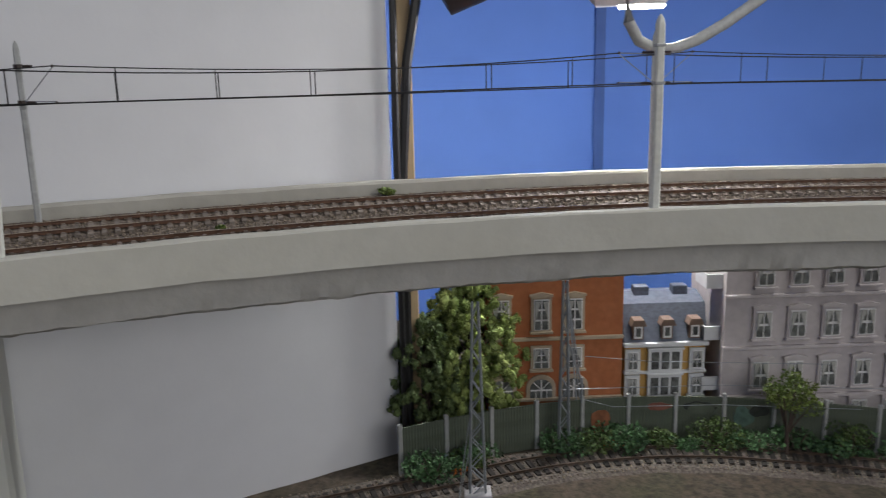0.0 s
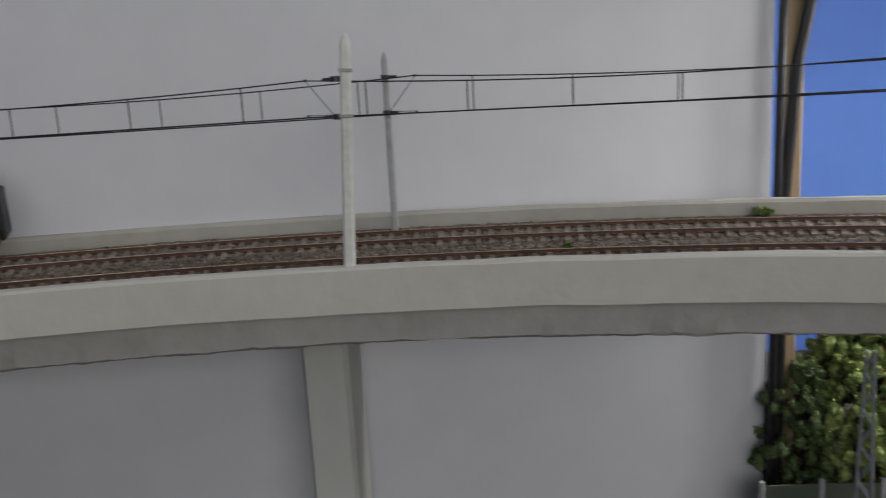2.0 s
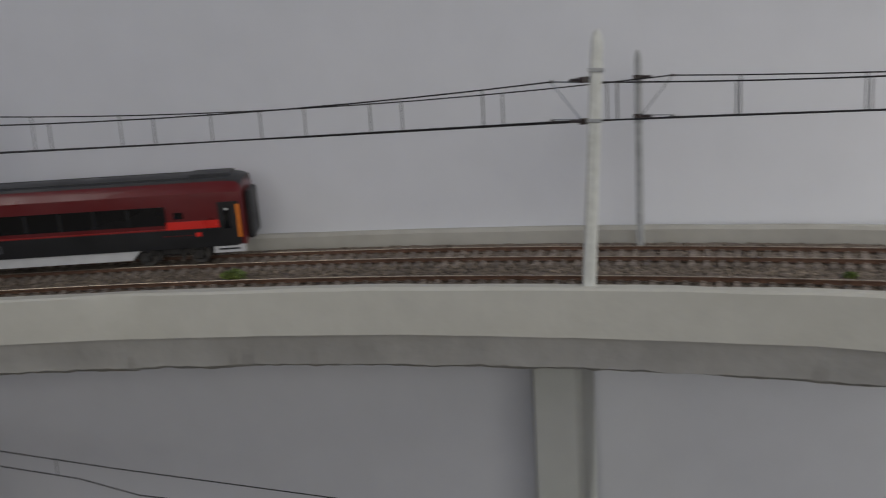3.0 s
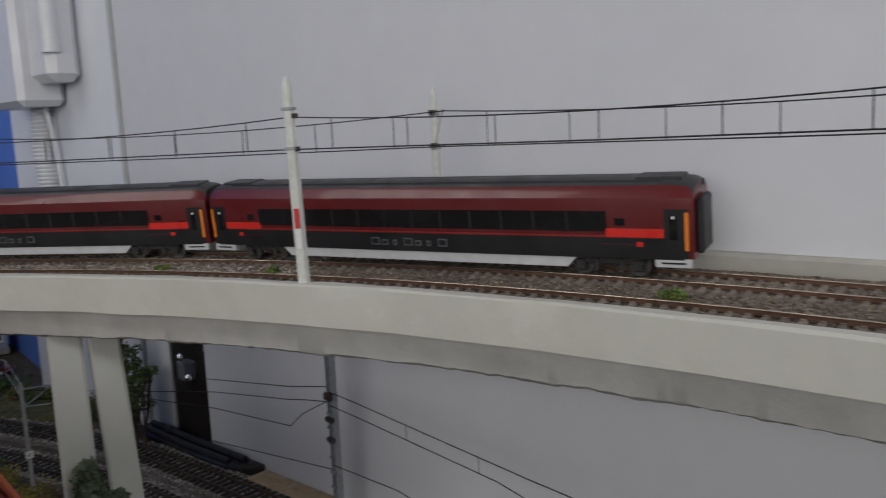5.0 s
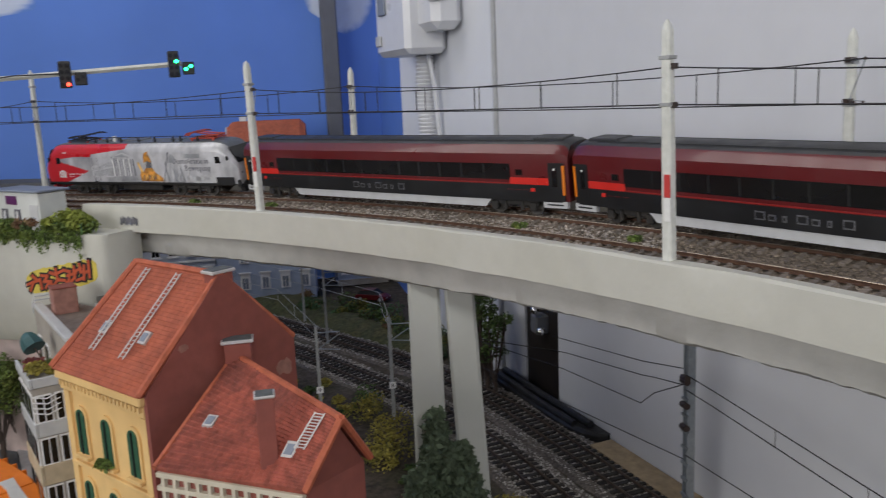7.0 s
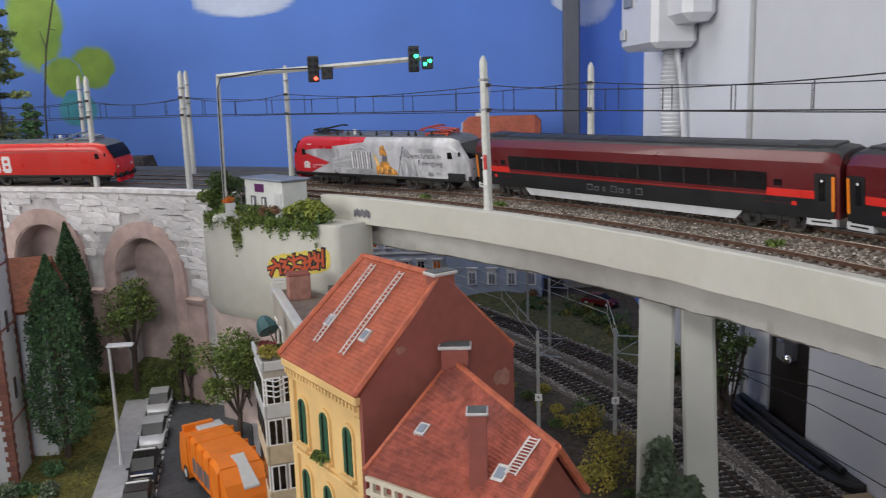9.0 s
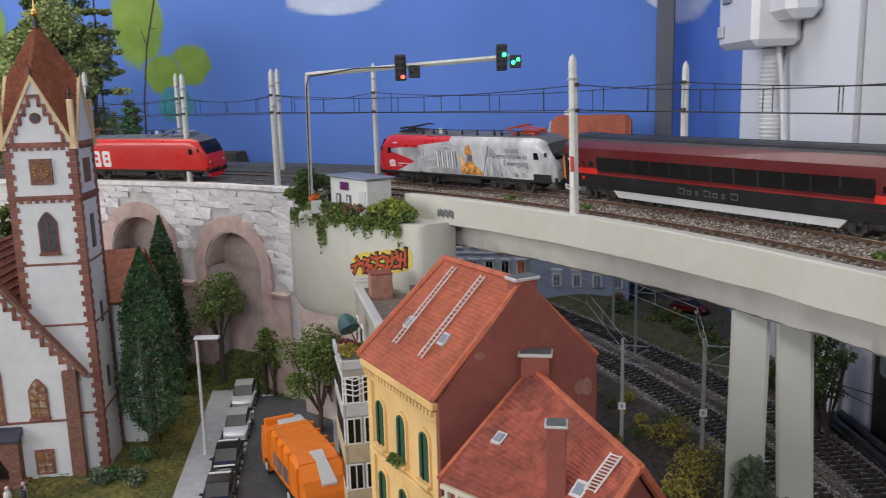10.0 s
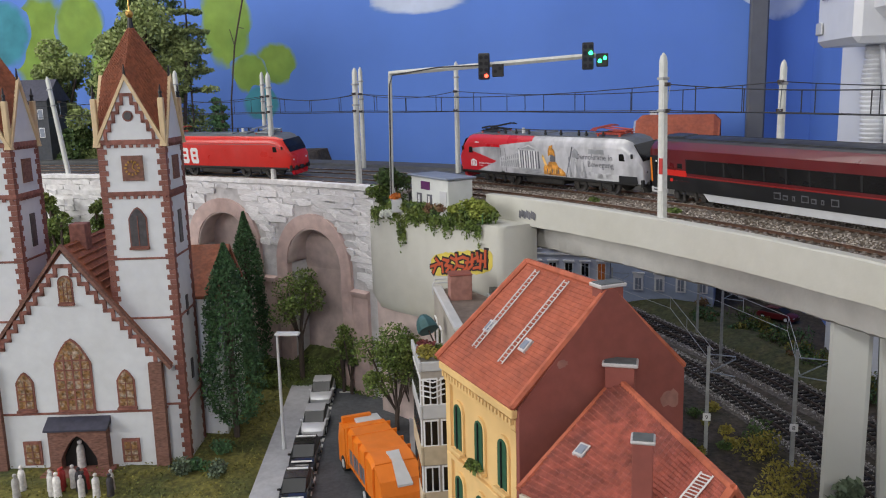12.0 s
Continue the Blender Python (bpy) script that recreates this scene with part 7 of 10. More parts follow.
def car(m, mat, label, stripes=False):
    root = thing("car", label, "car", m, "parked cars")
    L, W = 0.050, 0.0205
    rings = []
    for x, w, zs, zt in ((-L / 2, 0.82, 0.0068, 0.0072), (-L / 2 + 0.002, 0.95, 0.0088, 0.0092), (-0.016, 1, 0.0098, 0.0102), (0.010, 1, 0.0098, 0.0102), (L / 2 - 0.004, 0.94, 0.0086, 0.0090), (L / 2, 0.80, 0.0062, 0.0066)):
        h = W / 2 * w
        rings.append([(x, h * 0.94, 0.0025), (x, h, 0.005), (x, h * 0.98, zs), (x, h * 0.9, zt), (x, -h * 0.9, zt), (x, -h * 0.98, zs), (x, -h, 0.005), (x, -h * 0.94, 0.0025)])
    bm = bmesh.new()
    loft(bm, rings)
    body = part("body", bm, mat, root, soft=35)
    bm = bmesh.new()
    loft(bm, [[(x, h, z0), (x, h * 0.85, z1), (x, -h * 0.85, z1), (x, -h, z0)] for x, h, z0, z1 in ((-0.0215, 0.0090, 0.0095, 0.0100), (-0.0145, 0.0092, 0.0095, 0.0155), (0.004, 0.0092, 0.0098, 0.0162), (0.0130, 0.0090, 0.0098, 0.0103))])
    part("glasshouse", bm, CAR_GLASS, root, "dark car windows", 30)
    bm = bmesh.new()
    loft(bm, [[(x, 0.0080, z), (x, 0.0080, z + 0.0007), (x, -0.0080, z + 0.0007), (x, -0.0080, z)] for x, z in ((-0.0140, 0.0154), (-0.006, 0.0160), (0.0042, 0.0159))])
    part("car_roof", bm, mat, root)
    for x in (-0.0155, 0.0155):
        for s in (-1, 1):
            bm = bmesh.new()
            cyl(bm, (x, s * 0.0078, 0.0036), (x, s * 0.0102, 0.0036), 0.0036, n=16)
            wh = part("wheel", bm, TYRE, root)
            bm = bmesh.new()
            cyl(bm, (x, s * 0.0102, 0.0036), (x, s * 0.0104, 0.0036), 0.0022, n=12)
            part("rim", bm, SILVER, wh)
    for s in (-1, 1):
        bm = bmesh.new()
        box(bm, L / 2 - 0.0006, s * 0.0065, 0.0052, 0.0012, 0.0034, 0.0016)
        part("headlight", bm, WHITE, root)
        bm = bmesh.new()
        box(bm, -L / 2 + 0.0006, s * 0.0070, 0.0058, 0.0012, 0.0030, 0.0018)
        part("tail_light", bm, COACH_RED, root)
        bm = bmesh.new()
        box(bm, 0.0085, s * 0.0108, 0.0098, 0.0018, 0.0022, 0.0014, 0.0003)
        part("mirror", bm, mat, root)
    if stripes:
        for x in (-0.010, 0.0205):
            bm = bmesh.new()
            box(bm, x, 0, 0.0164 if x < 0 else 0.0098, 0.0018, 0.015, 0.0006)
            part("white_bar", bm, WHITE, root, "white bar on the car")
    return root


road_deg = math.degrees(math.atan2(RD.y, RD.x))
for s, t, mat, label, st in ((0.054, 0.0125, SILVER, "silver compact car parked at the kerb", False), (0.132, 0.0135, SILVER, "silver saloon car parked at the kerb", False), (0.205, 0.0125, BLACK_PAINT, "black car with white bars parked at the kerb", True), (0.266, 0.0130, BLACK_PAINT, "black car with white bars parked at the kerb", True)):
    p = street(s, t, 0.0856)
    car(pose(p.x, p.y, p.z, 0, 0, road_deg) @ Matrix.Diagonal((1.1, 1.08, 1.1, 1)), mat, label, st)


def refuse_truck(m):
    root = thing("refuse_truck", "orange refuse truck driving on the street", "truck", m)
    bm = bmesh.new()
    loft(bm, [[(x, y, z) for y, z in ((0.0135, 0.010), (0.0142, 0.020), (0.0140, zt - 0.003), (0.0120, zt), (-0.0120, zt), (-0.0140, zt - 0.003), (-0.0142, 0.020), (-0.0135, 0.010))] for x, zt in ((-0.0330, 0.0350), (-0.028, 0.0375), (-0.010, 0.0380), (0.010, 0.0375), (0.0300, 0.0375))])
    part("container", bm, TRUCK_ORANGE, root, "orange ribbed container", 30)
    bm = bmesh.new()
    for x in (-0.018, -0.004, 0.010, 0.024):
        box(bm, x, 0, 0.012, 0.0014, 0.0292, 0.0258)
    part("container_rib", bm, TRUCK_ORANGE, root)
    bm = bmesh.new()
    loft(bm, [[(x, 0.0135, z0), (x, 0.0135, z1), (x, -0.0135, z1), (x, -0.0135, z0)] for x, z0, z1 in ((0.0345, 0.0035, 0.0330), (0.0480, 0.0035, 0.0325), (0.0525, 0.0035, 0.0200), (0.0525, 0.0035, 0.012))])
    cab = part("cab", bm, TRUCK_ORANGE, root)
    bm = bmesh.new()
    loft(bm, [[(x, 0.0118, z), (x + 0.0006, 0.0118, z), (x + 0.0006, -0.0118, z), (x, -0.0118, z)] for x, z in ((0.0486, 0.0308), (0.0520, 0.0208))])
    part("windscreen", bm, GLOSS_BLACK, cab)
    bm = bmesh.new()
    loft(bm, [[(x, 0.0128, z0), (x, 0.0128, z1), (x, -0.0128, z1), (x, -0.0128, z0)] for x, z0, z1 in ((-0.0335, 0.008, 0.0345), (-0.0440, 0.008, 0.0280), (-0.0480, 0.010, 0.0200))])
    part("hopper", bm, TRUCK_ORANGE, root, "orange loading hopper")
    bm = bmesh.new()
    loft(bm, [[(x, -0.001 + w, z), (x, -0.001 + w, z + 0.0014), (x, -0.001 - w, z + 0.0014), (x, -0.001 - w, z)] for x, z, w in ((-0.0250, 0.0374, 0.0040), (-0.0330, 0.0358, 0.0030), (-0.0490, 0.0255, 0.0046))])
    part("hopper_top", bm, LIGHT_GREY, root, "grey hopper chute")
    bm = bmesh.new()
    box(bm, 0.0420, -0.0045, 0.0328, 0.0120, 0.0165, 0.0024, 0.0003)
    part("roof_plate", bm, LIGHT_GREY, root, "grey roof plate")
    bm = bmesh.new()
    box(bm, 0.0465, 0.0020, 0.0322, 0.0030, 0.0200, 0.0050, 0.0004)
    part("roof_flap", bm, TRUCK_ORANGE, root)
    bm = bmesh.new()
    box(bm, 0, 0, 0.0055, 0.092, 0.016, 0.005)
    part("chassis", bm, BLACK, root)
    for k in range(5):
        side_panel(root, "dark_mark", rect(0.0180 - 0.0075 * k, 0.0120 - 0.0075 * k, 0.0150, 0.0250), 0.0143, PRINT_DARK)
        side_panel(root, "dark_mark", rect(0.0180 - 0.0075 * k, 0.0120 - 0.0075 * k, 0.0150, 0.0250), -0.0143, PRINT_DARK)
    for x in (-0.026, -0.012, 0.040):
        for s in (-1, 1):
            bm = bmesh.new()
            cyl(bm, (x, s * 0.0095, 0.0055), (x, s * 0.0138, 0.0055), 0.0055, n=18)
            wh = part("wheel", bm, TYRE, root)
            bm = bmesh.new()
            cyl(bm, (x, s * 0.0138, 0.0055), (x, s * 0.0141, 0.0055), 0.0030, n=12)
            part("rim", bm, LIGHT_GREY, wh)


p = street(0.262, 0.0760, 0.0856)
refuse_truck(pose(p.x, p.y, p.z, 0, 0, road_deg + 199) @ Matrix.Diagonal((1.15, 1.22, 1.15, 1)))

# ---------------------------------------------------------------- painted sky details
CLOUD = material("cloud_white_paint", (0.55, 0.62, 0.78), 0.8, grain=30, vary=0.1)
LIME = material("painted_lime_tree", (0.21, 0.33, 0.055), 0.8, grain=30, vary=0.15, stain=18, stain_color=(0.13, 0.25, 0.05), stain_amount=0.6)
TEAL = material("painted_teal_tree", (0.05, 0.25, 0.32), 0.8, grain=30, vary=0.2)


def sprayed(mat, rim=(0.11, 0.23, 0.62)):
    """Let a painted shape fade into the blue at its rim, as sprayed paint does."""
    n, link = mat.node_tree.nodes, mat.node_tree.links.new
    p = n["Principled BSDF"]
    was = p.inputs["Base Color"].links[0].from_socket
    tc, sep = n.new("ShaderNodeTexCoord"), n.new("ShaderNodeVectorMath")
    sep.operation = "SUBTRACT"
    sep.inputs[1].default_value = (0.5, 0.5, 0.5)
    link(tc.outputs["Generated"], sep.inputs[0])
    flat = n.new("ShaderNodeVectorMath")
    flat.operation = "MULTIPLY"
    flat.inputs[1].default_value = (0, 1, 1)
    link(sep.outputs[0], flat.inputs[0])
    far = n.new("ShaderNodeVectorMath")
    far.operation = "LENGTH"
    link(flat.outputs[0], far.inputs[0])
    nz = n.new("ShaderNodeTexNoise")
    nz.inputs["Scale"].default_value, nz.inputs["Detail"].default_value = 7, 5
    link(tc.outputs["Generated"], nz.inputs["Vector"])
    add = n.new("ShaderNodeMath")
    add.operation = "MULTIPLY_ADD"
    add.inputs[1].default_value = 0.14
    link(nz.outputs["Fac"], add.inputs[0])
    link(far.outputs["Value"], add.inputs[2])
    r = n.new("ShaderNodeMapRange")
    r.interpolation_type = "SMOOTHSTEP"
    r.inputs[1].default_value, r.inputs[2].default_value = 0.46, 0.60
    link(add.outputs[0], r.inputs[0])
    x = n.new("ShaderNodeMix")
    x.data_type = "RGBA"
    link(r.outputs[0], x.inputs[0])
    link(was, x.inputs[6])
    x.inputs[7].default_value = (*rim, 1)
    link(x.outputs[2], p.inputs["Base Color"])


for m_ in (CLOUD, LIME, TEAL):
    sprayed(m_)


def painted(name, outline, mat, label, category, x=-1.35985):
    bm = bmesh.new()
    prism(bm, outline, "x", x - 0.001, x)
    return tagged(solid(name, bm, mat, label, category), kind="structure")


def blob(cy, cz, ry, rz, seed, n=60, rough=0.16):
    """A soft, lobed outline."""
    out = []
    for k in range(n):
        a = 2 * math.pi * k / n
        q = 1 + rough * (noise.noise((math.cos(a) * 1.6, math.sin(a) * 1.6, seed * 7.3)) * 1.5 + 0.3 * noise.noise((math.cos(a) * 5, math.sin(a) * 5, seed * 3.1)))
        out.append((cy + ry * math.cos(a) * q, cz + rz * math.sin(a) * q))
    return out


painted("painted_cloud", blob(-0.365, 0.534, 0.085, 0.030, 1), CLOUD, "soft white painted cloud on the backdrop", "painted cloud")
painted("painted_cloud", blob(0.16, 0.530, 0.05, 0.05, 2), CLOUD, "soft white painted cloud on the backdrop", "painted cloud")
for i, (y, z, ry, rz, m) in enumerate(((-0.698, 0.507, 0.044, 0.062, LIME), (-0.614, 0.439, 0.029, 0.031, LIME), (-0.662, 0.424, 0.030, 0.030, LIME), (-1.062, 0.485, 0.060, 0.074, LIME), (-0.985, 0.516, 0.044, 0.052, LIME), (-1.15, 0.508, 0.056, 0.058, TEAL), (-0.645, 0.372, 0.026, 0.026, TEAL), (-0.90, 0.42, 0.06, 0.08, LIME), (-1.30, 0.46, 0.09, 0.09, LIME))):
    painted("painted_tree", blob(y, z, ry * 1.2, rz * 1.18, 40 + i), m, "flat painted green tree on the backdrop", "painted tree", -1.35985 + 0.00004 * i)

# ---------------------------------------------------------------- wooded bank behind the stone viaduct


def conifer(x, y, z, h, w, seed, mat=LEAF_DARK, label="dark green conifer on the wooded bank"):
    rnd = np.random.RandomState(seed)
    root = thing("tree", label, "tree", pose(x, y, z))
    bm = bmesh.new()
    tube(bm, [(0, 0, -0.004), (0, 0, h * 0.6), (0, 0, h)], h * 0.014, 6)
    part("trunk", bm, BARK, root)
    pts = []
    for k in range(15):
        f = k / 14
        zz, ww = h * (0.12 + 0.86 * f), w * (1 - f) + 0.002
        for j in range(9):
            a = 2 * math.pi * j / 9 + rnd.uniform(-0.3, 0.3)
            q = rnd.uniform(0, 1, 44) ** 0.7
            pts.append(np.stack([np.cos(a) * ww * q + rnd.normal(size=44) * 0.0022, np.sin(a) * ww * q + rnd.normal(size=44) * 0.0022, zz - ww * q * 0.45 + rnd.normal(size=44) * 0.0014], 1))
    foliage("crown", np.concatenate(pts), 0.0026, mat, root, seed)


# leaf colour raised to offset the dark self-shading of the bank crowns
LEAF_BANK = material("brightened_bank_leaf", (0.30, 0.36, 0.13), 0.8, grain=260, vary=0.4, stain=40, stain_color=(0.09, 0.13, 0.05), stain_amount=0.7)
rnd = random.Random(17)
BANK = ((184.4, 0.17, 0.485, 0.050, 1), (182.6, 0.19, 0.46, 0.045, 1), (178.6, 0.17, 0.66, 0.095, 1), (180.2, 0.21, 0.60, 0.07, 1), (176.9, 0.20, 0.56, 0.06, 1), (176.0, 0.17, 0.44, 0.030, 0), (175.2, 0.165, 0.458, 0.028, 0), (173.9, 0.20, 0.44, 0.036, 0),
        (172.7, 0.18, 0.475, 0.030, 0), (173.2, 0.165, 0.40, 0.034, 0), (171.6, 0.17, 0.40, 0.030, 0), (170.6, 0.19, 0.385, 0.034, 0), (169.4, 0.175, 0.36, 0.026, 0), (168.2, 0.17, 0.372, 0.018, 0), (187.0, 0.22, 0.50, 0.05, 1), (189.0, 0.20, 0.47, 0.05, 1))
for i, (th, r, top, w, kind) in enumerate(BANK):
    h = top - 0.29
    p = arc(th, r, 0)
    p.z = ground_z(p.x, p.y) - 0.004
    if kind:
        broad_tree(p.x, p.y, p.z, h, w, LEAF_DARK if th < 176 else LEAF_BANK if i % 3 else LEAF_MID, 700 + i, "broad green tree on the wooded bank", 13000 if w > 0.06 else 8500, 0.2, 0.0028)
    else:
        conifer(p.x, p.y, p.z, h, w, 700 + i)


def tiered_tree(th, r, top, w, seed):
    """A slender trunk with open, flat tiers of pale foliage."""
    p = arc(th, r, 0)
    p.z = ground_z(p.x, p.y) - 0.004
    h = top - p.z
    rs = np.random.RandomState(seed)
    root = thing("tree", "slender pale green tree with open flat tiers of foliage", "tree", pose(p.x, p.y, p.z))
    bm = bmesh.new()
    tube(bm, [(0, 0, -0.004), (0.001, 0, h * 0.5), (0, 0.001, h)], 0.0013, 6)
    pts = []
    for k in range(8):
        zz = h * (0.42 + 0.075 * k)
        for j in range(5):
            a = 2 * math.pi * (j + 0.35 * k) / 5 + rs.uniform(-0.3, 0.3)
            q = w * (1.1 - 0.09 * k) * rs.uniform(0.7, 1.1)
            tip = (math.cos(a) * q, math.sin(a) * q, zz + 0.002)
            tube(bm, [(0, 0, zz), tip], 0.0007, 4)
            pts.append(clump(rs, (tip[0] * 0.75, tip[1] * 0.75, zz + 0.002), q * 0.42, 130, 0.35))
    part("trunk", bm, BARK, root, "thin dark trunk with bare branches")
    foliage("crown", np.concatenate(pts), 0.0024, LEAF_BANK, root, seed)


tiered_tree(175.9, 0.205, 0.60, 0.034, 760)
p = arc(173.8, 0.23, 0)
p.z = ground_z(p.x, p.y)
bm = bmesh.new()
tube(bm, [(0, 0, -0.004)] + [arc(a, 0.23, z) - p for a, z in ((173.65, 0.38), (173.1, 0.455), (172.2, 0.52))], 0.0012, 7)
tube(bm, [arc(172.75, 0.23, 0.48) - p, arc(172.3, 0.23, 0.478) - p], 0.0006, 5)
tube(bm, [arc(173.1, 0.23, 0.455) - p, arc(173.4, 0.23, 0.478) - p], 0.0006, 5)
solid("bare_trunk", bm, BARK, "bare leaning brown tree trunk on the wooded bank", "tree", m=pose(p.x, p.y, p.z), soft=40)
for i in range(26):
    th, r = rnd.uniform(169.5, 188), rnd.uniform(0.165, 0.24)
    p = arc(th, r, 0)
    bush(p.x, p.y, ground_z(p.x, p.y) - 0.003, rnd.uniform(0.014, 0.026), (LEAF, LEAF_MID, LEAF_DARK)[i % 3], 800 + i, "green bush on the wooded bank", 500, 0.0024)
p = arc(150.4, 0.135, 0.303)
bush(p.x, p.y, p.z, 0.014, LEAF_DARK, 880, "dark green bush beside the far track", 600)
for th, r in ((144.3, 0.119), (147.9, 0.121)):
    p = arc(th, r, 0.302)
    bush(p.x, p.y, p.z, 0.005, LEAF, 885 + int(th), "flat green grass patch beside the track", 300, 0.0012, 0.4)
# green growth between the towers and below the viaduct at the far left
for i, (th, r, z, s) in enumerate(((172.5, -0.03, 0.24, 0.03), (175, -0.045, 0.22, 0.032), (177.5, -0.04, 0.235, 0.03), (180, -0.05, 0.22, 0.03), (174, -0.03, 0.275, 0.02), (178.5, -0.03, 0.28, 0.018))):
    p = arc(th, r, 0)
    broad_tree(p.x, p.y, 0.083, z - 0.083 + s, s, LEAF, 900 + i, "leafy light green tree behind the church", 2600, 0.4, 0.0022)
DARK_TIMBER = material("dark_timber_frame", (0.05, 0.055, 0.065), 0.7, grain=200, vary=0.2)
bm = bmesh.new()
dh = thing("timber_house", "dark grey timber house on the bank", "house", arc_pose(186.8, 0.165, 0.335) @ Matrix.Diagonal((0.8, 0.8, 0.85, 1)))
box(bm, 0, 0, -0.06, 0.075, 0.06, 0.125)
part("wall", bm, DARK_TIMBER, dh)
bm = bmesh.new()
prism(bm, [(-0.036, 0.06), (0.036, 0.06), (0.0, 0.095)], "x", -0.042, 0.042)
part("roof", bm, SLATE, dh, "dark slate roof")
for x in (-0.024, -0.004, 0.016):
    for z in (0.0, 0.03):
        bm = bmesh.new()
        box(bm, x, 0.0302, z, 0.010, 0.0014, 0.016)
        w = part("window", bm, WHITE, dh)
        bm = bmesh.new()
        box(bm, x, 0.0307, z + 0.001, 0.008, 0.0014, 0.014)
        part("pane", bm, HUT_ROOF, w)

# dark plate of a further line beyond the far track
bm = bmesh.new()
arc_solid(bm, [(0.1125, 0.285), (0.1125, 0.3005), (0.116, 0.3035), (0.160, 0.3035), (0.163, 0.300), (0.163, 0.285)], 143.2, 188, 0.7)
part("roadbed", bm, ROADBED, stone_viaduct, "dark grey track bed plate")

# ---------------------------------------------------------------- small house far behind the line
HOUSE_WHITE = material("bluish_white_plaster", (0.50, 0.53, 0.62), 0.8, grain=120, vary=0.06, stain=40, stain_amount=0.2)
PALE_BLUE = material("pale_blue_plaster", (0.33, 0.39, 0.52), 0.8, grain=120, vary=0.06)
vh = thing("village_house", "pale blue village house with an orange-red half-hipped roof", "house", pose(-1.268, 0.027, 0.0, 0, 0, 84) @ Matrix.Diagonal((1.03, 1.0, 1.0, 1)))
bm = bmesh.new()
box(bm, 0, 0, 0.08, 0.112, 0.07, 0.219)
prism(bm, [(-0.035, 0.299), (0.035, 0.299), (0.012, 0.338), (-0.012, 0.338)], "x", -0.0545, -0.052)
part("wall", bm, PALE_BLUE, vh)
bm = bmesh.new()
rings = []
for k in range(15):
    x = -0.052 + 0.108 * k / 14
    cut = 0.0 if 0 < k < 14 else 0.008
    sway = 0.0006 * noise.noise((k * 1.7, 0, 0))
    rings.append([(x, -0.041, 0.294 + sway), (x, -0.012, 0.3455 - cut + sway), (x, 0.012, 0.3455 - cut + sway), (x, 0.041, 0.294 + sway)])
loft(bm, rings)
part("roof", bm, TILE, vh, "weathered orange-red tiled roof")
bm = bmesh.new()
box(bm, -0.030, 0.0, 0.338, 0.010, 0.010, 0.014, 0.0008)
part("chimney", bm, PLASTER, vh)
bm = bmesh.new()
box(bm, -0.068, -0.004, 0.08, 0.024, 0.055, 0.222)
prism(bm, [(-0.0315, 0.302), (0.0235, 0.302), (-0.004, 0.326)], "x", -0.080, -0.056)
part("annex", bm, PALE_BLUE, vh, "narrow pale blue annex with a steep gable")
for z in (0.103, 0.142, 0.181, 0.220, 0.266):
    for x in (-0.042, -0.014, 0.014, 0.042):
        bm = bmesh.new()
        box(bm, x, -0.0355, z, 0.0135, 0.0016, 0.024)
        box(bm, x, -0.0362, z + 0.024, 0.0165, 0.003, 0.002)
        w = part("window", bm, WHITE, vh)
        bm = bmesh.new()
        for e in (-1, 1):
            box(bm, x + 0.0022 * e, -0.0358, z + 0.002, 0.0036, 0.0022, 0.0155)
        part("pane", bm, HUT_ROOF, w)
bm = bmesh.new()
dormer = [(0.0 + 0.020 * math.cos(math.pi * k / 8), 0.300 + 0.013 * math.sin(math.pi * k / 8)) for k in range(9)]
prism(bm, [(0.020, 0.285)] + dormer + [(-0.020, 0.285)], "y", -0.0425, -0.012)
part("dormer", bm, PALE_BLUE, vh, "wide rounded pale blue gable")
# row of houses seen under the viaduct
for k, (x, y, w, h, mat) in enumerate(((-1.315, -0.122, 0.120, 0.12, HOUSE_WHITE), (-1.315, 0.158, 0.078, 0.10, PALE_BLUE), (-1.318, -0.25, 0.12, 0.12, HOUSE_WHITE))):
    hs = thing("row_house", "low pale row house with white window frames beside the lower tracks", "house", pose(x, y, 0.006, 0, 0, 90), "row houses")
    bm = bmesh.new()
    box(bm, 0, 0, 0.08, w, 0.06, h)
    part("wall", bm, mat, hs)
    bm = bmesh.new()
    box(bm, 0, -0.031, 0.079, w + 0.001, 0.003, 0.009)
    part("plinth", bm, GREY_PLASTER, hs)
    bm = bmesh.new()
    box(bm, 0, -0.031, 0.136, w + 0.001, 0.0025, 0.0025)
    part("string_course", bm, WHITE, hs)
    bm = bmesh.new()
    prism(bm, [(-0.034, 0.08 + h), (0.034, 0.08 + h), (0.0, 0.10 + h)], "x", -w / 2 - 0.003, w / 2 + 0.003)
    part("roof", bm, SLATE, hs)
    n = round(w / 0.025)
    for i in range(n):
        for z in (0.098, 0.146):
            cx = -w / 2 + w * (i + 0.5) / n
            bm = bmesh.new()
            box(bm, cx, -0.0305, z, 0.0135, 0.002, 0.028)
            box(bm, cx, -0.0312, z + 0.028, 0.0165, 0.0036, 0.0022)
            box(bm, cx, -0.0312, z - 0.0015, 0.0160, 0.0036, 0.0018)
            wi = part("window", bm, WHITE, hs)
            bm = bmesh.new()
            for e in (-1, 1):
                box(bm, cx + e * 0.0027, -0.0313, z + 0.002, 0.0046, 0.0012, 0.0235)
            # every fourth pane is plain orange: a lit window put into its colour
            part("pane", bm, GLOSS_BLACK if (i + k) % 4 else BLOSSOM_LIT_PANE, wi)
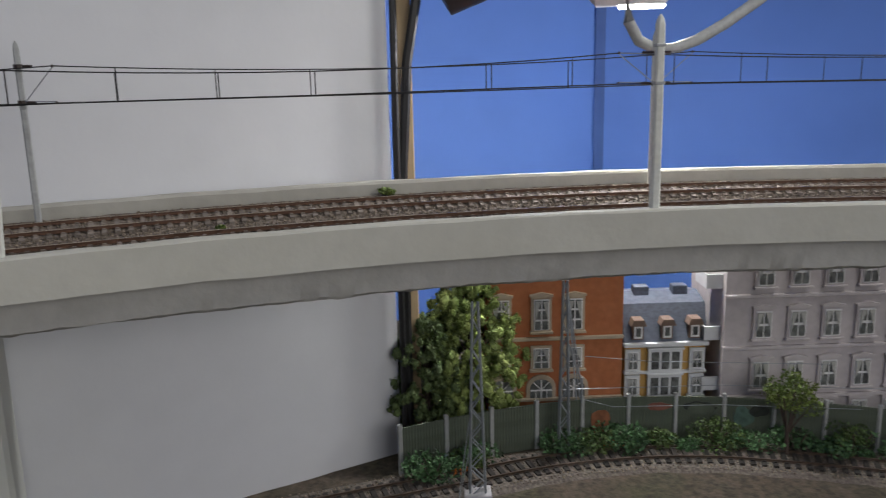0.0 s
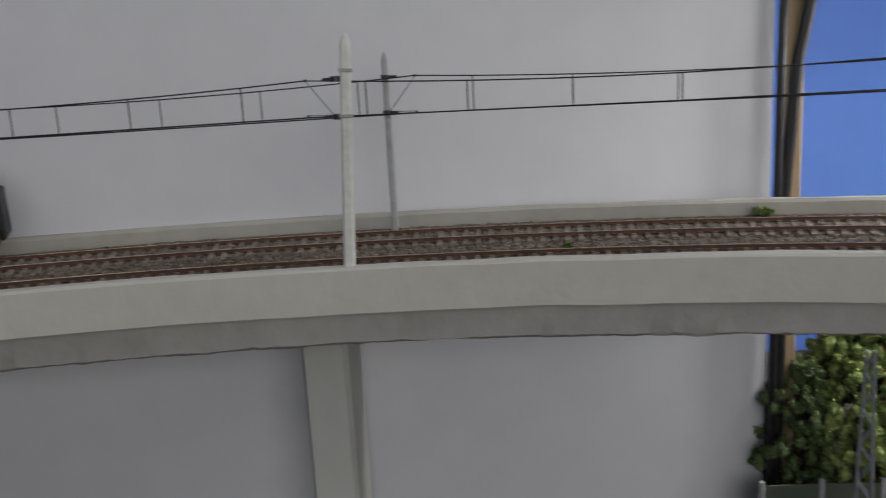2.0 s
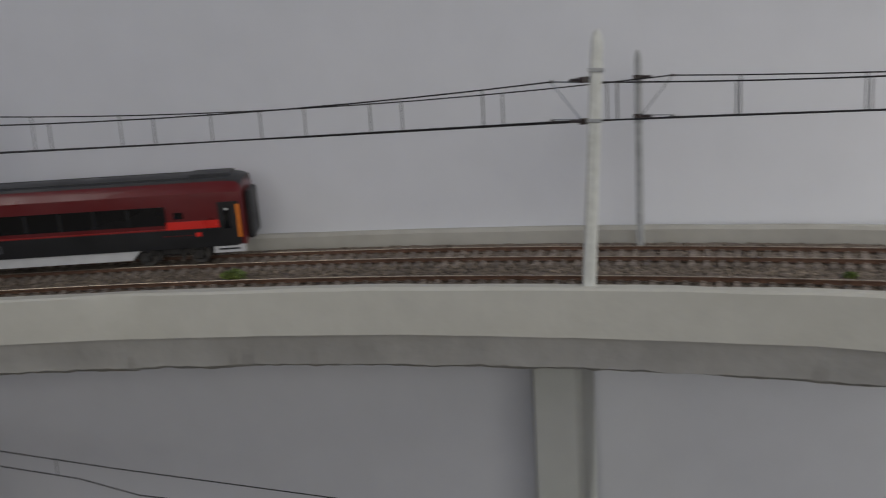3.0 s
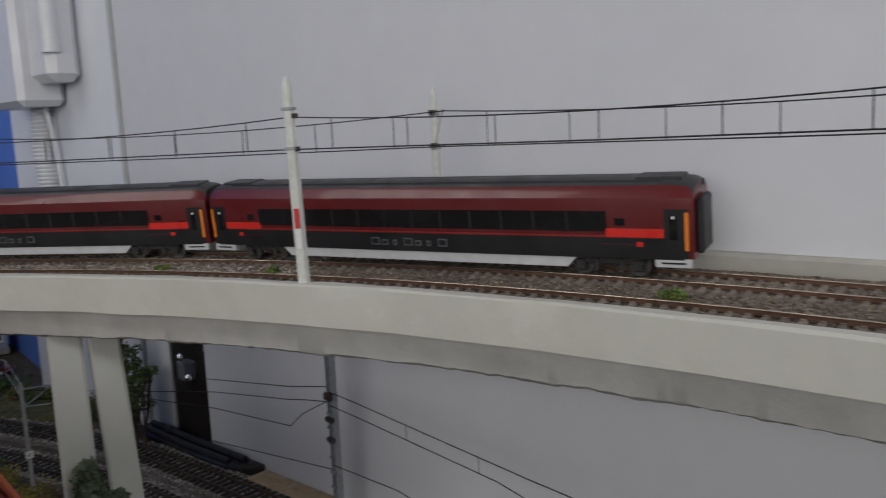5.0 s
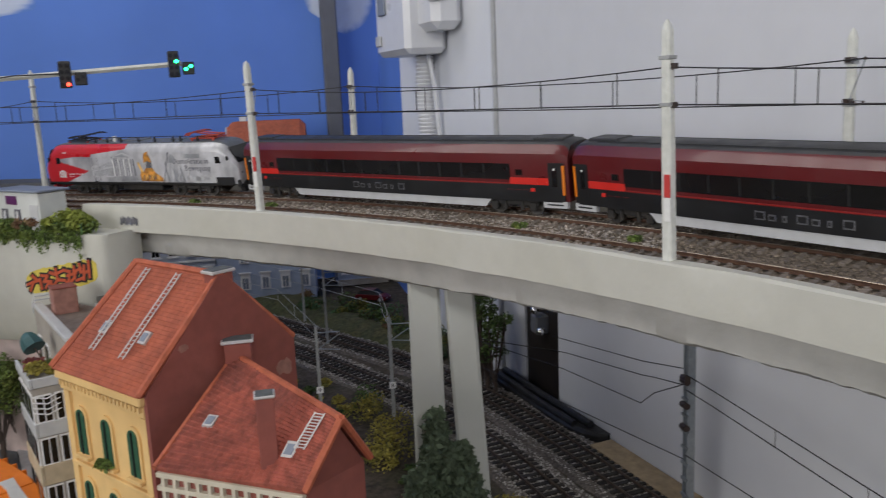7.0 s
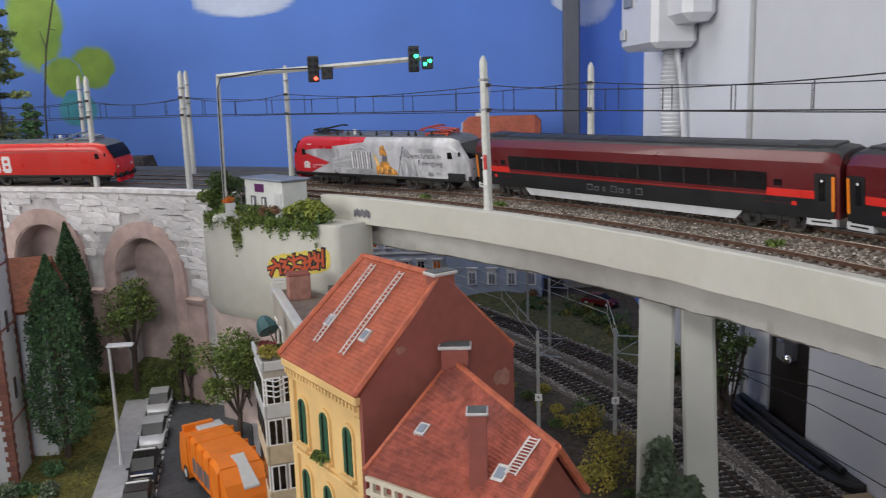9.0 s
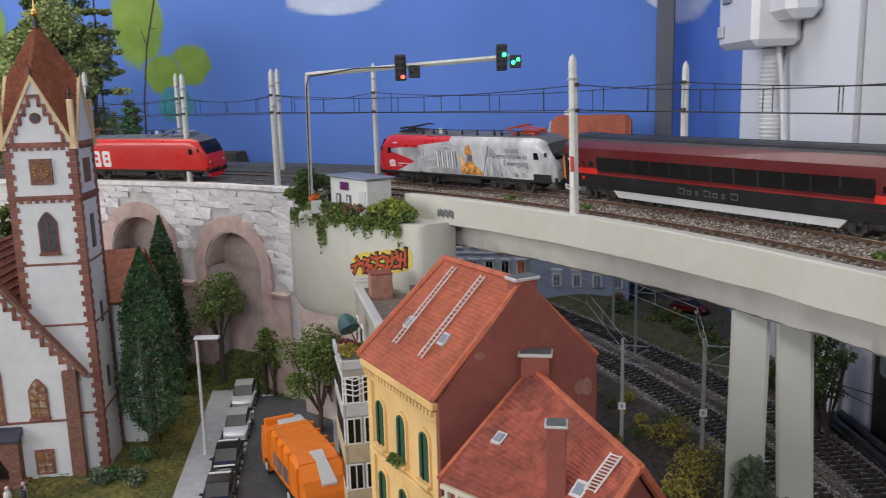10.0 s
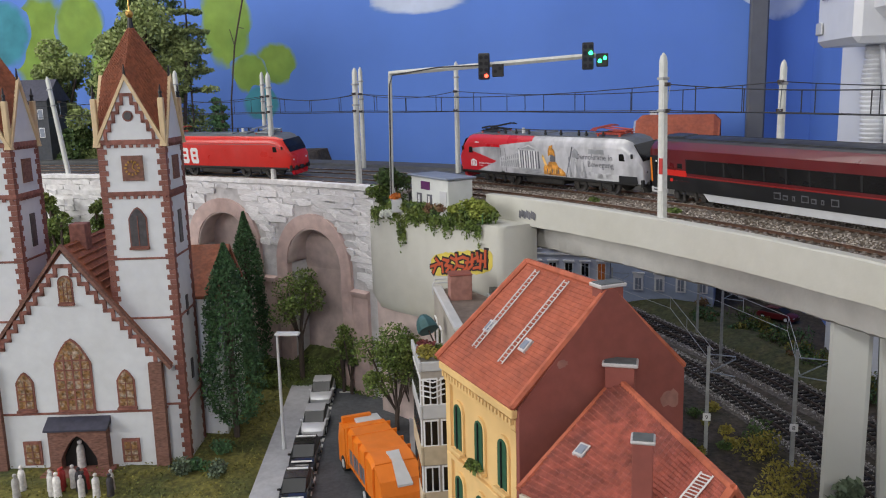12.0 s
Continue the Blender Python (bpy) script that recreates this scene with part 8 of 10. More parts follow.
VERGE = material("dark_olive_verge", (0.052, 0.058, 0.022), 0.95, grain=200, vary=0.5, stain=34, stain_color=(0.085, 0.075, 0.03), stain_amount=0.8, bump=0.9, bump_scale=350)
# green verge with undergrowth between the houses and the lower tracks
bm = bmesh.new()
vg = []
for i in range(41):
    t = i / 40
    row = []
    for j in range(9):
        f = j / 8
        x, y = -1.30 + 0.42 * t - 0.03 * f, -0.075 + 0.262 * t + 0.12 * f * (1 - 0.62 * t)
        row.append(bm.verts.new((x, min(y, wall_y(x) - 0.012), 0.0835 + 0.010 * math.sin(math.pi * min(1, f * 1.1)) + 0.004 * noise.noise((x * 38, y * 38, 2)) * (0 < j < 8))))
    vg.append(row)
for i in range(40):
    for j in range(8):
        bm.faces.new((vg[i][j], vg[i + 1][j], vg[i + 1][j + 1], vg[i][j + 1]))
solid("verge", bm, VERGE, "dark green grassy verge beside the lower tracks", "verge", "structure", soft=60)
rnd = random.Random(61)
for i in range(34):
    t, f = rnd.random(), rnd.uniform(0.25, 0.9)
    x, y = -1.27 + 0.38 * t - 0.03 * f, -0.055 + 0.245 * t + 0.12 * f * (1 - 0.62 * t)
    bush(x, min(y, wall_y(x) - 0.02), 0.088, rnd.uniform(0.007, 0.017), (LEAF_MID, LEAF_DARK, MOSS, LEAF_MID, LEAF_RUST)[i % 5], 1600 + i, "dark green undergrowth on the verge", 260)
for k, (x, y, mat) in enumerate(((-1.180, 0.158, COACH_RED), (-1.205, -0.115, COACH_RED))):
    car(pose(x, y, 0.084, 0, 0, 55), mat, "small parked car beside the lower tracks")

# ---------------------------------------------------------------- fittings on the wall
PLASTIC = material("white_plastic", (0.66, 0.67, 0.70), 0.35, grain=60, vary=0.03)
POST = material("dark_grey_post", (0.115, 0.12, 0.135), 0.6, grain=60, vary=0.08)
WOOD = material("raw_pale_wood", (0.36, 0.27, 0.16), 0.8, grain=160, vary=0.2, stretch=(1, 1, 0.1))
wd = Vector((WALL_SLOPE, -1, 0)).normalized()


def on_wall(x, out, z):
    return Vector((x, wall_y(x), z)) + wd * out


wall_rz = math.degrees(math.atan(WALL_SLOPE))
ub = thing("power_box", "white plastic power box with a rocker switch on the wall", "power box", pose(*on_wall(-0.962, 0.03, 0.417), 0, 0, wall_rz))
bm = bmesh.new()
box(bm, 0, 0, 0, 0.098, 0.048, 0.30, 0.006)
part("case", bm, PLASTIC, ub, soft=30)
bm = bmesh.new()
box(bm, -0.02, -0.0255, 0.045, 0.022, 0.003, 0.045, 0.001)
part("label_plate", bm, HUT_ROOF, ub, "pale blue plate")
bm = bmesh.new()
box(bm, 0.066, 0.008, 0.022, 0.05, 0.034, 0.25, 0.008)
cyl(bm, (0.088, -0.004, 0.05), (0.088, -0.004, 0.26), 0.009, n=14)
part("plug_strip", bm, PLASTIC, ub, "white plug strip", 30)
bm = bmesh.new()
box(bm, -0.035, -0.0258, 0.012, 0.016, 0.002, 0.012, 0.001)
part("rocker_switch", bm, LIGHT_GREY, ub)
hose = thing("conduit", "white ribbed cable conduit on the wall", "conduit")
bm = bmesh.new()
rings = []
for k in range(120):
    u = k / 119 * 41
    c = on_wall(-0.966 + 0.003 * math.sin(u * 0.35), 0.013, 0.43 - 0.0042 * u)
    r = (0.0098, 0.0113, 0.0108)[k % 3]
    rings.append([c + Vector((r * math.cos(2 * math.pi * j / 16), r * math.sin(2 * math.pi * j / 16), 0)) for j in range(16)])
loft(bm, rings)
part("tube", bm, PLASTIC, hose)
bm = bmesh.new()
tube(bm, [on_wall(-0.945, 0.02, 0.44), on_wall(-0.942, 0.012, 0.38), on_wall(-0.936, 0.010, 0.32), on_wall(-0.922, 0.012, 0.285), on_wall(-0.917, 0.012, 0.26)], 0.0028, 8)
cord = part("cord", bm, PLASTIC, hose, "thin white power cord", soft=40)
bm = bmesh.new()
box(bm, -1.335, 0.135, -0.2, 0.022, 0.024, 2.1, 0.002)
tagged(solid("post", bm, POST, "dark grey upright post in front of the blue backdrop", "post"), kind="structure")
bm = bmesh.new()
prism(bm, [(-0.0008, 0), (0.0008, 0), (0.0008, 0.004), (-0.0008, 0.004)], "z", 0.0, 1.9)
solid("panel_joint", bm, LIGHT_GREY, "grey joint strip between wall panels", "trim", "structure", m=pose(*on_wall(-0.8145, 0.0035, 0.0), 0, 0, wall_rz))
# the dark opening with its leaf set back
dk = material("dark_brown_leaf", (0.020, 0.017, 0.016), 0.35, grain=60, vary=0.2)
bm = bmesh.new()
prism(bm, [(DOOR_X0 + 0.0006, wall_y(DOOR_X0) + 0.002), (DOOR_X1 - 0.0006, wall_y(DOOR_X1) + 0.002), (DOOR_X1 - 0.0006, wall_y(DOOR_X1) + 0.016), (DOOR_X0 + 0.0006, wall_y(DOOR_X0) + 0.016)], "z", 0.07, 0.28)
dr = solid("door_1", bm, dk, "dark brown hatch set back in the wall", "door", "structure")
bm = bmesh.new()
c = on_wall(-0.735, 0.002, 0.150)
box(bm, c.x, c.y, c.z, 0.016, 0.014, 0.018, 0.0015)
lt = thing("wall_lock", "grey lock fitting with shiny knobs on the hatch", "lock")
part("lock_case", bm, POST, lt)
bm = bmesh.new()
for dx, dz in ((0.004, 0.026), (0.015, 0.008)):
    q = on_wall(-0.735 + dx, 0.010, 0.148 + dz)
    ball(bm, q, 0.0042, 2)
part("knob", bm, material("polished_knob", (0.8, 0.8, 0.8), 0.12, 1.0), lt, "polished metal knobs", 60)
board = thing("cable_board", "low black rounded board at the foot of the wall", "board")
bm = bmesh.new()
loft(bm, [[tuple(on_wall(x, o, z)) for o, z in ((0.001, 0.08), (w, 0.08), (w, 0.0875), (w * 0.85, 0.0905), (0.001, 0.0915))] for x, w in ((-0.812, 0.019), (-0.70, 0.021), (-0.66, 0.020), (-0.642, 0.016), (-0.630, 0.009), (-0.624, 0.003))])
part("plank", bm, BLACK, board)
for k, (o, z) in enumerate(((0.016, 0.0925), (0.007, 0.0945))):
    bm = bmesh.new()
    tube(bm, [on_wall(-0.80, o, z), on_wall(-0.72, o + 0.002, z), on_wall(-0.655 + 0.012 * k, o, z - 0.001)], 0.0032, 8)
    part("pipe", bm, BLACK, board, "black cable pipe", 40)
bm = bmesh.new()
loft(bm, [[tuple(on_wall(x, o, z)) for o, z in ((0.001, 0.08), (0.022, 0.08), (0.022, 0.0868), (0.001, 0.0872))] for x in (-0.622, -0.55, -0.30)])
tagged(solid("footboard", bm, WOOD, "strip of raw brown board at the wall foot", "board"), kind="structure")

# ---------------------------------------------------------------- lower railway
LOW_B = [(-1.37, -0.16), (-1.26, -0.085), (-1.134, -0.001), (-1.0, 0.085), (-0.882, 0.154), (-0.758, 0.207), (-0.64, 0.235), (-0.523, 0.258), (-0.40, 0.285), (-0.20, 0.325), (0.0, 0.357), (0.13, 0.368), (0.237, 0.365), (0.324, 0.361), (0.405, 0.341), (0.472, 0.306), (0.56, 0.24), (0.66, 0.14), (0.74, 0.0)]
LOW_GRAVEL = material("grey_gravel", (0.13, 0.112, 0.098), 0.95, grain=380, vary=0.5, stain=30, stain_color=(0.09, 0.078, 0.068), stain_amount=0.8, bump=1.0, bump_scale=420)


def spline(points, n):
    """Points along a smooth line through the given ones, at even steps."""
    P = [Vector((*p, 0)) for p in points]
    out = []
    for i in range(len(P) - 1):
        p0, p1, p2, p3 = P[max(i - 1, 0)], P[i], P[i + 1], P[min(i + 2, len(P) - 1)]
        for k in range(20):
            t = k / 20
            out.append(0.5 * ((2 * p1) + (p2 - p0) * t + (2 * p0 - 5 * p1 + 4 * p2 - p3) * t * t + (3 * p1 - p0 - 3 * p2 + p3) * t ** 3))
    out.append(P[-1])
    d = [0.0]
    for a, b in zip(out, out[1:]):
        d.append(d[-1] + (b - a).length)
    res, j = [], 0
    for i in range(n + 1):
        s = d[-1] * i / n
        while j < len(d) - 2 and d[j + 1] < s:
            j += 1
        t = (s - d[j]) / max(1e-9, d[j + 1] - d[j])
        res.append(out[j].lerp(out[j + 1], t))
    return res, d[-1]


def sides(line):
    res = []
    for i, p in enumerate(line):
        d = (line[min(i + 1, len(line) - 1)] - line[max(i - 1, 0)]).normalized()
        res.append(Vector((-d.y, d.x, 0)))
    return res


RAIL_DARK = material("dark_brown_rail", (0.085, 0.06, 0.045), 0.55, 0.4, grain=300, vary=0.3)


def low_track(points, label, n=260):
    root = thing("lower_track", label, "railway track", kind="structure")
    line, length = spline(points, n)
    nn = sides(line)
    for e in (-1, 1):
        bm = bmesh.new()
        rings = []
        for p, s in zip(line, nn):
            c = p + s * e * 0.00825
            rings.append([c + s * u + Vector((0, 0, z)) for u, z in ((-0.0010, 0.0862), (-0.0004, 0.0868), (-0.0006, 0.0882), (0.0006, 0.0882), (0.0004, 0.0868), (0.0010, 0.0862))])
        loft(bm, rings)
        part("rail", bm, RAIL_DARK, root, "dark brown steel rail")
    bm = bmesh.new()
    rings = []
    fine, _ = spline(points, 620)
    for i, (p, s) in enumerate(zip(fine, sides(fine))):
        ring = [p - s * 0.030 + Vector((0, 0, 0.080))]
        for k in range(13):
            u = -0.026 + 0.052 * k / 12
            ring.append(p + s * u + Vector((0, 0, 0.0851 - (0.0022 if k in (0, 12) else 0) + 0.0006 * noise.noise((p.x * 420, p.y * 420, k * 3.3)))))
        ring.append(p + s * 0.030 + Vector((0, 0, 0.080)))
        rings.append(ring)
    loft(bm, rings)
    part("gravel_bed", bm, LOW_GRAVEL, root, "grey gravel bed")
    return root, points, length


low_tracks = [low_track(LOW_B, "lower railway track with dark sleepers on grey gravel")]
LOW_A = [(-1.33, -0.25), (-1.23, -0.16), (-1.10, -0.055), (-0.963, 0.039), (-0.862, 0.093), (-0.765, 0.139), (-0.66, 0.177), (-0.54, 0.199), (-0.42, 0.219), (-0.26, 0.252)]
low_tracks.append(low_track(LOW_A, "lower railway track with dark sleepers beside the wall", 120))


def low_mast(x, y, h, plate=None, arm=0):
    root = thing("lower_mast", "grey catenary mast of the lower line", "mast", pose(x, y, 0.083), "masts of the lower line")
    bm = bmesh.new()
    loft(bm, [[(u * k, v * k, z) for u, v in ((-1, -0.7), (1, -0.7), (1, 0.7), (-1, 0.7))] for z, k in ((-0.002, 0.0022), (h, 0.0017))])
    part("pole", bm, MAST_GREY, root)
    if arm:
        bm = bmesh.new()
        for z0, z1 in ((h - 0.006, h - 0.004), (h - 0.022, h - 0.006), (h - 0.021, h - 0.0205)):
            tube(bm, [(0, 0, z0), (arm * 0.010, 0.020 * abs(arm), z1)], 0.00055, 5)
        part("arm", bm, STEEL, root, "thin steel bracket")
    if plate:
        bm = bmesh.new()
        box(bm, 0.0026, 0, 0.030, 0.0006, 0.0062, 0.0062)
        pl = part("number_plate", bm, WHITE, root, "small white mast plate")
        lettering(plate, 0.005, BLACK, pl, Matrix.Translation((0.0030, -0.0014, 0.0313)) @ pose(0, 0, 0, 90, 0, 90), "black digit")


low_mast(-0.745, 0.048, 0.092, "9", 1)
low_mast(-0.735, 0.113, 0.096, "8", 1)
low_mast(-0.985, 0.075, 0.095, None, 1)
low_mast(-0.90, 0.175, 0.095, None, -1)
low_mast(-1.10, 0.055, 0.095, None, 1)
low_mast(-1.03, -0.045, 0.095, None, 1)
# strong steel mast near the wall with insulators, and its wires
sm_ = thing("steel_mast", "dark weathered steel mast with insulators near the wall", "mast", pose(-0.477, 0.2655, 0.083))
bm = bmesh.new()
for e in (-1, 1):
    box(bm, e * 0.0022, 0, -0.002, 0.0012, 0.0055, 0.185)
box(bm, 0, 0, -0.002, 0.0040, 0.0012, 0.185)
for k in range(9):
    box(bm, 0.0015, -0.0034, 0.006 + 0.011 * k, 0.0085, 0.0014, 0.0018)
part("pole", bm, STEEL, sm_, "weathered steel column")
bm = bmesh.new()
for z in (0.106, 0.090, 0.108, 0.075):
    cyl(bm, (-0.0035, -0.003, z), (0.0045, -0.004, z + 0.001), 0.0022, n=8)
part("insulator", bm, INSULATOR, sm_, "dark insulators")
lw = thing("lower_overhead_line", "black overhead wires of the lower line", "overhead line")
for i, pts in enumerate(([(-0.475, 0.2625, 0.194), (-0.449, 0.266, 0.192), (-0.303, 0.290, 0.175), (-0.167, 0.315, 0.160), (-0.150, 0.3605, 0.112)], [(-0.475, 0.2625, 0.184), (-0.449, 0.266, 0.182), (-0.327, 0.287, 0.167), (-0.288, 0.293, 0.158), (-0.20, 0.310, 0.150), (-0.150, 0.3605, 0.110)],
            [(-0.480, 0.2625, 0.197), (-0.518, 0.253, 0.191), (-0.640, 0.233, 0.176)], [(-0.480, 0.2625, 0.186), (-0.506, 0.256, 0.183), (-0.518, 0.253, 0.181), (-0.619, 0.236, 0.168), (-0.735, 0.116, 0.172)], [(-0.520, 0.253, 0.160), (-0.620, 0.235, 0.154), (-0.76, 0.19, 0.146)],
            [(-0.479, 0.262, 0.136), (-0.624, 0.235, 0.124), (-0.78, 0.20, 0.112)], [(-0.475, 0.262, 0.140), (-0.41, 0.272, 0.139), (-0.30, 0.29, 0.118)], [(-0.480, 0.2625, 0.186), (-0.506, 0.256, 0.172), (-0.520, 0.253, 0.160)],
            [(-0.735, 0.116, 0.172), (-0.87, 0.125, 0.170), (-0.985, 0.06, 0.172), (-1.10, -0.02, 0.172)], [(-0.735, 0.116, 0.158), (-0.87, 0.125, 0.156), (-0.985, 0.06, 0.158), (-1.10, -0.02, 0.158)],
            [(-0.745, 0.052, 0.172), (-0.93, 0.02, 0.170), (-1.10, -0.10, 0.170)], [(-0.745, 0.052, 0.160), (-0.93, 0.02, 0.158), (-1.10, -0.10, 0.158)])):
    bm = bmesh.new()
    tube(bm, pts, 0.00036 if i < 8 else 0.00024, 5)
    part("wire", bm, WIRE if i < 8 else LIGHT_GREY, lw, "" if i < 8 else "pale grey wire")
for a, b in (((-0.40, 0.2745, 0.1865), (-0.40, 0.2745, 0.1760)), ((-0.34, 0.2845, 0.1795), (-0.34, 0.2845, 0.1685)), ((-0.87, 0.125, 0.170), (-0.87, 0.125, 0.156)), ((-0.93, 0.091, 0.171), (-0.93, 0.091, 0.157)), ((-0.80, 0.121, 0.171), (-0.80, 0.121, 0.157)), ((-0.85, 0.034, 0.171), (-0.85, 0.034, 0.159)), ((-0.93, 0.02, 0.170), (-0.93, 0.02, 0.158))):
    bm = bmesh.new()
    tube(bm, [a, b], 0.00025, 4)
    part("dropper", bm, WIRE if a[0] > -0.5 else LIGHT_GREY, lw)
rnd = random.Random(5)
for i in range(34):
    x, y = rnd.uniform(-0.86, -0.52), 0
    y = 0.03 + (x + 0.8) * 0.22 + rnd.uniform(-0.05, 0.04)
    bush(x, y, 0.083, rnd.uniform(0.004, 0.010), (DRY, MOSS, LEAF_MID, BLOSSOM_LIT_PANE)[i % 4 if i % 9 == 0 else i % 3], 1000 + i, "dry yellow-green weeds beside the lower tracks", 220)
for i in range(22):
    t = i / 21
    bush(-1.16 + 0.30 * t + rnd.uniform(-0.02, 0.02), 0.118 + 0.105 * t + rnd.uniform(-0.01, 0.012), 0.083, rnd.uniform(0.012, 0.026), (LEAF_MID, LEAF_DARK, MOSS)[i % 3], 1100 + i, "dark green undergrowth beside the lower tracks", 260)
LEAF_PINE = material("grey_green_pine", (0.085, 0.115, 0.07), 0.8, grain=260, vary=0.4, stain=45, stain_color=(0.06, 0.09, 0.05), stain_amount=0.7)
for i, (x, y, h, w) in enumerate(((-0.500, 0.104, 0.098, 0.026), (-0.508, 0.122, 0.070, 0.022), (-0.497, 0.090, 0.060, 0.018))):
    conifer(x, y, 0.083, h, w, 1200 + i, LEAF_PINE, "grey-green drooping pine at the pillar foot")
for i, (x, y, s) in enumerate(((-0.520, 0.152, 0.018), (-0.535, 0.166, 0.014), (-0.505, 0.140, 0.014))):
    bush(x, y, 0.083, s, DRY, 1220 + i, "yellow-green shrub at the pillar foot", 500, 0.0015)
for i, (x, y, s) in enumerate(((-0.746, 0.088, 0.020), (-0.772, 0.094, 0.017), (-0.656, 0.098, 0.024), (-0.687, 0.104, 0.022), (-0.721, -0.01, 0.016), (-0.672, 0.0, 0.02), (-0.640, 0.085, 0.017))):
    bush(x, y, 0.083, s, (DRY, LEAF_MID, DRY)[i % 3], 1240 + i, "dry yellow-green grass clump beside the lower tracks", 480, 0.0016, 1.1)
for i in range(4):
    p = Vector((-0.795 + 0.012 * i, 0.205 + 0.004 * i, 0.083))
    broad_tree(p.x, p.y, p.z, 0.15 - 0.02 * i, 0.02, LEAF_MID, 1230 + i, "dark climbing shrub beside the wall strip", 900, 0.15)

# ---------------------------------------------------------------- town to the east
BRICK_ORANGE = material("orange_brown_plaster", (0.40, 0.14, 0.055), 0.85, grain=200, vary=0.1, stain=40, stain_color=(0.33, 0.11, 0.045), stain_amount=0.5)
SAND = material("sandstone_trim", (0.46, 0.38, 0.28), 0.8, grain=200, vary=0.1)
MUSTARD = material("mustard_plaster", (0.48, 0.29, 0.09), 0.85, grain=200, vary=0.1)
LILAC_GREY = material("lilac_grey_plaster", (0.52, 0.48, 0.49), 0.85, grain=160, vary=0.08, stain=30, stain_amount=0.25)
MANSARD = material("blue_grey_slate", (0.085, 0.10, 0.135), 0.6, grain=260, vary=0.2, stretch=(1, 1, 2))
FENCE = material("green_grey_fence", (0.095, 0.115, 0.085), 0.85, grain=160, vary=0.15, stain=40, stain_amount=0.4)
CURTAINED = material("curtained_glass", (0.15, 0.16, 0.155), 0.25, grain=160, vary=0.5, stain=90, stain_color=(0.05, 0.05, 0.055), stain_amount=0.8)
CURTAIN = material("white_net_curtain", (0.42, 0.42, 0.40), 0.9, grain=300, vary=0.15)
FOAM_DARK = material("dark_foam_flock", (0.10, 0.145, 0.05), 0.85, grain=260, vary=0.45, stain=45, stain_color=(0.05, 0.075, 0.03), stain_amount=0.7, bump=0.8, bump_scale=500)
FOAM_LEAF = material("foam_flock_leaf", (0.23, 0.29, 0.085), 0.85, grain=260, vary=0.45, stain=45, stain_color=(0.11, 0.17, 0.045), stain_amount=0.7)
SPRAY_ORANGE = material("orange_spray_paint", (0.22, 0.085, 0.04), 0.85, grain=200, vary=0.3)
SPRAY_RED = material("dull_red_spray_paint", (0.19, 0.075, 0.055), 0.85, grain=200, vary=0.3)
SPRAY_DARK = material("dark_spray_paint", (0.035, 0.04, 0.035), 0.85, grain=200, vary=0.3)
SPRAY_TEAL = material("teal_spray_paint", (0.085, 0.14, 0.115), 0.85, grain=200, vary=0.3)
DORMER = material("brown_dormer_hood", (0.16, 0.11, 0.085), 0.8, grain=200, vary=0.2)
town = pose(0.308, 0.417, 0, 0, 0, -18.93)


def town_window(parent, x, z0, w, h, y=0.0, hood=True, bars=2, trim=None):
    trim = trim or SAND
    bm = bmesh.new()
    box(bm, x, y - 0.0008, z0 - 0.0012, w + 0.004, 0.0024, h + 0.003)
    win = part("window", bm, trim, parent, "pale stone window surround")
    bm = bmesh.new()
    box(bm, x, y - 0.0014, z0, w, 0.0024, h)
    part("window_frame", bm, WHITE, win)
    bm = bmesh.new()
    for i in range(2):
        for j in range(bars + 1):
            box(bm, x + (i - 0.5) * w * 0.48, y - 0.0019, z0 + h * (j + 0.08) / (bars + 1), w * 0.38, 0.0024, h * 0.8 / (bars + 1))
    part("pane", bm, CURTAINED, win)
    bm = bmesh.new()
    zt = z0 + h * 0.93
    for s in (-1, 1):
        prism(bm, [(x + s * w * 0.43, z0 + h * 0.25), (x + s * w * 0.43, zt), (x + s * w * 0.08, zt), (x + s * w * 0.30, z0 + h * 0.5)][::s], "y", y - 0.0034, y - 0.0030)
    part("curtain", bm, CURTAIN, win)
    bm = bmesh.new()
    box(bm, x, y - 0.0018, z0 - 0.0030, w + 0.006, 0.0044, 0.0018, 0.0003)
    part("sill", bm, trim, win)
    if hood:
        bm = bmesh.new()
        prism(bm, [(x - w / 2 - 0.003, z0 + h + 0.002), (x + w / 2 + 0.003, z0 + h + 0.002), (x + w / 2 + 0.003, z0 + h + 0.0035), (x, z0 + h + 0.0055), (x - w / 2 - 0.003, z0 + h + 0.0035)], "y", y - 0.0035, y)
        part("hood", bm, trim, win)
    return win


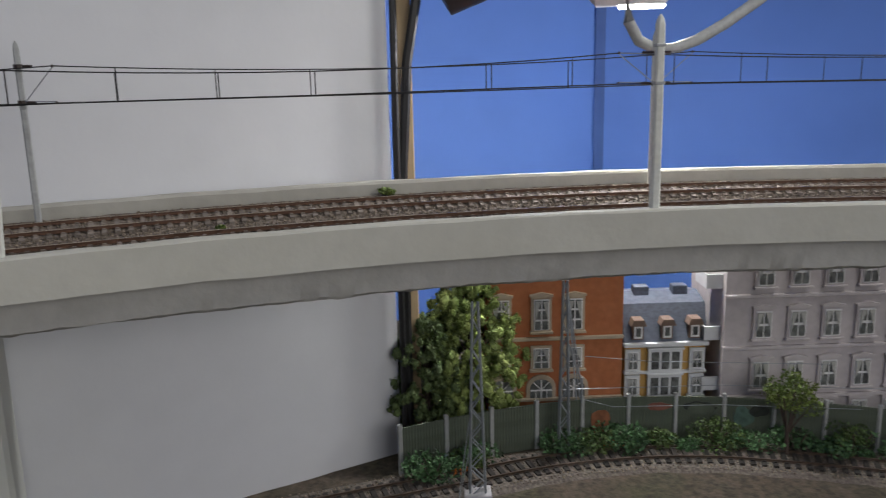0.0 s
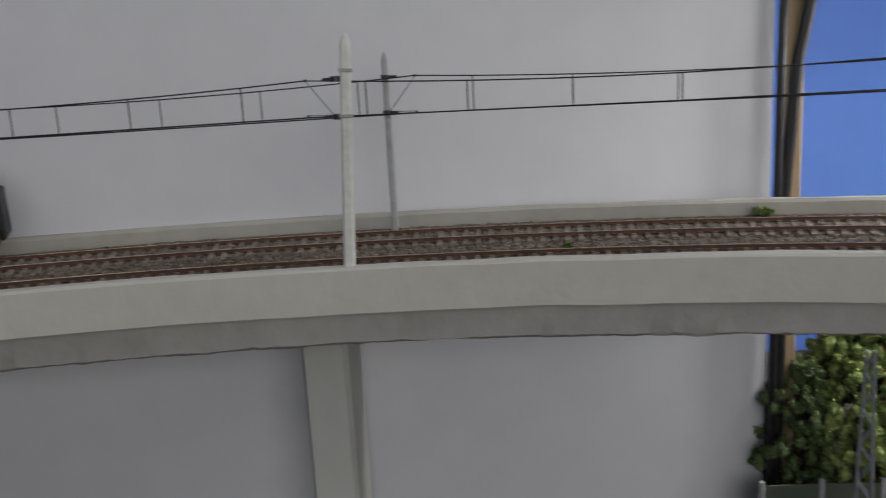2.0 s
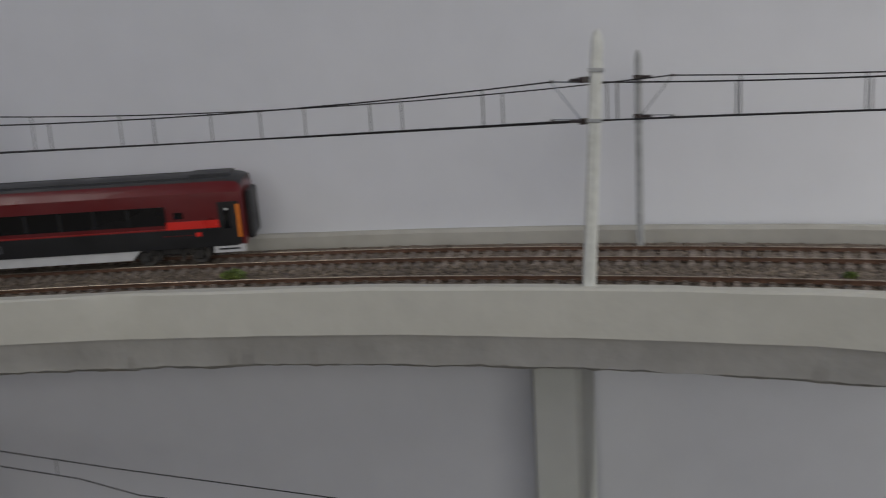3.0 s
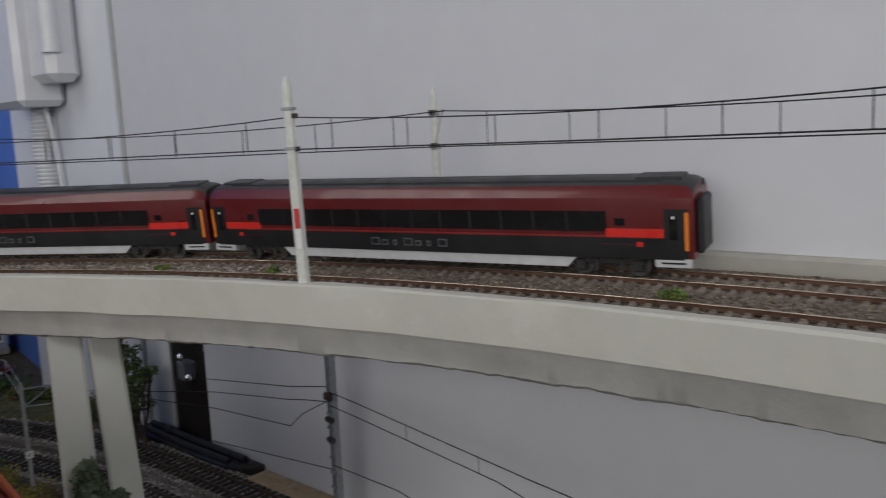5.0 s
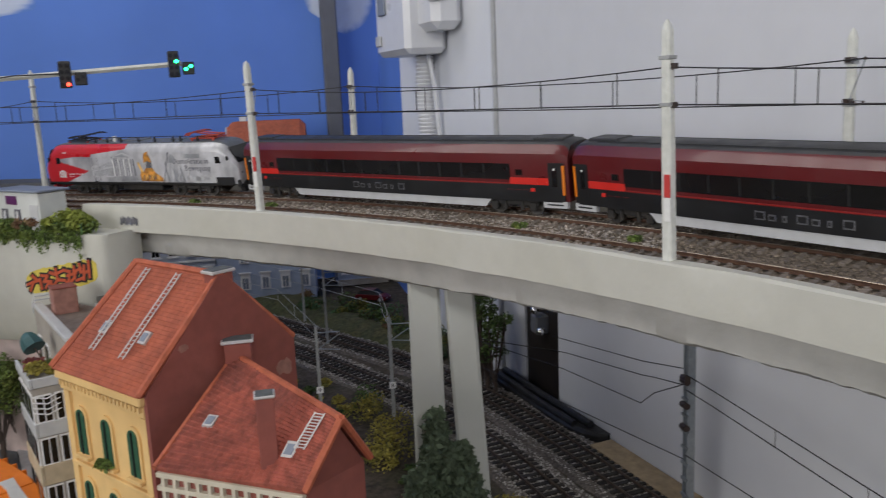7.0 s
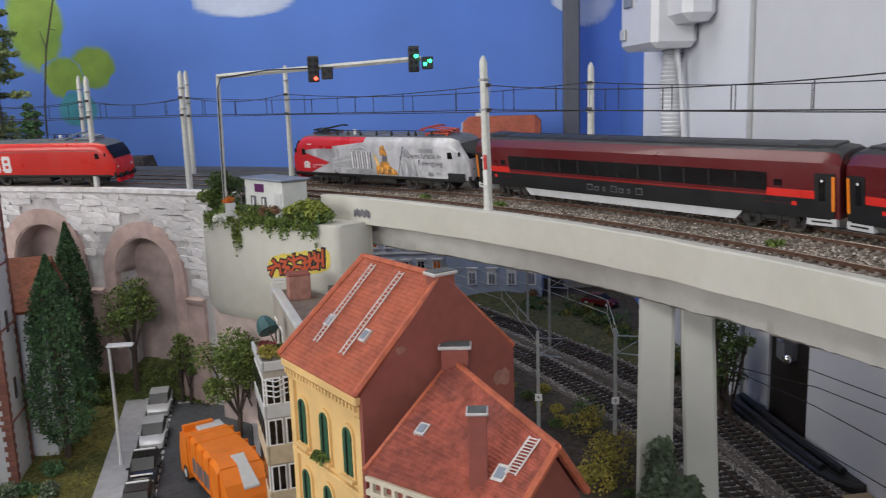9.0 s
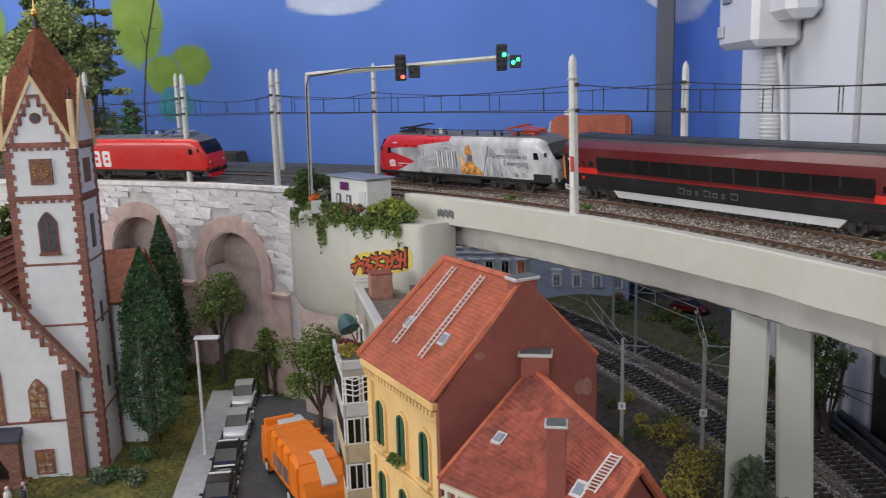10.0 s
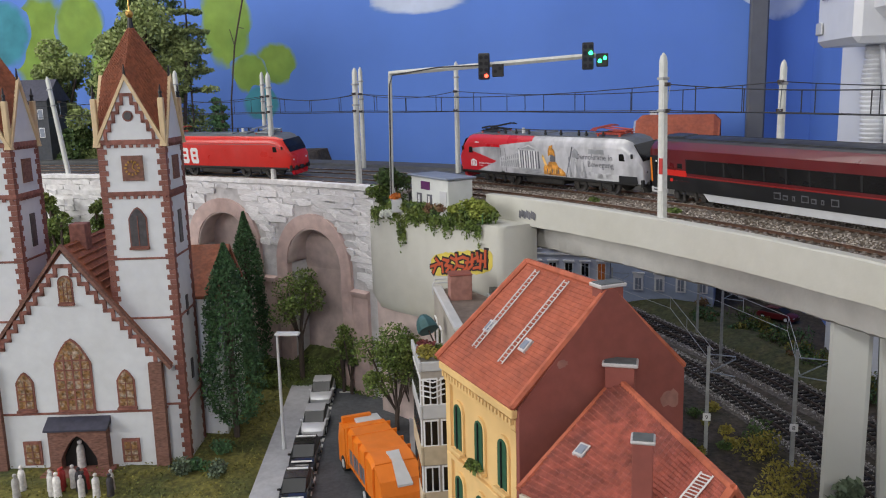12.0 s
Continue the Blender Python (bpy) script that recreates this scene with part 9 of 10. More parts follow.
def orange_house():
    root = thing("town_house", "orange-brown town house with sandstone window surrounds", "house", town)
    bm = bmesh.new()
    box(bm, 0.0393, 0.035, 0.08, 0.1075, 0.07, 0.165)
    part("wall", bm, BRICK_ORANGE, root)
    bm = bmesh.new()
    prism(bm, [(-0.004, 0.245), (0.074, 0.245), (0.055, 0.270), (0.015, 0.270)], "x", -0.0165, 0.095)
    part("roof", bm, TILE_OLD, root)
    for z in (0.1656, 0.1150, 0.2420):
        bm = bmesh.new()
        box(bm, 0.0393, -0.0008, z, 0.1085, 0.0035, 0.0028, 0.0004)
        part("string_course", bm, SAND, root)
    for x in (-0.0025, 0.0287, 0.0546):
        town_window(root, x, 0.1745, 0.0120, 0.0250)
        town_window(root, x, 0.1430, 0.0125, 0.0165, hood=False)
        bm = bmesh.new()
        prism(bm, arch_outline(x, 0.0235, 0.1178, 0.1370, 0.9), "y", -0.0016, 0.001)
        win = part("arched_window", bm, SAND, root, "arched sandstone surround")
        bm = bmesh.new()
        prism(bm, arch_outline(x, 0.0175, 0.1180, 0.1335, 0.9), "y", -0.0022, 0.001)
        part("pane", bm, CURTAINED, win)
        bm = bmesh.new()
        box(bm, x, -0.0026, 0.1180, 0.0010, 0.001, 0.0150)
        box(bm, x, -0.0026, 0.1240, 0.0170, 0.001, 0.0010)
        for s in (-1, 1):
            tube(bm, [(x, -0.0026, 0.1250), (x + s * 0.0062, -0.0026, 0.1312)], 0.0004, 4)
            tube(bm, [(x + s * 0.0044, -0.0026, 0.1180), (x + s * 0.0044, -0.0026, 0.1240)], 0.0004, 4)
        part("glazing_bar", bm, WHITE, win)


orange_house()


def dormer_house():
    root = thing("town_house", "mustard town house with a blue-grey mansard roof and dormers", "house", town)
    x0, x1 = 0.0955, 0.1600
    cx = (x0 + x1) / 2
    bm = bmesh.new()
    box(bm, cx, 0.032, 0.08, x1 - x0, 0.06, 0.0785)
    part("wall", bm, MUSTARD, root)
    bm = bmesh.new()
    prism(bm, [(0.000, 0.1600), (0.064, 0.1600), (0.054, 0.1900), (0.032, 0.1945), (0.010, 0.1900)], "x", x0 - 0.001, x1 + 0.001)
    roof = part("mansard_roof", bm, MANSARD, root, "blue-grey slate mansard roof")
    bm = bmesh.new()
    box(bm, cx, 0.0, 0.1575, x1 - x0 + 0.003, 0.006, 0.0034, 0.0005)
    box(bm, cx, 0.0012, 0.1345, x1 - x0 + 0.001, 0.004, 0.0020)
    part("cornice", bm, PLASTER, root)
    for x in (0.1050, 0.1280, 0.1500):
        bm = bmesh.new()
        box(bm, x, 0.004, 0.1640, 0.0085, 0.012, 0.0120)
        dm = part("dormer", bm, DORMER, roof, "small brown dormer with a white window")
        bm = bmesh.new()
        box(bm, x, -0.0020, 0.1650, 0.0066, 0.001, 0.0100)
        part("window_frame", bm, WHITE, dm)
        bm = bmesh.new()
        prism(bm, [(x - 0.0062, 0.1755), (x + 0.0062, 0.1755), (x + 0.004, 0.1805), (x - 0.004, 0.1805)], "y", -0.0045, 0.012)
        part("dormer_roof", bm, DORMER, dm, "brown dormer hood")
        bm = bmesh.new()
        box(bm, x, -0.0026, 0.1668, 0.0036, 0.001, 0.0068)
        part("pane", bm, CURTAINED, dm)
    for x in (0.1135, 0.1450):
        bm = bmesh.new()
        box(bm, x, 0.028, 0.190, 0.012, 0.010, 0.010, 0.0005)
        part("chimney", bm, MANSARD, roof)
    for z in (0.1385, 0.1170):
        for x in (0.1020, 0.1535):
            town_window(root, x, z, 0.0080, 0.0145, 0.002, False, 1, PLASTER)
        bm = bmesh.new()
        box(bm, cx, 0.0008, z - 0.0025, 0.0270, 0.0036, 0.0195)
        b = part("bay", bm, PLASTER, root, "white three-part bay window")
        bm = bmesh.new()
        box(bm, cx, -0.0004, z + 0.0165, 0.0290, 0.0052, 0.0014, 0.0003)
        part("bay_cornice", bm, PLASTER, b)
        for k in (-1, 0, 1):
            bm = bmesh.new()
            box(bm, cx + k * 0.0082, -0.0012, z, 0.0058, 0.001, 0.0142)
            part("pane", bm, CURTAINED, b)


dormer_house()


def grey_house():
    root = thing("town_house", "lilac-grey corner house with balconies and moulded windows", "house", town)
    x0, x1 = 0.1700, 0.3300
    bm = bmesh.new()
    box(bm, (x0 + x1) / 2, 0.030, 0.08, x1 - x0, 0.08, 0.19)
    part("wall", bm, LILAC_GREY, root)
    for z in (0.1150, 0.1560, 0.1980, 0.2400):
        bm = bmesh.new()
        box(bm, (x0 + x1) / 2, -0.0105, z, x1 - x0 + 0.002, 0.0050, 0.0030, 0.0005)
        part("string_course", bm, LILAC_GREY, root)
    for i in range(5):
        for z in (0.0900, 0.1245, 0.1660, 0.2080):
            town_window(root, 0.2000 + 0.027 * i, z, 0.0125, 0.0215, -0.010, True, 1, LILAC_GREY)
    for z in (0.1200, 0.1620, 0.2040):
        bm = bmesh.new()
        box(bm, x0 - 0.006, 0.010, z, 0.014, 0.026, 0.0018)
        b = part("balcony", bm, PLASTER, root, "small white balcony")
        bm = bmesh.new()
        box(bm, x0 - 0.0125, 0.010, z + 0.0018, 0.0012, 0.026, 0.0095)
        box(bm, x0 - 0.006, -0.0025, z + 0.0018, 0.014, 0.0012, 0.0095)
        part("balcony_front", bm, PLASTER, b)


grey_house()


def lattice_mast(x, y, h, w, rz, guys):
    root = thing("lattice_mast", "blue-grey steel lattice catenary mast", "mast", pose(x, y, 0.083, 0, 0, rz), "lattice masts")
    bm = bmesh.new()
    n = 13
    for sx in (-1, 1):
        for sy in (-1, 1):
            tube(bm, [(sx * w, sy * w * 0.7, -0.002), (sx * w * 0.35, sy * w * 0.25, h)], 0.0009, 5)
    for i in range(n):
        a, b = 1 - 0.65 * i / n, 1 - 0.65 * (i + 1) / n
        z0, z1 = h * i / n, h * (i + 1) / n
        for sy in (-1, 1):
            s = 1 if i % 2 else -1
            tube(bm, [(s * w * a, sy * w * 0.7 * a, z0), (-s * w * b, sy * w * 0.7 * b, z1)], 0.0005, 4)
        for sx in (-1, 1):
            s = 1 if i % 2 else -1
            tube(bm, [(sx * w * a, s * w * 0.7 * a, z0), (sx * w * b, -s * w * 0.7 * b, z1)], 0.0005, 4)
    part("lattice", bm, STEEL, root)
    bm = bmesh.new()
    box(bm, 0, 0, -0.003, w * 3.4, w * 2.8, 0.006, 0.0006)
    part("foot", bm, PAVING, root, "concrete foot")
    if guys:
        bm = bmesh.new()
        for k in (-1, 0, 1):
            tube(bm, [(w * 0.3, 0, h * 0.97), (w * 2.8 + 0.003 * k, 0.004 * k, h * 0.33)], 0.0005, 4)
        tube(bm, [(w * 0.5, 0, h * 0.66), (w * 3.2, 0, h * 0.42)], 0.0009, 5)
        tube(bm, [(w * 3.2, 0, h * 0.45), (w * 3.2, 0, h * 0.30)], 0.0009, 5)
        part("bracket", bm, STEEL, root, "steel bracket with stays")
    else:
        bm = bmesh.new()
        for k in (1, 2):
            tube(bm, [(-w * 0.4, 0, h * (0.75 - 0.2 * k)), (-w * 2.4, -0.004 * k, 0)], 0.0004, 4)
        part("stay", bm, STEEL, root)


lattice_mast(0.253, 0.345, 0.141, 0.0056, -20, False)
lattice_mast(0.338, 0.375, 0.139, 0.0042, -20, True)
ew = thing("lower_overhead_line", "thin grey overhead wires along the fence", "overhead line")
for pts in ([(0.352, 0.368, 0.163), (0.40, 0.355, 0.156), (0.52, 0.30, 0.154)], [(0.352, 0.368, 0.128), (0.372, 0.36, 0.122), (0.45, 0.335, 0.120), (0.56, 0.28, 0.118)], [(0.345, 0.368, 0.138), (0.45, 0.335, 0.136), (0.56, 0.28, 0.135)]):
    bm = bmesh.new()
    tube(bm, pts, 0.0003, 5)
    part("wire", bm, STEEL, ew)
fence = thing("fence", "green-grey panel fence with pale posts behind the lower track", "fence")
fl, _ = spline([(0.212, 0.3925), (0.250, 0.3945), (0.319, 0.392), (0.40, 0.373), (0.48, 0.334), (0.56, 0.275), (0.63, 0.20)], 13)
for i, (a, b) in enumerate(zip(fl, fl[1:])):
    d = b - a
    m = Matrix.Translation((a + b) / 2) @ Matrix.Rotation(math.atan2(d.y, d.x), 4, "Z")
    bm = bmesh.new()
    box(bm, 0, 0.0008, 0.084, d.length, 0.0008, 0.035, 0, m)
    panel = part("panel", bm, FENCE, fence, "green-grey slatted panel")
    if i == 0:
        bs = bmesh.new()
        box(bs, 0, 0, 0.082, d.length / 16 * 0.86, 0.0012, 0.0385)
        slat_mesh = mesh("slat", bs, FENCE)
    for k in range(16):
        sl = new("slat", slat_mesh)
        sl.parent = panel
        sl.matrix_basis = m @ Matrix.Translation((d.length * ((k + 0.5) / 16 - 0.5), 0, 0))
    bm = bmesh.new()
    box(bm, a.x, a.y, 0.081, 0.0032, 0.0032, 0.0425, 0.0004)
    part("post", bm, MAST_GREY, fence, "pale concrete post")
    marks = {4: [(SPRAY_ORANGE, -0.004, 0.101, 0.0075, 0.011)], 5: [(SPRAY_RED, 0.006, 0.1125, 0.010, 0.0035)], 6: [(SPRAY_DARK, 0.000, 0.112, 0.012, 0.0050), (FENCE, 0.000, 0.111, 0.0105, 0.0040)], 7: [(SPRAY_TEAL, -0.004, 0.105, 0.008, 0.008), (SPRAY_DARK, 0.008, 0.111, 0.007, 0.005)]}
    for k, (mat, mx, mz, rx_, rz_) in enumerate(marks.get(i, ())):
        bm = bmesh.new()
        prism(bm, blob(mx, mz, rx_, rz_, 60 + i + k, 28, 0.22), "y", -0.0010 - 0.0002 * k, -0.0004)
        bm.transform(m)
        part("sprayed_mark", bm, mat, fence, "sprayed paint mark on the panel")
rnd = random.Random(23)
for i in range(40):
    t = i / 39
    if noise.noise((t * 9.0, 3.3, 0)) < -0.12:
        continue
    j = min(12, int(t * 13))
    p = fl[j].lerp(fl[j + 1], t * 13 - j) + Vector((rnd.uniform(-0.006, 0.006), -0.008 - rnd.uniform(0, 0.012), 0))
    bush(p.x, p.y, 0.083, rnd.uniform(0.006, 0.025), (LEAF_MID, LEAF_DARK, LEAF_DARK, LEAF_DARK)[i % 4], 1300 + i, "dark green shrub along the fence", 620, 0.0017)
for i, (x, y) in enumerate(((0.252, 0.378), (0.375, 0.365))):
    bush(x, y, 0.083, 0.008, BLOSSOM_LIT_PANE, 1400 + i, "rusty orange shrub along the fence", 300)


def foam_tree(x, y, z, h, spread, seed, label, mat, lumps=620):
    """A crown of drooping foam lumps with gaps between them."""
    rnd = np.random.RandomState(seed)
    root = thing("tree", label, "tree", pose(x, y, z))
    bm = bmesh.new()
    tube(bm, [(0, 0, -0.003), (0.001, 0, h * 0.3), (0, 0.001, h * 0.75)], h * 0.02, 7)
    ball_bm = bmesh.new()
    bmesh.ops.create_icosphere(ball_bm, subdivisions=1, radius=1)
    unit = np.array([tuple(v.co) for v in ball_bm.verts])
    faces = [tuple(v.index for v in f.verts) for f in ball_bm.faces]
    ball_bm.free()
    V, F, flecks = [], [], []
    for i in range(lumps):
        a, k = rnd.uniform(0, 2 * math.pi), rnd.uniform(0.05, 1.0)
        q = spread * math.sqrt(max(0.04, 1 - (1.9 * k - 0.9) ** 2)) * rnd.uniform(0.45, 1.0)
        c = np.array((math.cos(a) * q, math.sin(a) * q, h * (0.06 + 0.88 * k)))
        if i % 20 == 0:
            tube(bm, [(0, 0, c[2] * 0.7), (c[0] * 0.5, c[1] * 0.5, c[2] * 0.9), tuple(c)], h * 0.006, 5)
        r = spread * rnd.uniform(0.045, 0.095)
        w = np.array([1 + 0.55 * noise.noise((p[0] * 2.2 + i, p[1] * 2.2, p[2] * 2.2)) + 0.25 * noise.noise((p[0] * 6 + i, p[1] * 6, p[2] * 6)) for p in unit])
        shape = unit * w[:, None] * r * np.array((1, 1, rnd.uniform(1.0, 1.7)))
        tilt = rnd.uniform(-0.4, 0.4, 2)
        shape[:, 0] += shape[:, 2] * tilt[0]
        shape[:, 1] += shape[:, 2] * tilt[1]
        F += [tuple(j + len(V) * len(unit) for j in f) for f in faces]
        V.append(shape + c)
        d = rnd.normal(size=(60, 3))
        d /= np.linalg.norm(d, axis=1)[:, None]
        flecks.append(c + d * r * rnd.uniform(0.9, 1.35, (60, 1)) * np.array((1, 1, 1.3)))
    part("trunk", bm, BARK, root, "brown branching trunk")
    me = bpy.data.meshes.new("crown")
    me.from_pydata(np.concatenate(V).tolist(), [], F)
    me.materials.append(mat)
    crown = new("crown", me)
    crown.parent = root
    foliage("leaf_flock", np.concatenate(flecks), 0.0010, mat, root, seed)


foam_tree(0.286, 0.432, 0.083, 0.142, 0.044, 1510, "large light green foam-leaved tree beside the wall edge", FOAM_LEAF)
foam_tree(0.246, 0.428, 0.083, 0.112, 0.034, 1501, "dark green drooping foam-leaved tree beside the wall edge", FOAM_DARK, 420)
broad_tree(0.49, 0.305, 0.083, 0.075, 0.026, LEAF, 1502, "small leafy tree in front of the grey house", 1500, 0.3)

# hanging cables, edge post, lamp and cord by the wall's end
cords = thing("cable_bundle", "black cable bundle hanging beside the wall edge", "cable")
for k, pts in enumerate(([(0.2275, 0.420, 0.9), (0.2265, 0.419, 0.5), (0.2255, 0.419, 0.35), (0.225, 0.419, 0.05)], [(0.262, 0.43, 0.55), (0.252, 0.425, 0.46), (0.236, 0.422, 0.38), (0.230, 0.421, 0.30), (0.229, 0.421, 0.05)])):
    bm = bmesh.new()
    tube(bm, pts, 0.0026 if k != 1 else 0.0036, 7)
    part("cable", bm, BLACK, cords, soft=40)
bm = bmesh.new()
box(bm, 0.2365, 0.436, -0.2, 0.011, 0.016, 2.05, 0.001)
solid("edge_post", bm, WOOD, "raw wooden edge post of the wall", "post", "structure")
bl = thing("spot_lamp", "black clip-on spot lamp above the wall edge", "lamp", pose(0.262, 0.426, 0.430, 0, 62, -20))
bm = bmesh.new()
cyl(bm, (0, 0, 0), (0, 0, 0.05), 0.020, 0.026, 16)
part("shade", bm, BLACK, bl, soft=30)
bm = bmesh.new()
cyl(bm, (-0.02, 0, 0.03), (-0.045, 0, 0.02), 0.006, n=10)
part("clip", bm, BLACK, bl)
tl = thing("tube_lamp", "white strip lamp hanging over the town", "lamp", pose(0.409, 0.409, 0.4185, 0, 0, -33) @ Matrix.Diagonal((0.85, 0.85, 0.85, 1)))
bm = bmesh.new()
box(bm, 0, 0, 0, 0.075, 0.05, 0.03, 0.008)
part("housing", bm, PLASTIC, tl, soft=30)
bm = bmesh.new()
box(bm, 0.01, 0, -0.003, 0.040, 0.03, 0.0035, 0.001)
part("tube", bm, glow("lamp_tube_light", (1.0, 0.98, 0.92), 12), tl, "lit white tube")
for x in (-0.03, 0.03):
    bm = bmesh.new()
    cyl(bm, (x, 0, 0.028), (x, 0, 1.743), 0.0012, n=6)
    part("hanger_rod", bm, STEEL, tl, "thin steel hanger rod")
bm = bmesh.new()
tube(bm, [(0.388, 0.372, 0.50), (0.380, 0.37, 0.43), (0.383, 0.37, 0.405), (0.391, 0.369, 0.392), (0.405, 0.367, 0.3855), (0.420, 0.365, 0.3865), (0.436, 0.362, 0.392), (0.458, 0.36, 0.403), (0.484, 0.355, 0.42), (0.53, 0.345, 0.46)], 0.0040, 10)
cord = part("cord", bm, MAST_GREY, tl, "thick grey looping cord", soft=40)
cord.matrix_parent_inverse = tl.matrix_basis.inverted()

# ---------------------------------------------------------------- tufts, loose stones, sleepers and wall stones
for i, (th, r, s) in enumerate(((104.2, 0.045, 0.0065), (82.5, 0.1035, 0.0065), (121.8, 0.047, 0.005), (134.6, 0.048, 0.005), (112.0, 0.095, 0.005), (139.0, 0.046, 0.005), (88.2, 0.048, 0.003), (117.4, 0.048, 0.0045))):
    p = arc(th, r, deck_z(r) - 0.0005)
    bush(p.x, p.y, p.z, s, LEAF, 1600 + i, "bright green grass tuft between the tracks", 420, 0.0011, 0.6)


def chips(n, place, size, seed):
    """Loose angular stones, joined."""
    rnd = np.random.RandomState(seed)
    V, F = [], []
    base = np.array([(1, 0, 0), (-1, 0, 0), (0, 1, 0), (0, -1, 0), (0, 0, 0.8), (0, 0, -0.8)], float)
    tri = [(0, 2, 4), (2, 1, 4), (1, 3, 4), (3, 0, 4), (2, 0, 5), (1, 2, 5), (3, 1, 5), (0, 3, 5)]
    for i in range(n):
        p = place(rnd)
        a = rnd.uniform(0, 6.28)
        c, s = math.cos(a), math.sin(a)
        k = size * rnd.uniform(0.5, 1.4)
        sc = rnd.uniform(0.6, 1.2, 3) * k
        for b in base:
            q = b * sc
            V.append((p[0] + q[0] * c - q[1] * s, p[1] + q[0] * s + q[1] * c, p[2] + q[2]))
        F += [tuple(6 * i + t for t in f) for f in tri]
    me = bpy.data.meshes.new("loose_stones")
    me.from_pydata(V, [], F)
    return me


def deck_place(rnd):
    th = rnd.uniform(60, 149.4)
    r = rnd.choice((rnd.uniform(0.0265, 0.062), rnd.uniform(0.0265, 0.062), rnd.uniform(0.003, 0.0265), rnd.uniform(0.062, 0.106)))
    p = arc(th, r, deck_z(r) + 0.0003)
    return p.x, p.y, p.z


def isle(mat):
    """Let each joined stone take its own tone."""
    n, link = mat.node_tree.nodes, mat.node_tree.links.new
    p = n["Principled BSDF"]
    was = p.inputs["Base Color"].links[0].from_socket
    g = n.new("ShaderNodeNewGeometry")
    r = n.new("ShaderNodeMapRange")
    r.inputs[3].default_value, r.inputs[4].default_value = 0.45, 1.5
    link(g.outputs["Random Per Island"], r.inputs[0])
    x = n.new("ShaderNodeMix")
    x.data_type, x.blend_type = "RGBA", "MULTIPLY"
    x.inputs[0].default_value = 1.0
    link(was, x.inputs[6])
    link(r.outputs[0], x.inputs[7])
    link(x.outputs[2], p.inputs["Base Color"])


isle(STONE_CHIP)
for m_ in (LEAF, LEAF_MID, LEAF_DARK, LEAF_PALE, MOSS):
    isle(m_)
me = chips(26000, deck_place, 0.00085, 3)
me.materials.append(STONE_CHIP)
ob = new("loose_stones", me)
ob.parent = viaduct
tagged(ob, "loose brown ballast stones", kind="stuff")

PALE_CHIP = material("pale_grey_chip", (0.40, 0.36, 0.32), 0.9, grain=300, vary=0.3)
isle(PALE_CHIP)


def pale_place(rnd):
    th = 149.4 - 33 * rnd.uniform(0, 1) ** 1.2
    r = rnd.choice((rnd.uniform(0.028, 0.062), rnd.uniform(0.028, 0.062), rnd.uniform(0.003, 0.0285), rnd.uniform(0.06, 0.09)))
    p = arc(th, r, deck_z(r) + 0.0004)
    return p.x, p.y, p.z


me = chips(9000, pale_place, 0.00085, 8)
me.materials.append(PALE_CHIP)
ob = new("pale_stones", me)
ob.parent = viaduct
tagged(ob, "loose pale grey ballast stones", kind="stuff")

LOW_CHIP = material("grey_chip", (0.34, 0.32, 0.30), 0.9, grain=300, vary=0.3)
isle(LOW_CHIP)
for root, points, length in low_tracks:
    line, _ = spline(points, 800)
    ns = sides(line)
    def low_place(rnd):
        i = rnd.randint(0, len(line) - 1)
        p = line[i] + ns[i] * rnd.uniform(-0.024, 0.024)
        return p.x, p.y, 0.0855
    me = chips(15000, low_place, 0.0009, 4)
    me.materials.append(LOW_CHIP)
    me.materials.append(STONE_CHIP)
    xs = np.empty(len(me.vertices) * 3)
    me.vertices.foreach_get("co", xs)
    east_of = xs[0::18] > -0.25
    me.polygons.foreach_set("material_index", np.repeat(east_of, 8).astype(np.int32))
    ob = new("loose_stones", me)
    ob.parent = root
    tagged(ob, "loose grey gravel stones", kind="stuff")


def sleeper_mesh(name, l, w, h, mat):
    bm = bmesh.new()
    box(bm, 0, 0, -h, w, l, h)
    for e in (-1, 1):
        box(bm, 0.0, e * 0.00825 + 0.0017, 0, w * 0.7, 0.0010, 0.0007)
        box(bm, 0.0, e * 0.00825 - 0.0017, 0, w * 0.7, 0.0010, 0.0007)
    return mesh(name, bm, mat)


SL = sleeper_mesh("sleeper", 0.0300, 0.0027, 0.0018, SLEEPER)
SLD = sleeper_mesh("dark_sleeper", 0.0310, 0.0036, 0.0022, SLEEPER_DARK)
rnd = random.Random(31)
for root, rails in ((track_near, RAILS["near"]), (track_far, RAILS["far"])):
    (ra, za), (rb, zb) = rails
    rc, zc = (ra + rb) / 2, (za + zb) / 2 - 0.0021
    tilt = math.degrees(math.atan2(zb - za, rb - ra))
    step = 0.0068 / (R0 + rc) * 180 / math.pi
    n = int((149.4 - 60.0) / step)
    far = bmesh.new()
    for i in range(n):
        th = 149.3 - step * i
        m = arc_pose(th, rc, zc + rnd.uniform(-0.0001, 0.0001)) @ pose(0, 0, 0, -tilt, 0, rnd.uniform(-1.2, 1.2))
        # the nearest three hundred are parts, the far ends are joined
        if 66.0 < th < 148.0 and i % 1 == 0 and 69.5 + (0 if root is track_near else 0) < th < 147.0 and th > 147.0 - 300 * step:
            ob = new("sleeper", SL)
            ob.parent, ob.matrix_basis = root, m
        else:
            far.from_mesh(SL)
            for v in list(far.verts)[-len(SL.vertices):]:
                v.co = m @ v.co
    ob = part("far_sleepers", far, SLEEPER, root)
    tagged(ob, "grey sleepers", kind="stuff")
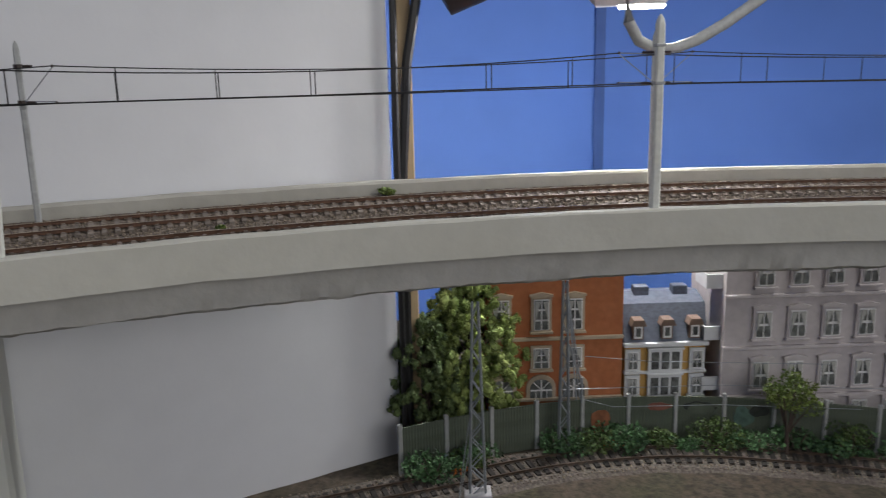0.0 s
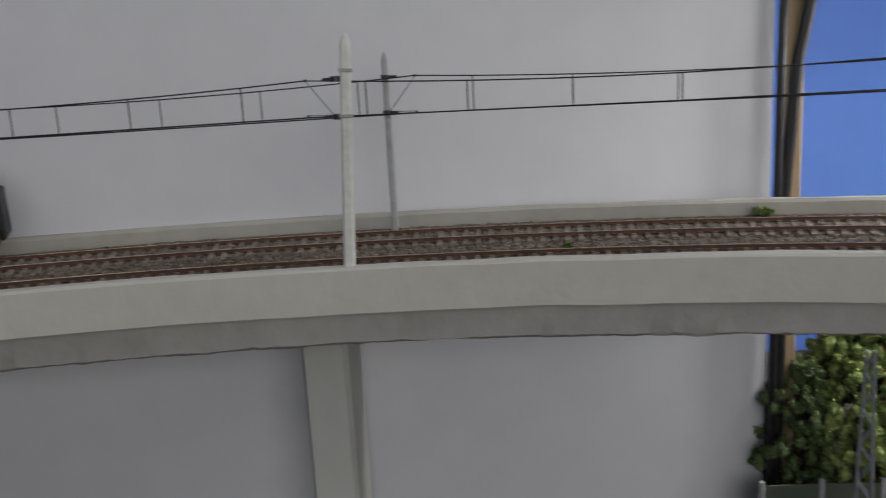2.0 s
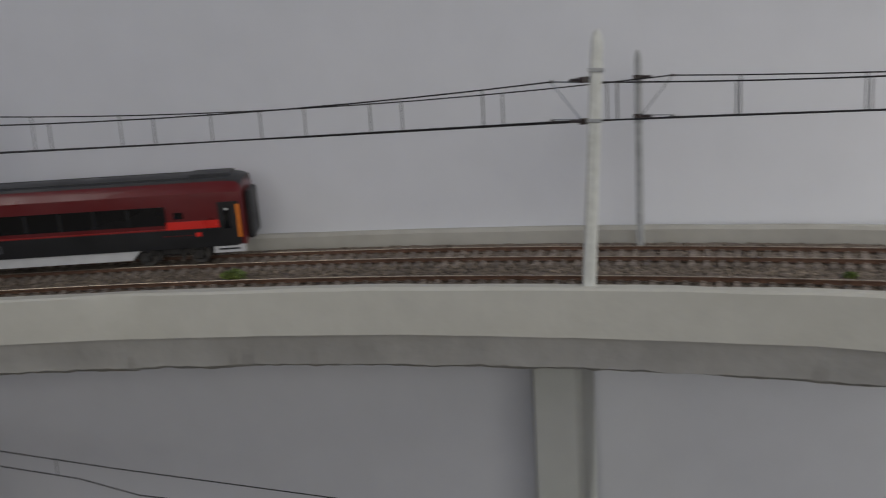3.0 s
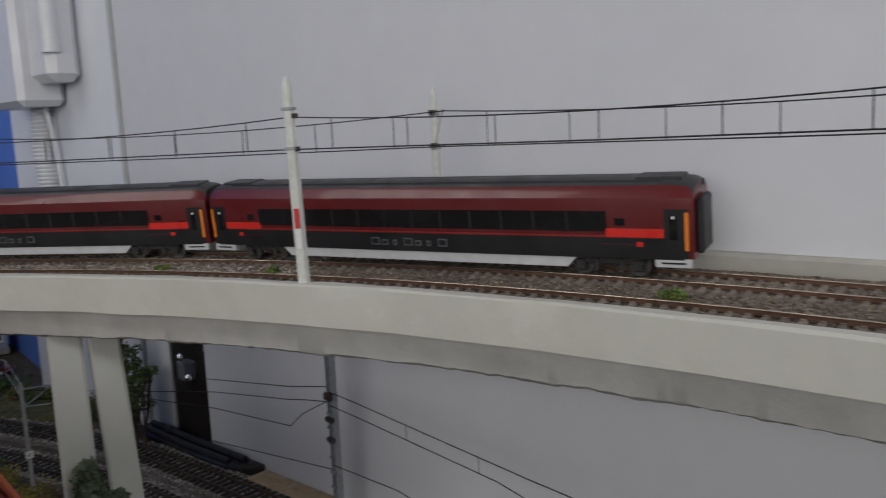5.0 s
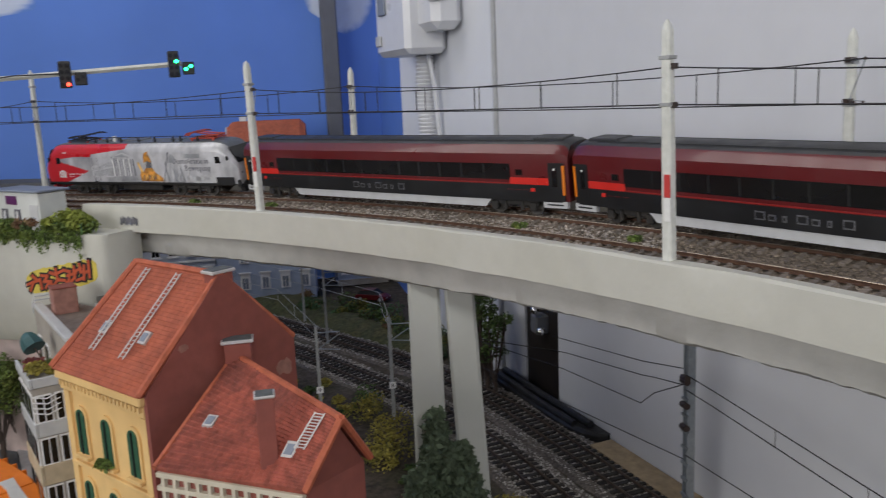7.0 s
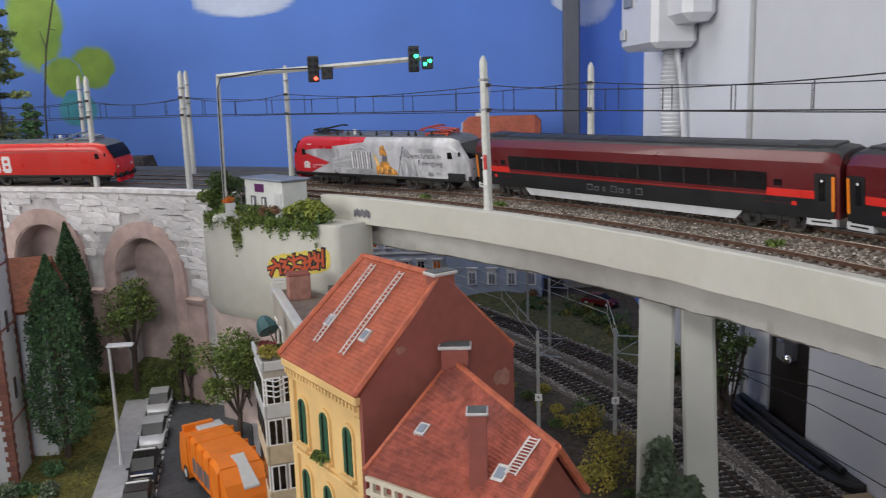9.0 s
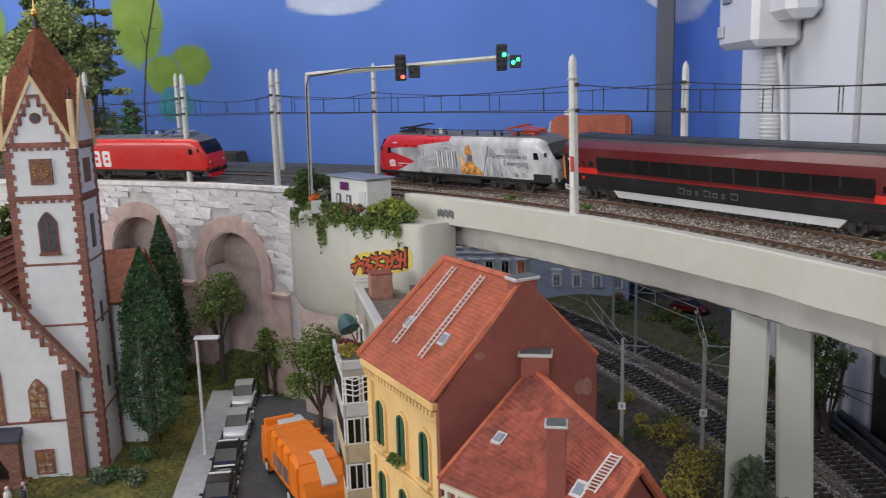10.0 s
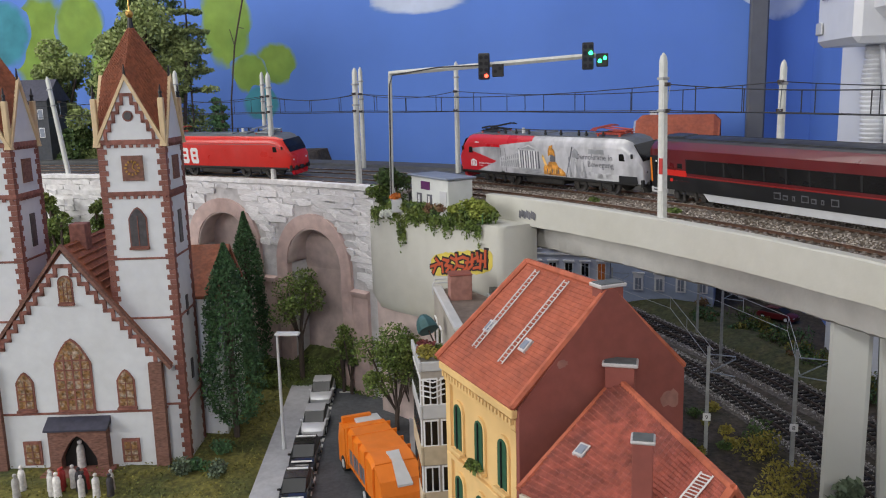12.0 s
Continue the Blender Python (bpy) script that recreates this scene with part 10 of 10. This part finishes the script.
for root, points, length in low_tracks:
    n = int(length / 0.0080)
    line, _ = spline(points, n)
    ns = sides(line)
    far = bmesh.new()
    for i, (p, s) in enumerate(zip(line, ns)):
        m = pose(p.x, p.y, 0.0866, 0, 0, math.degrees(math.atan2(-s.x, s.y)) + rnd.uniform(-2, 2))
        if i < 290 and p.x < 0.55:
            ob = new("sleeper", SLD)
            ob.parent, ob.matrix_basis = root, m
        else:
            far.from_mesh(SLD)
            for v in list(far.verts)[-len(SLD.vertices):]:
                v.co = m @ v.co
    if len(far.verts):
        ob = part("far_sleepers", far, SLEEPER_DARK, root)
        tagged(ob, "dark sleepers", kind="stuff")

# stones of the viaduct wall, in uneven courses; their texture runs in each stone's own unit size
WALL_STONE = material("split_pale_stone", (0.78, 0.77, 0.775), 0.9, grain=5, vary=0.12, stain=2.2, stain_color=(0.64, 0.61, 0.62), stain_amount=0.7, bump=0.35, bump_scale=4, each=0.10)
shapes = []
for k in range(10):
    r2 = random.Random(k)
    bm = bmesh.new()
    box(bm, 0, 0, 0, 1, 1, 1)
    bmesh.ops.subdivide_edges(bm, edges=[e for e in bm.edges if abs(e.verts[0].co.x - e.verts[1].co.x) > 0.5], cuts=2)
    for v in bm.verts:
        edge = abs(v.co.x) > 0.45
        v.co.z += r2.uniform(-0.12, 0.12) if not edge else (0.12 if v.co.z < 0.5 else -0.12) + r2.uniform(-0.06, 0.06)
        v.co.y += r2.uniform(-0.3, 0.3) if v.co.y > 0 else 0
        v.co.x += r2.uniform(-0.04, 0.04)
    shapes.append(mesh("wall_stone", bm, WALL_STONE))
rnd = random.Random(77)
z = 0.092
count = 0
rest = bmesh.new()
while z < 0.290:
    h = rnd.uniform(0.0046, 0.0078)
    th = 151.4 + rnd.uniform(0, 0.6)
    while th < 182:
        w = rnd.uniform(0.012, 0.036)
        dth = w / (R0 + R_FRONT) * 180 / math.pi
        mid = th + dth / 2
        free = True
        for c, half, zc in ARCHES:
            s = abs(mid - c) * math.pi / 180 * (R0 + R_FRONT)
            zz = z + h / 2 - zc
            if (zz > 0 and math.hypot(s, zz) < half + 0.0135 + w * 0.32) or (zz <= 0 and s < half + 0.0135 + w * 0.5):
                free = False
        if free and not (z < 0.19 and (mid < 153.9)):
            m = arc_pose(mid, R_FRONT - 0.0005, z + rnd.uniform(-0.0006, 0.0006)) @ pose(0, 0, 0, 0, rnd.uniform(-2.5, 2.5), 0) @ Matrix.Diagonal((w * 0.97, 0.0042, h * 1.04, 1))
            me = rnd.choice(shapes)
            if th < 171 and count < 300:
                ob = new("stone", me)
                ob.parent, ob.matrix_basis = stone_viaduct, m
                count += 1
            else:
                rest.from_mesh(me)
                for v in list(rest.verts)[-len(me.vertices):]:
                    v.co = m @ v.co
        th += dth
    z += h
if len(rest.verts):
    tagged(part("far_stones", rest, STONE, stone_viaduct), "rough pale wall stones", kind="stuff")
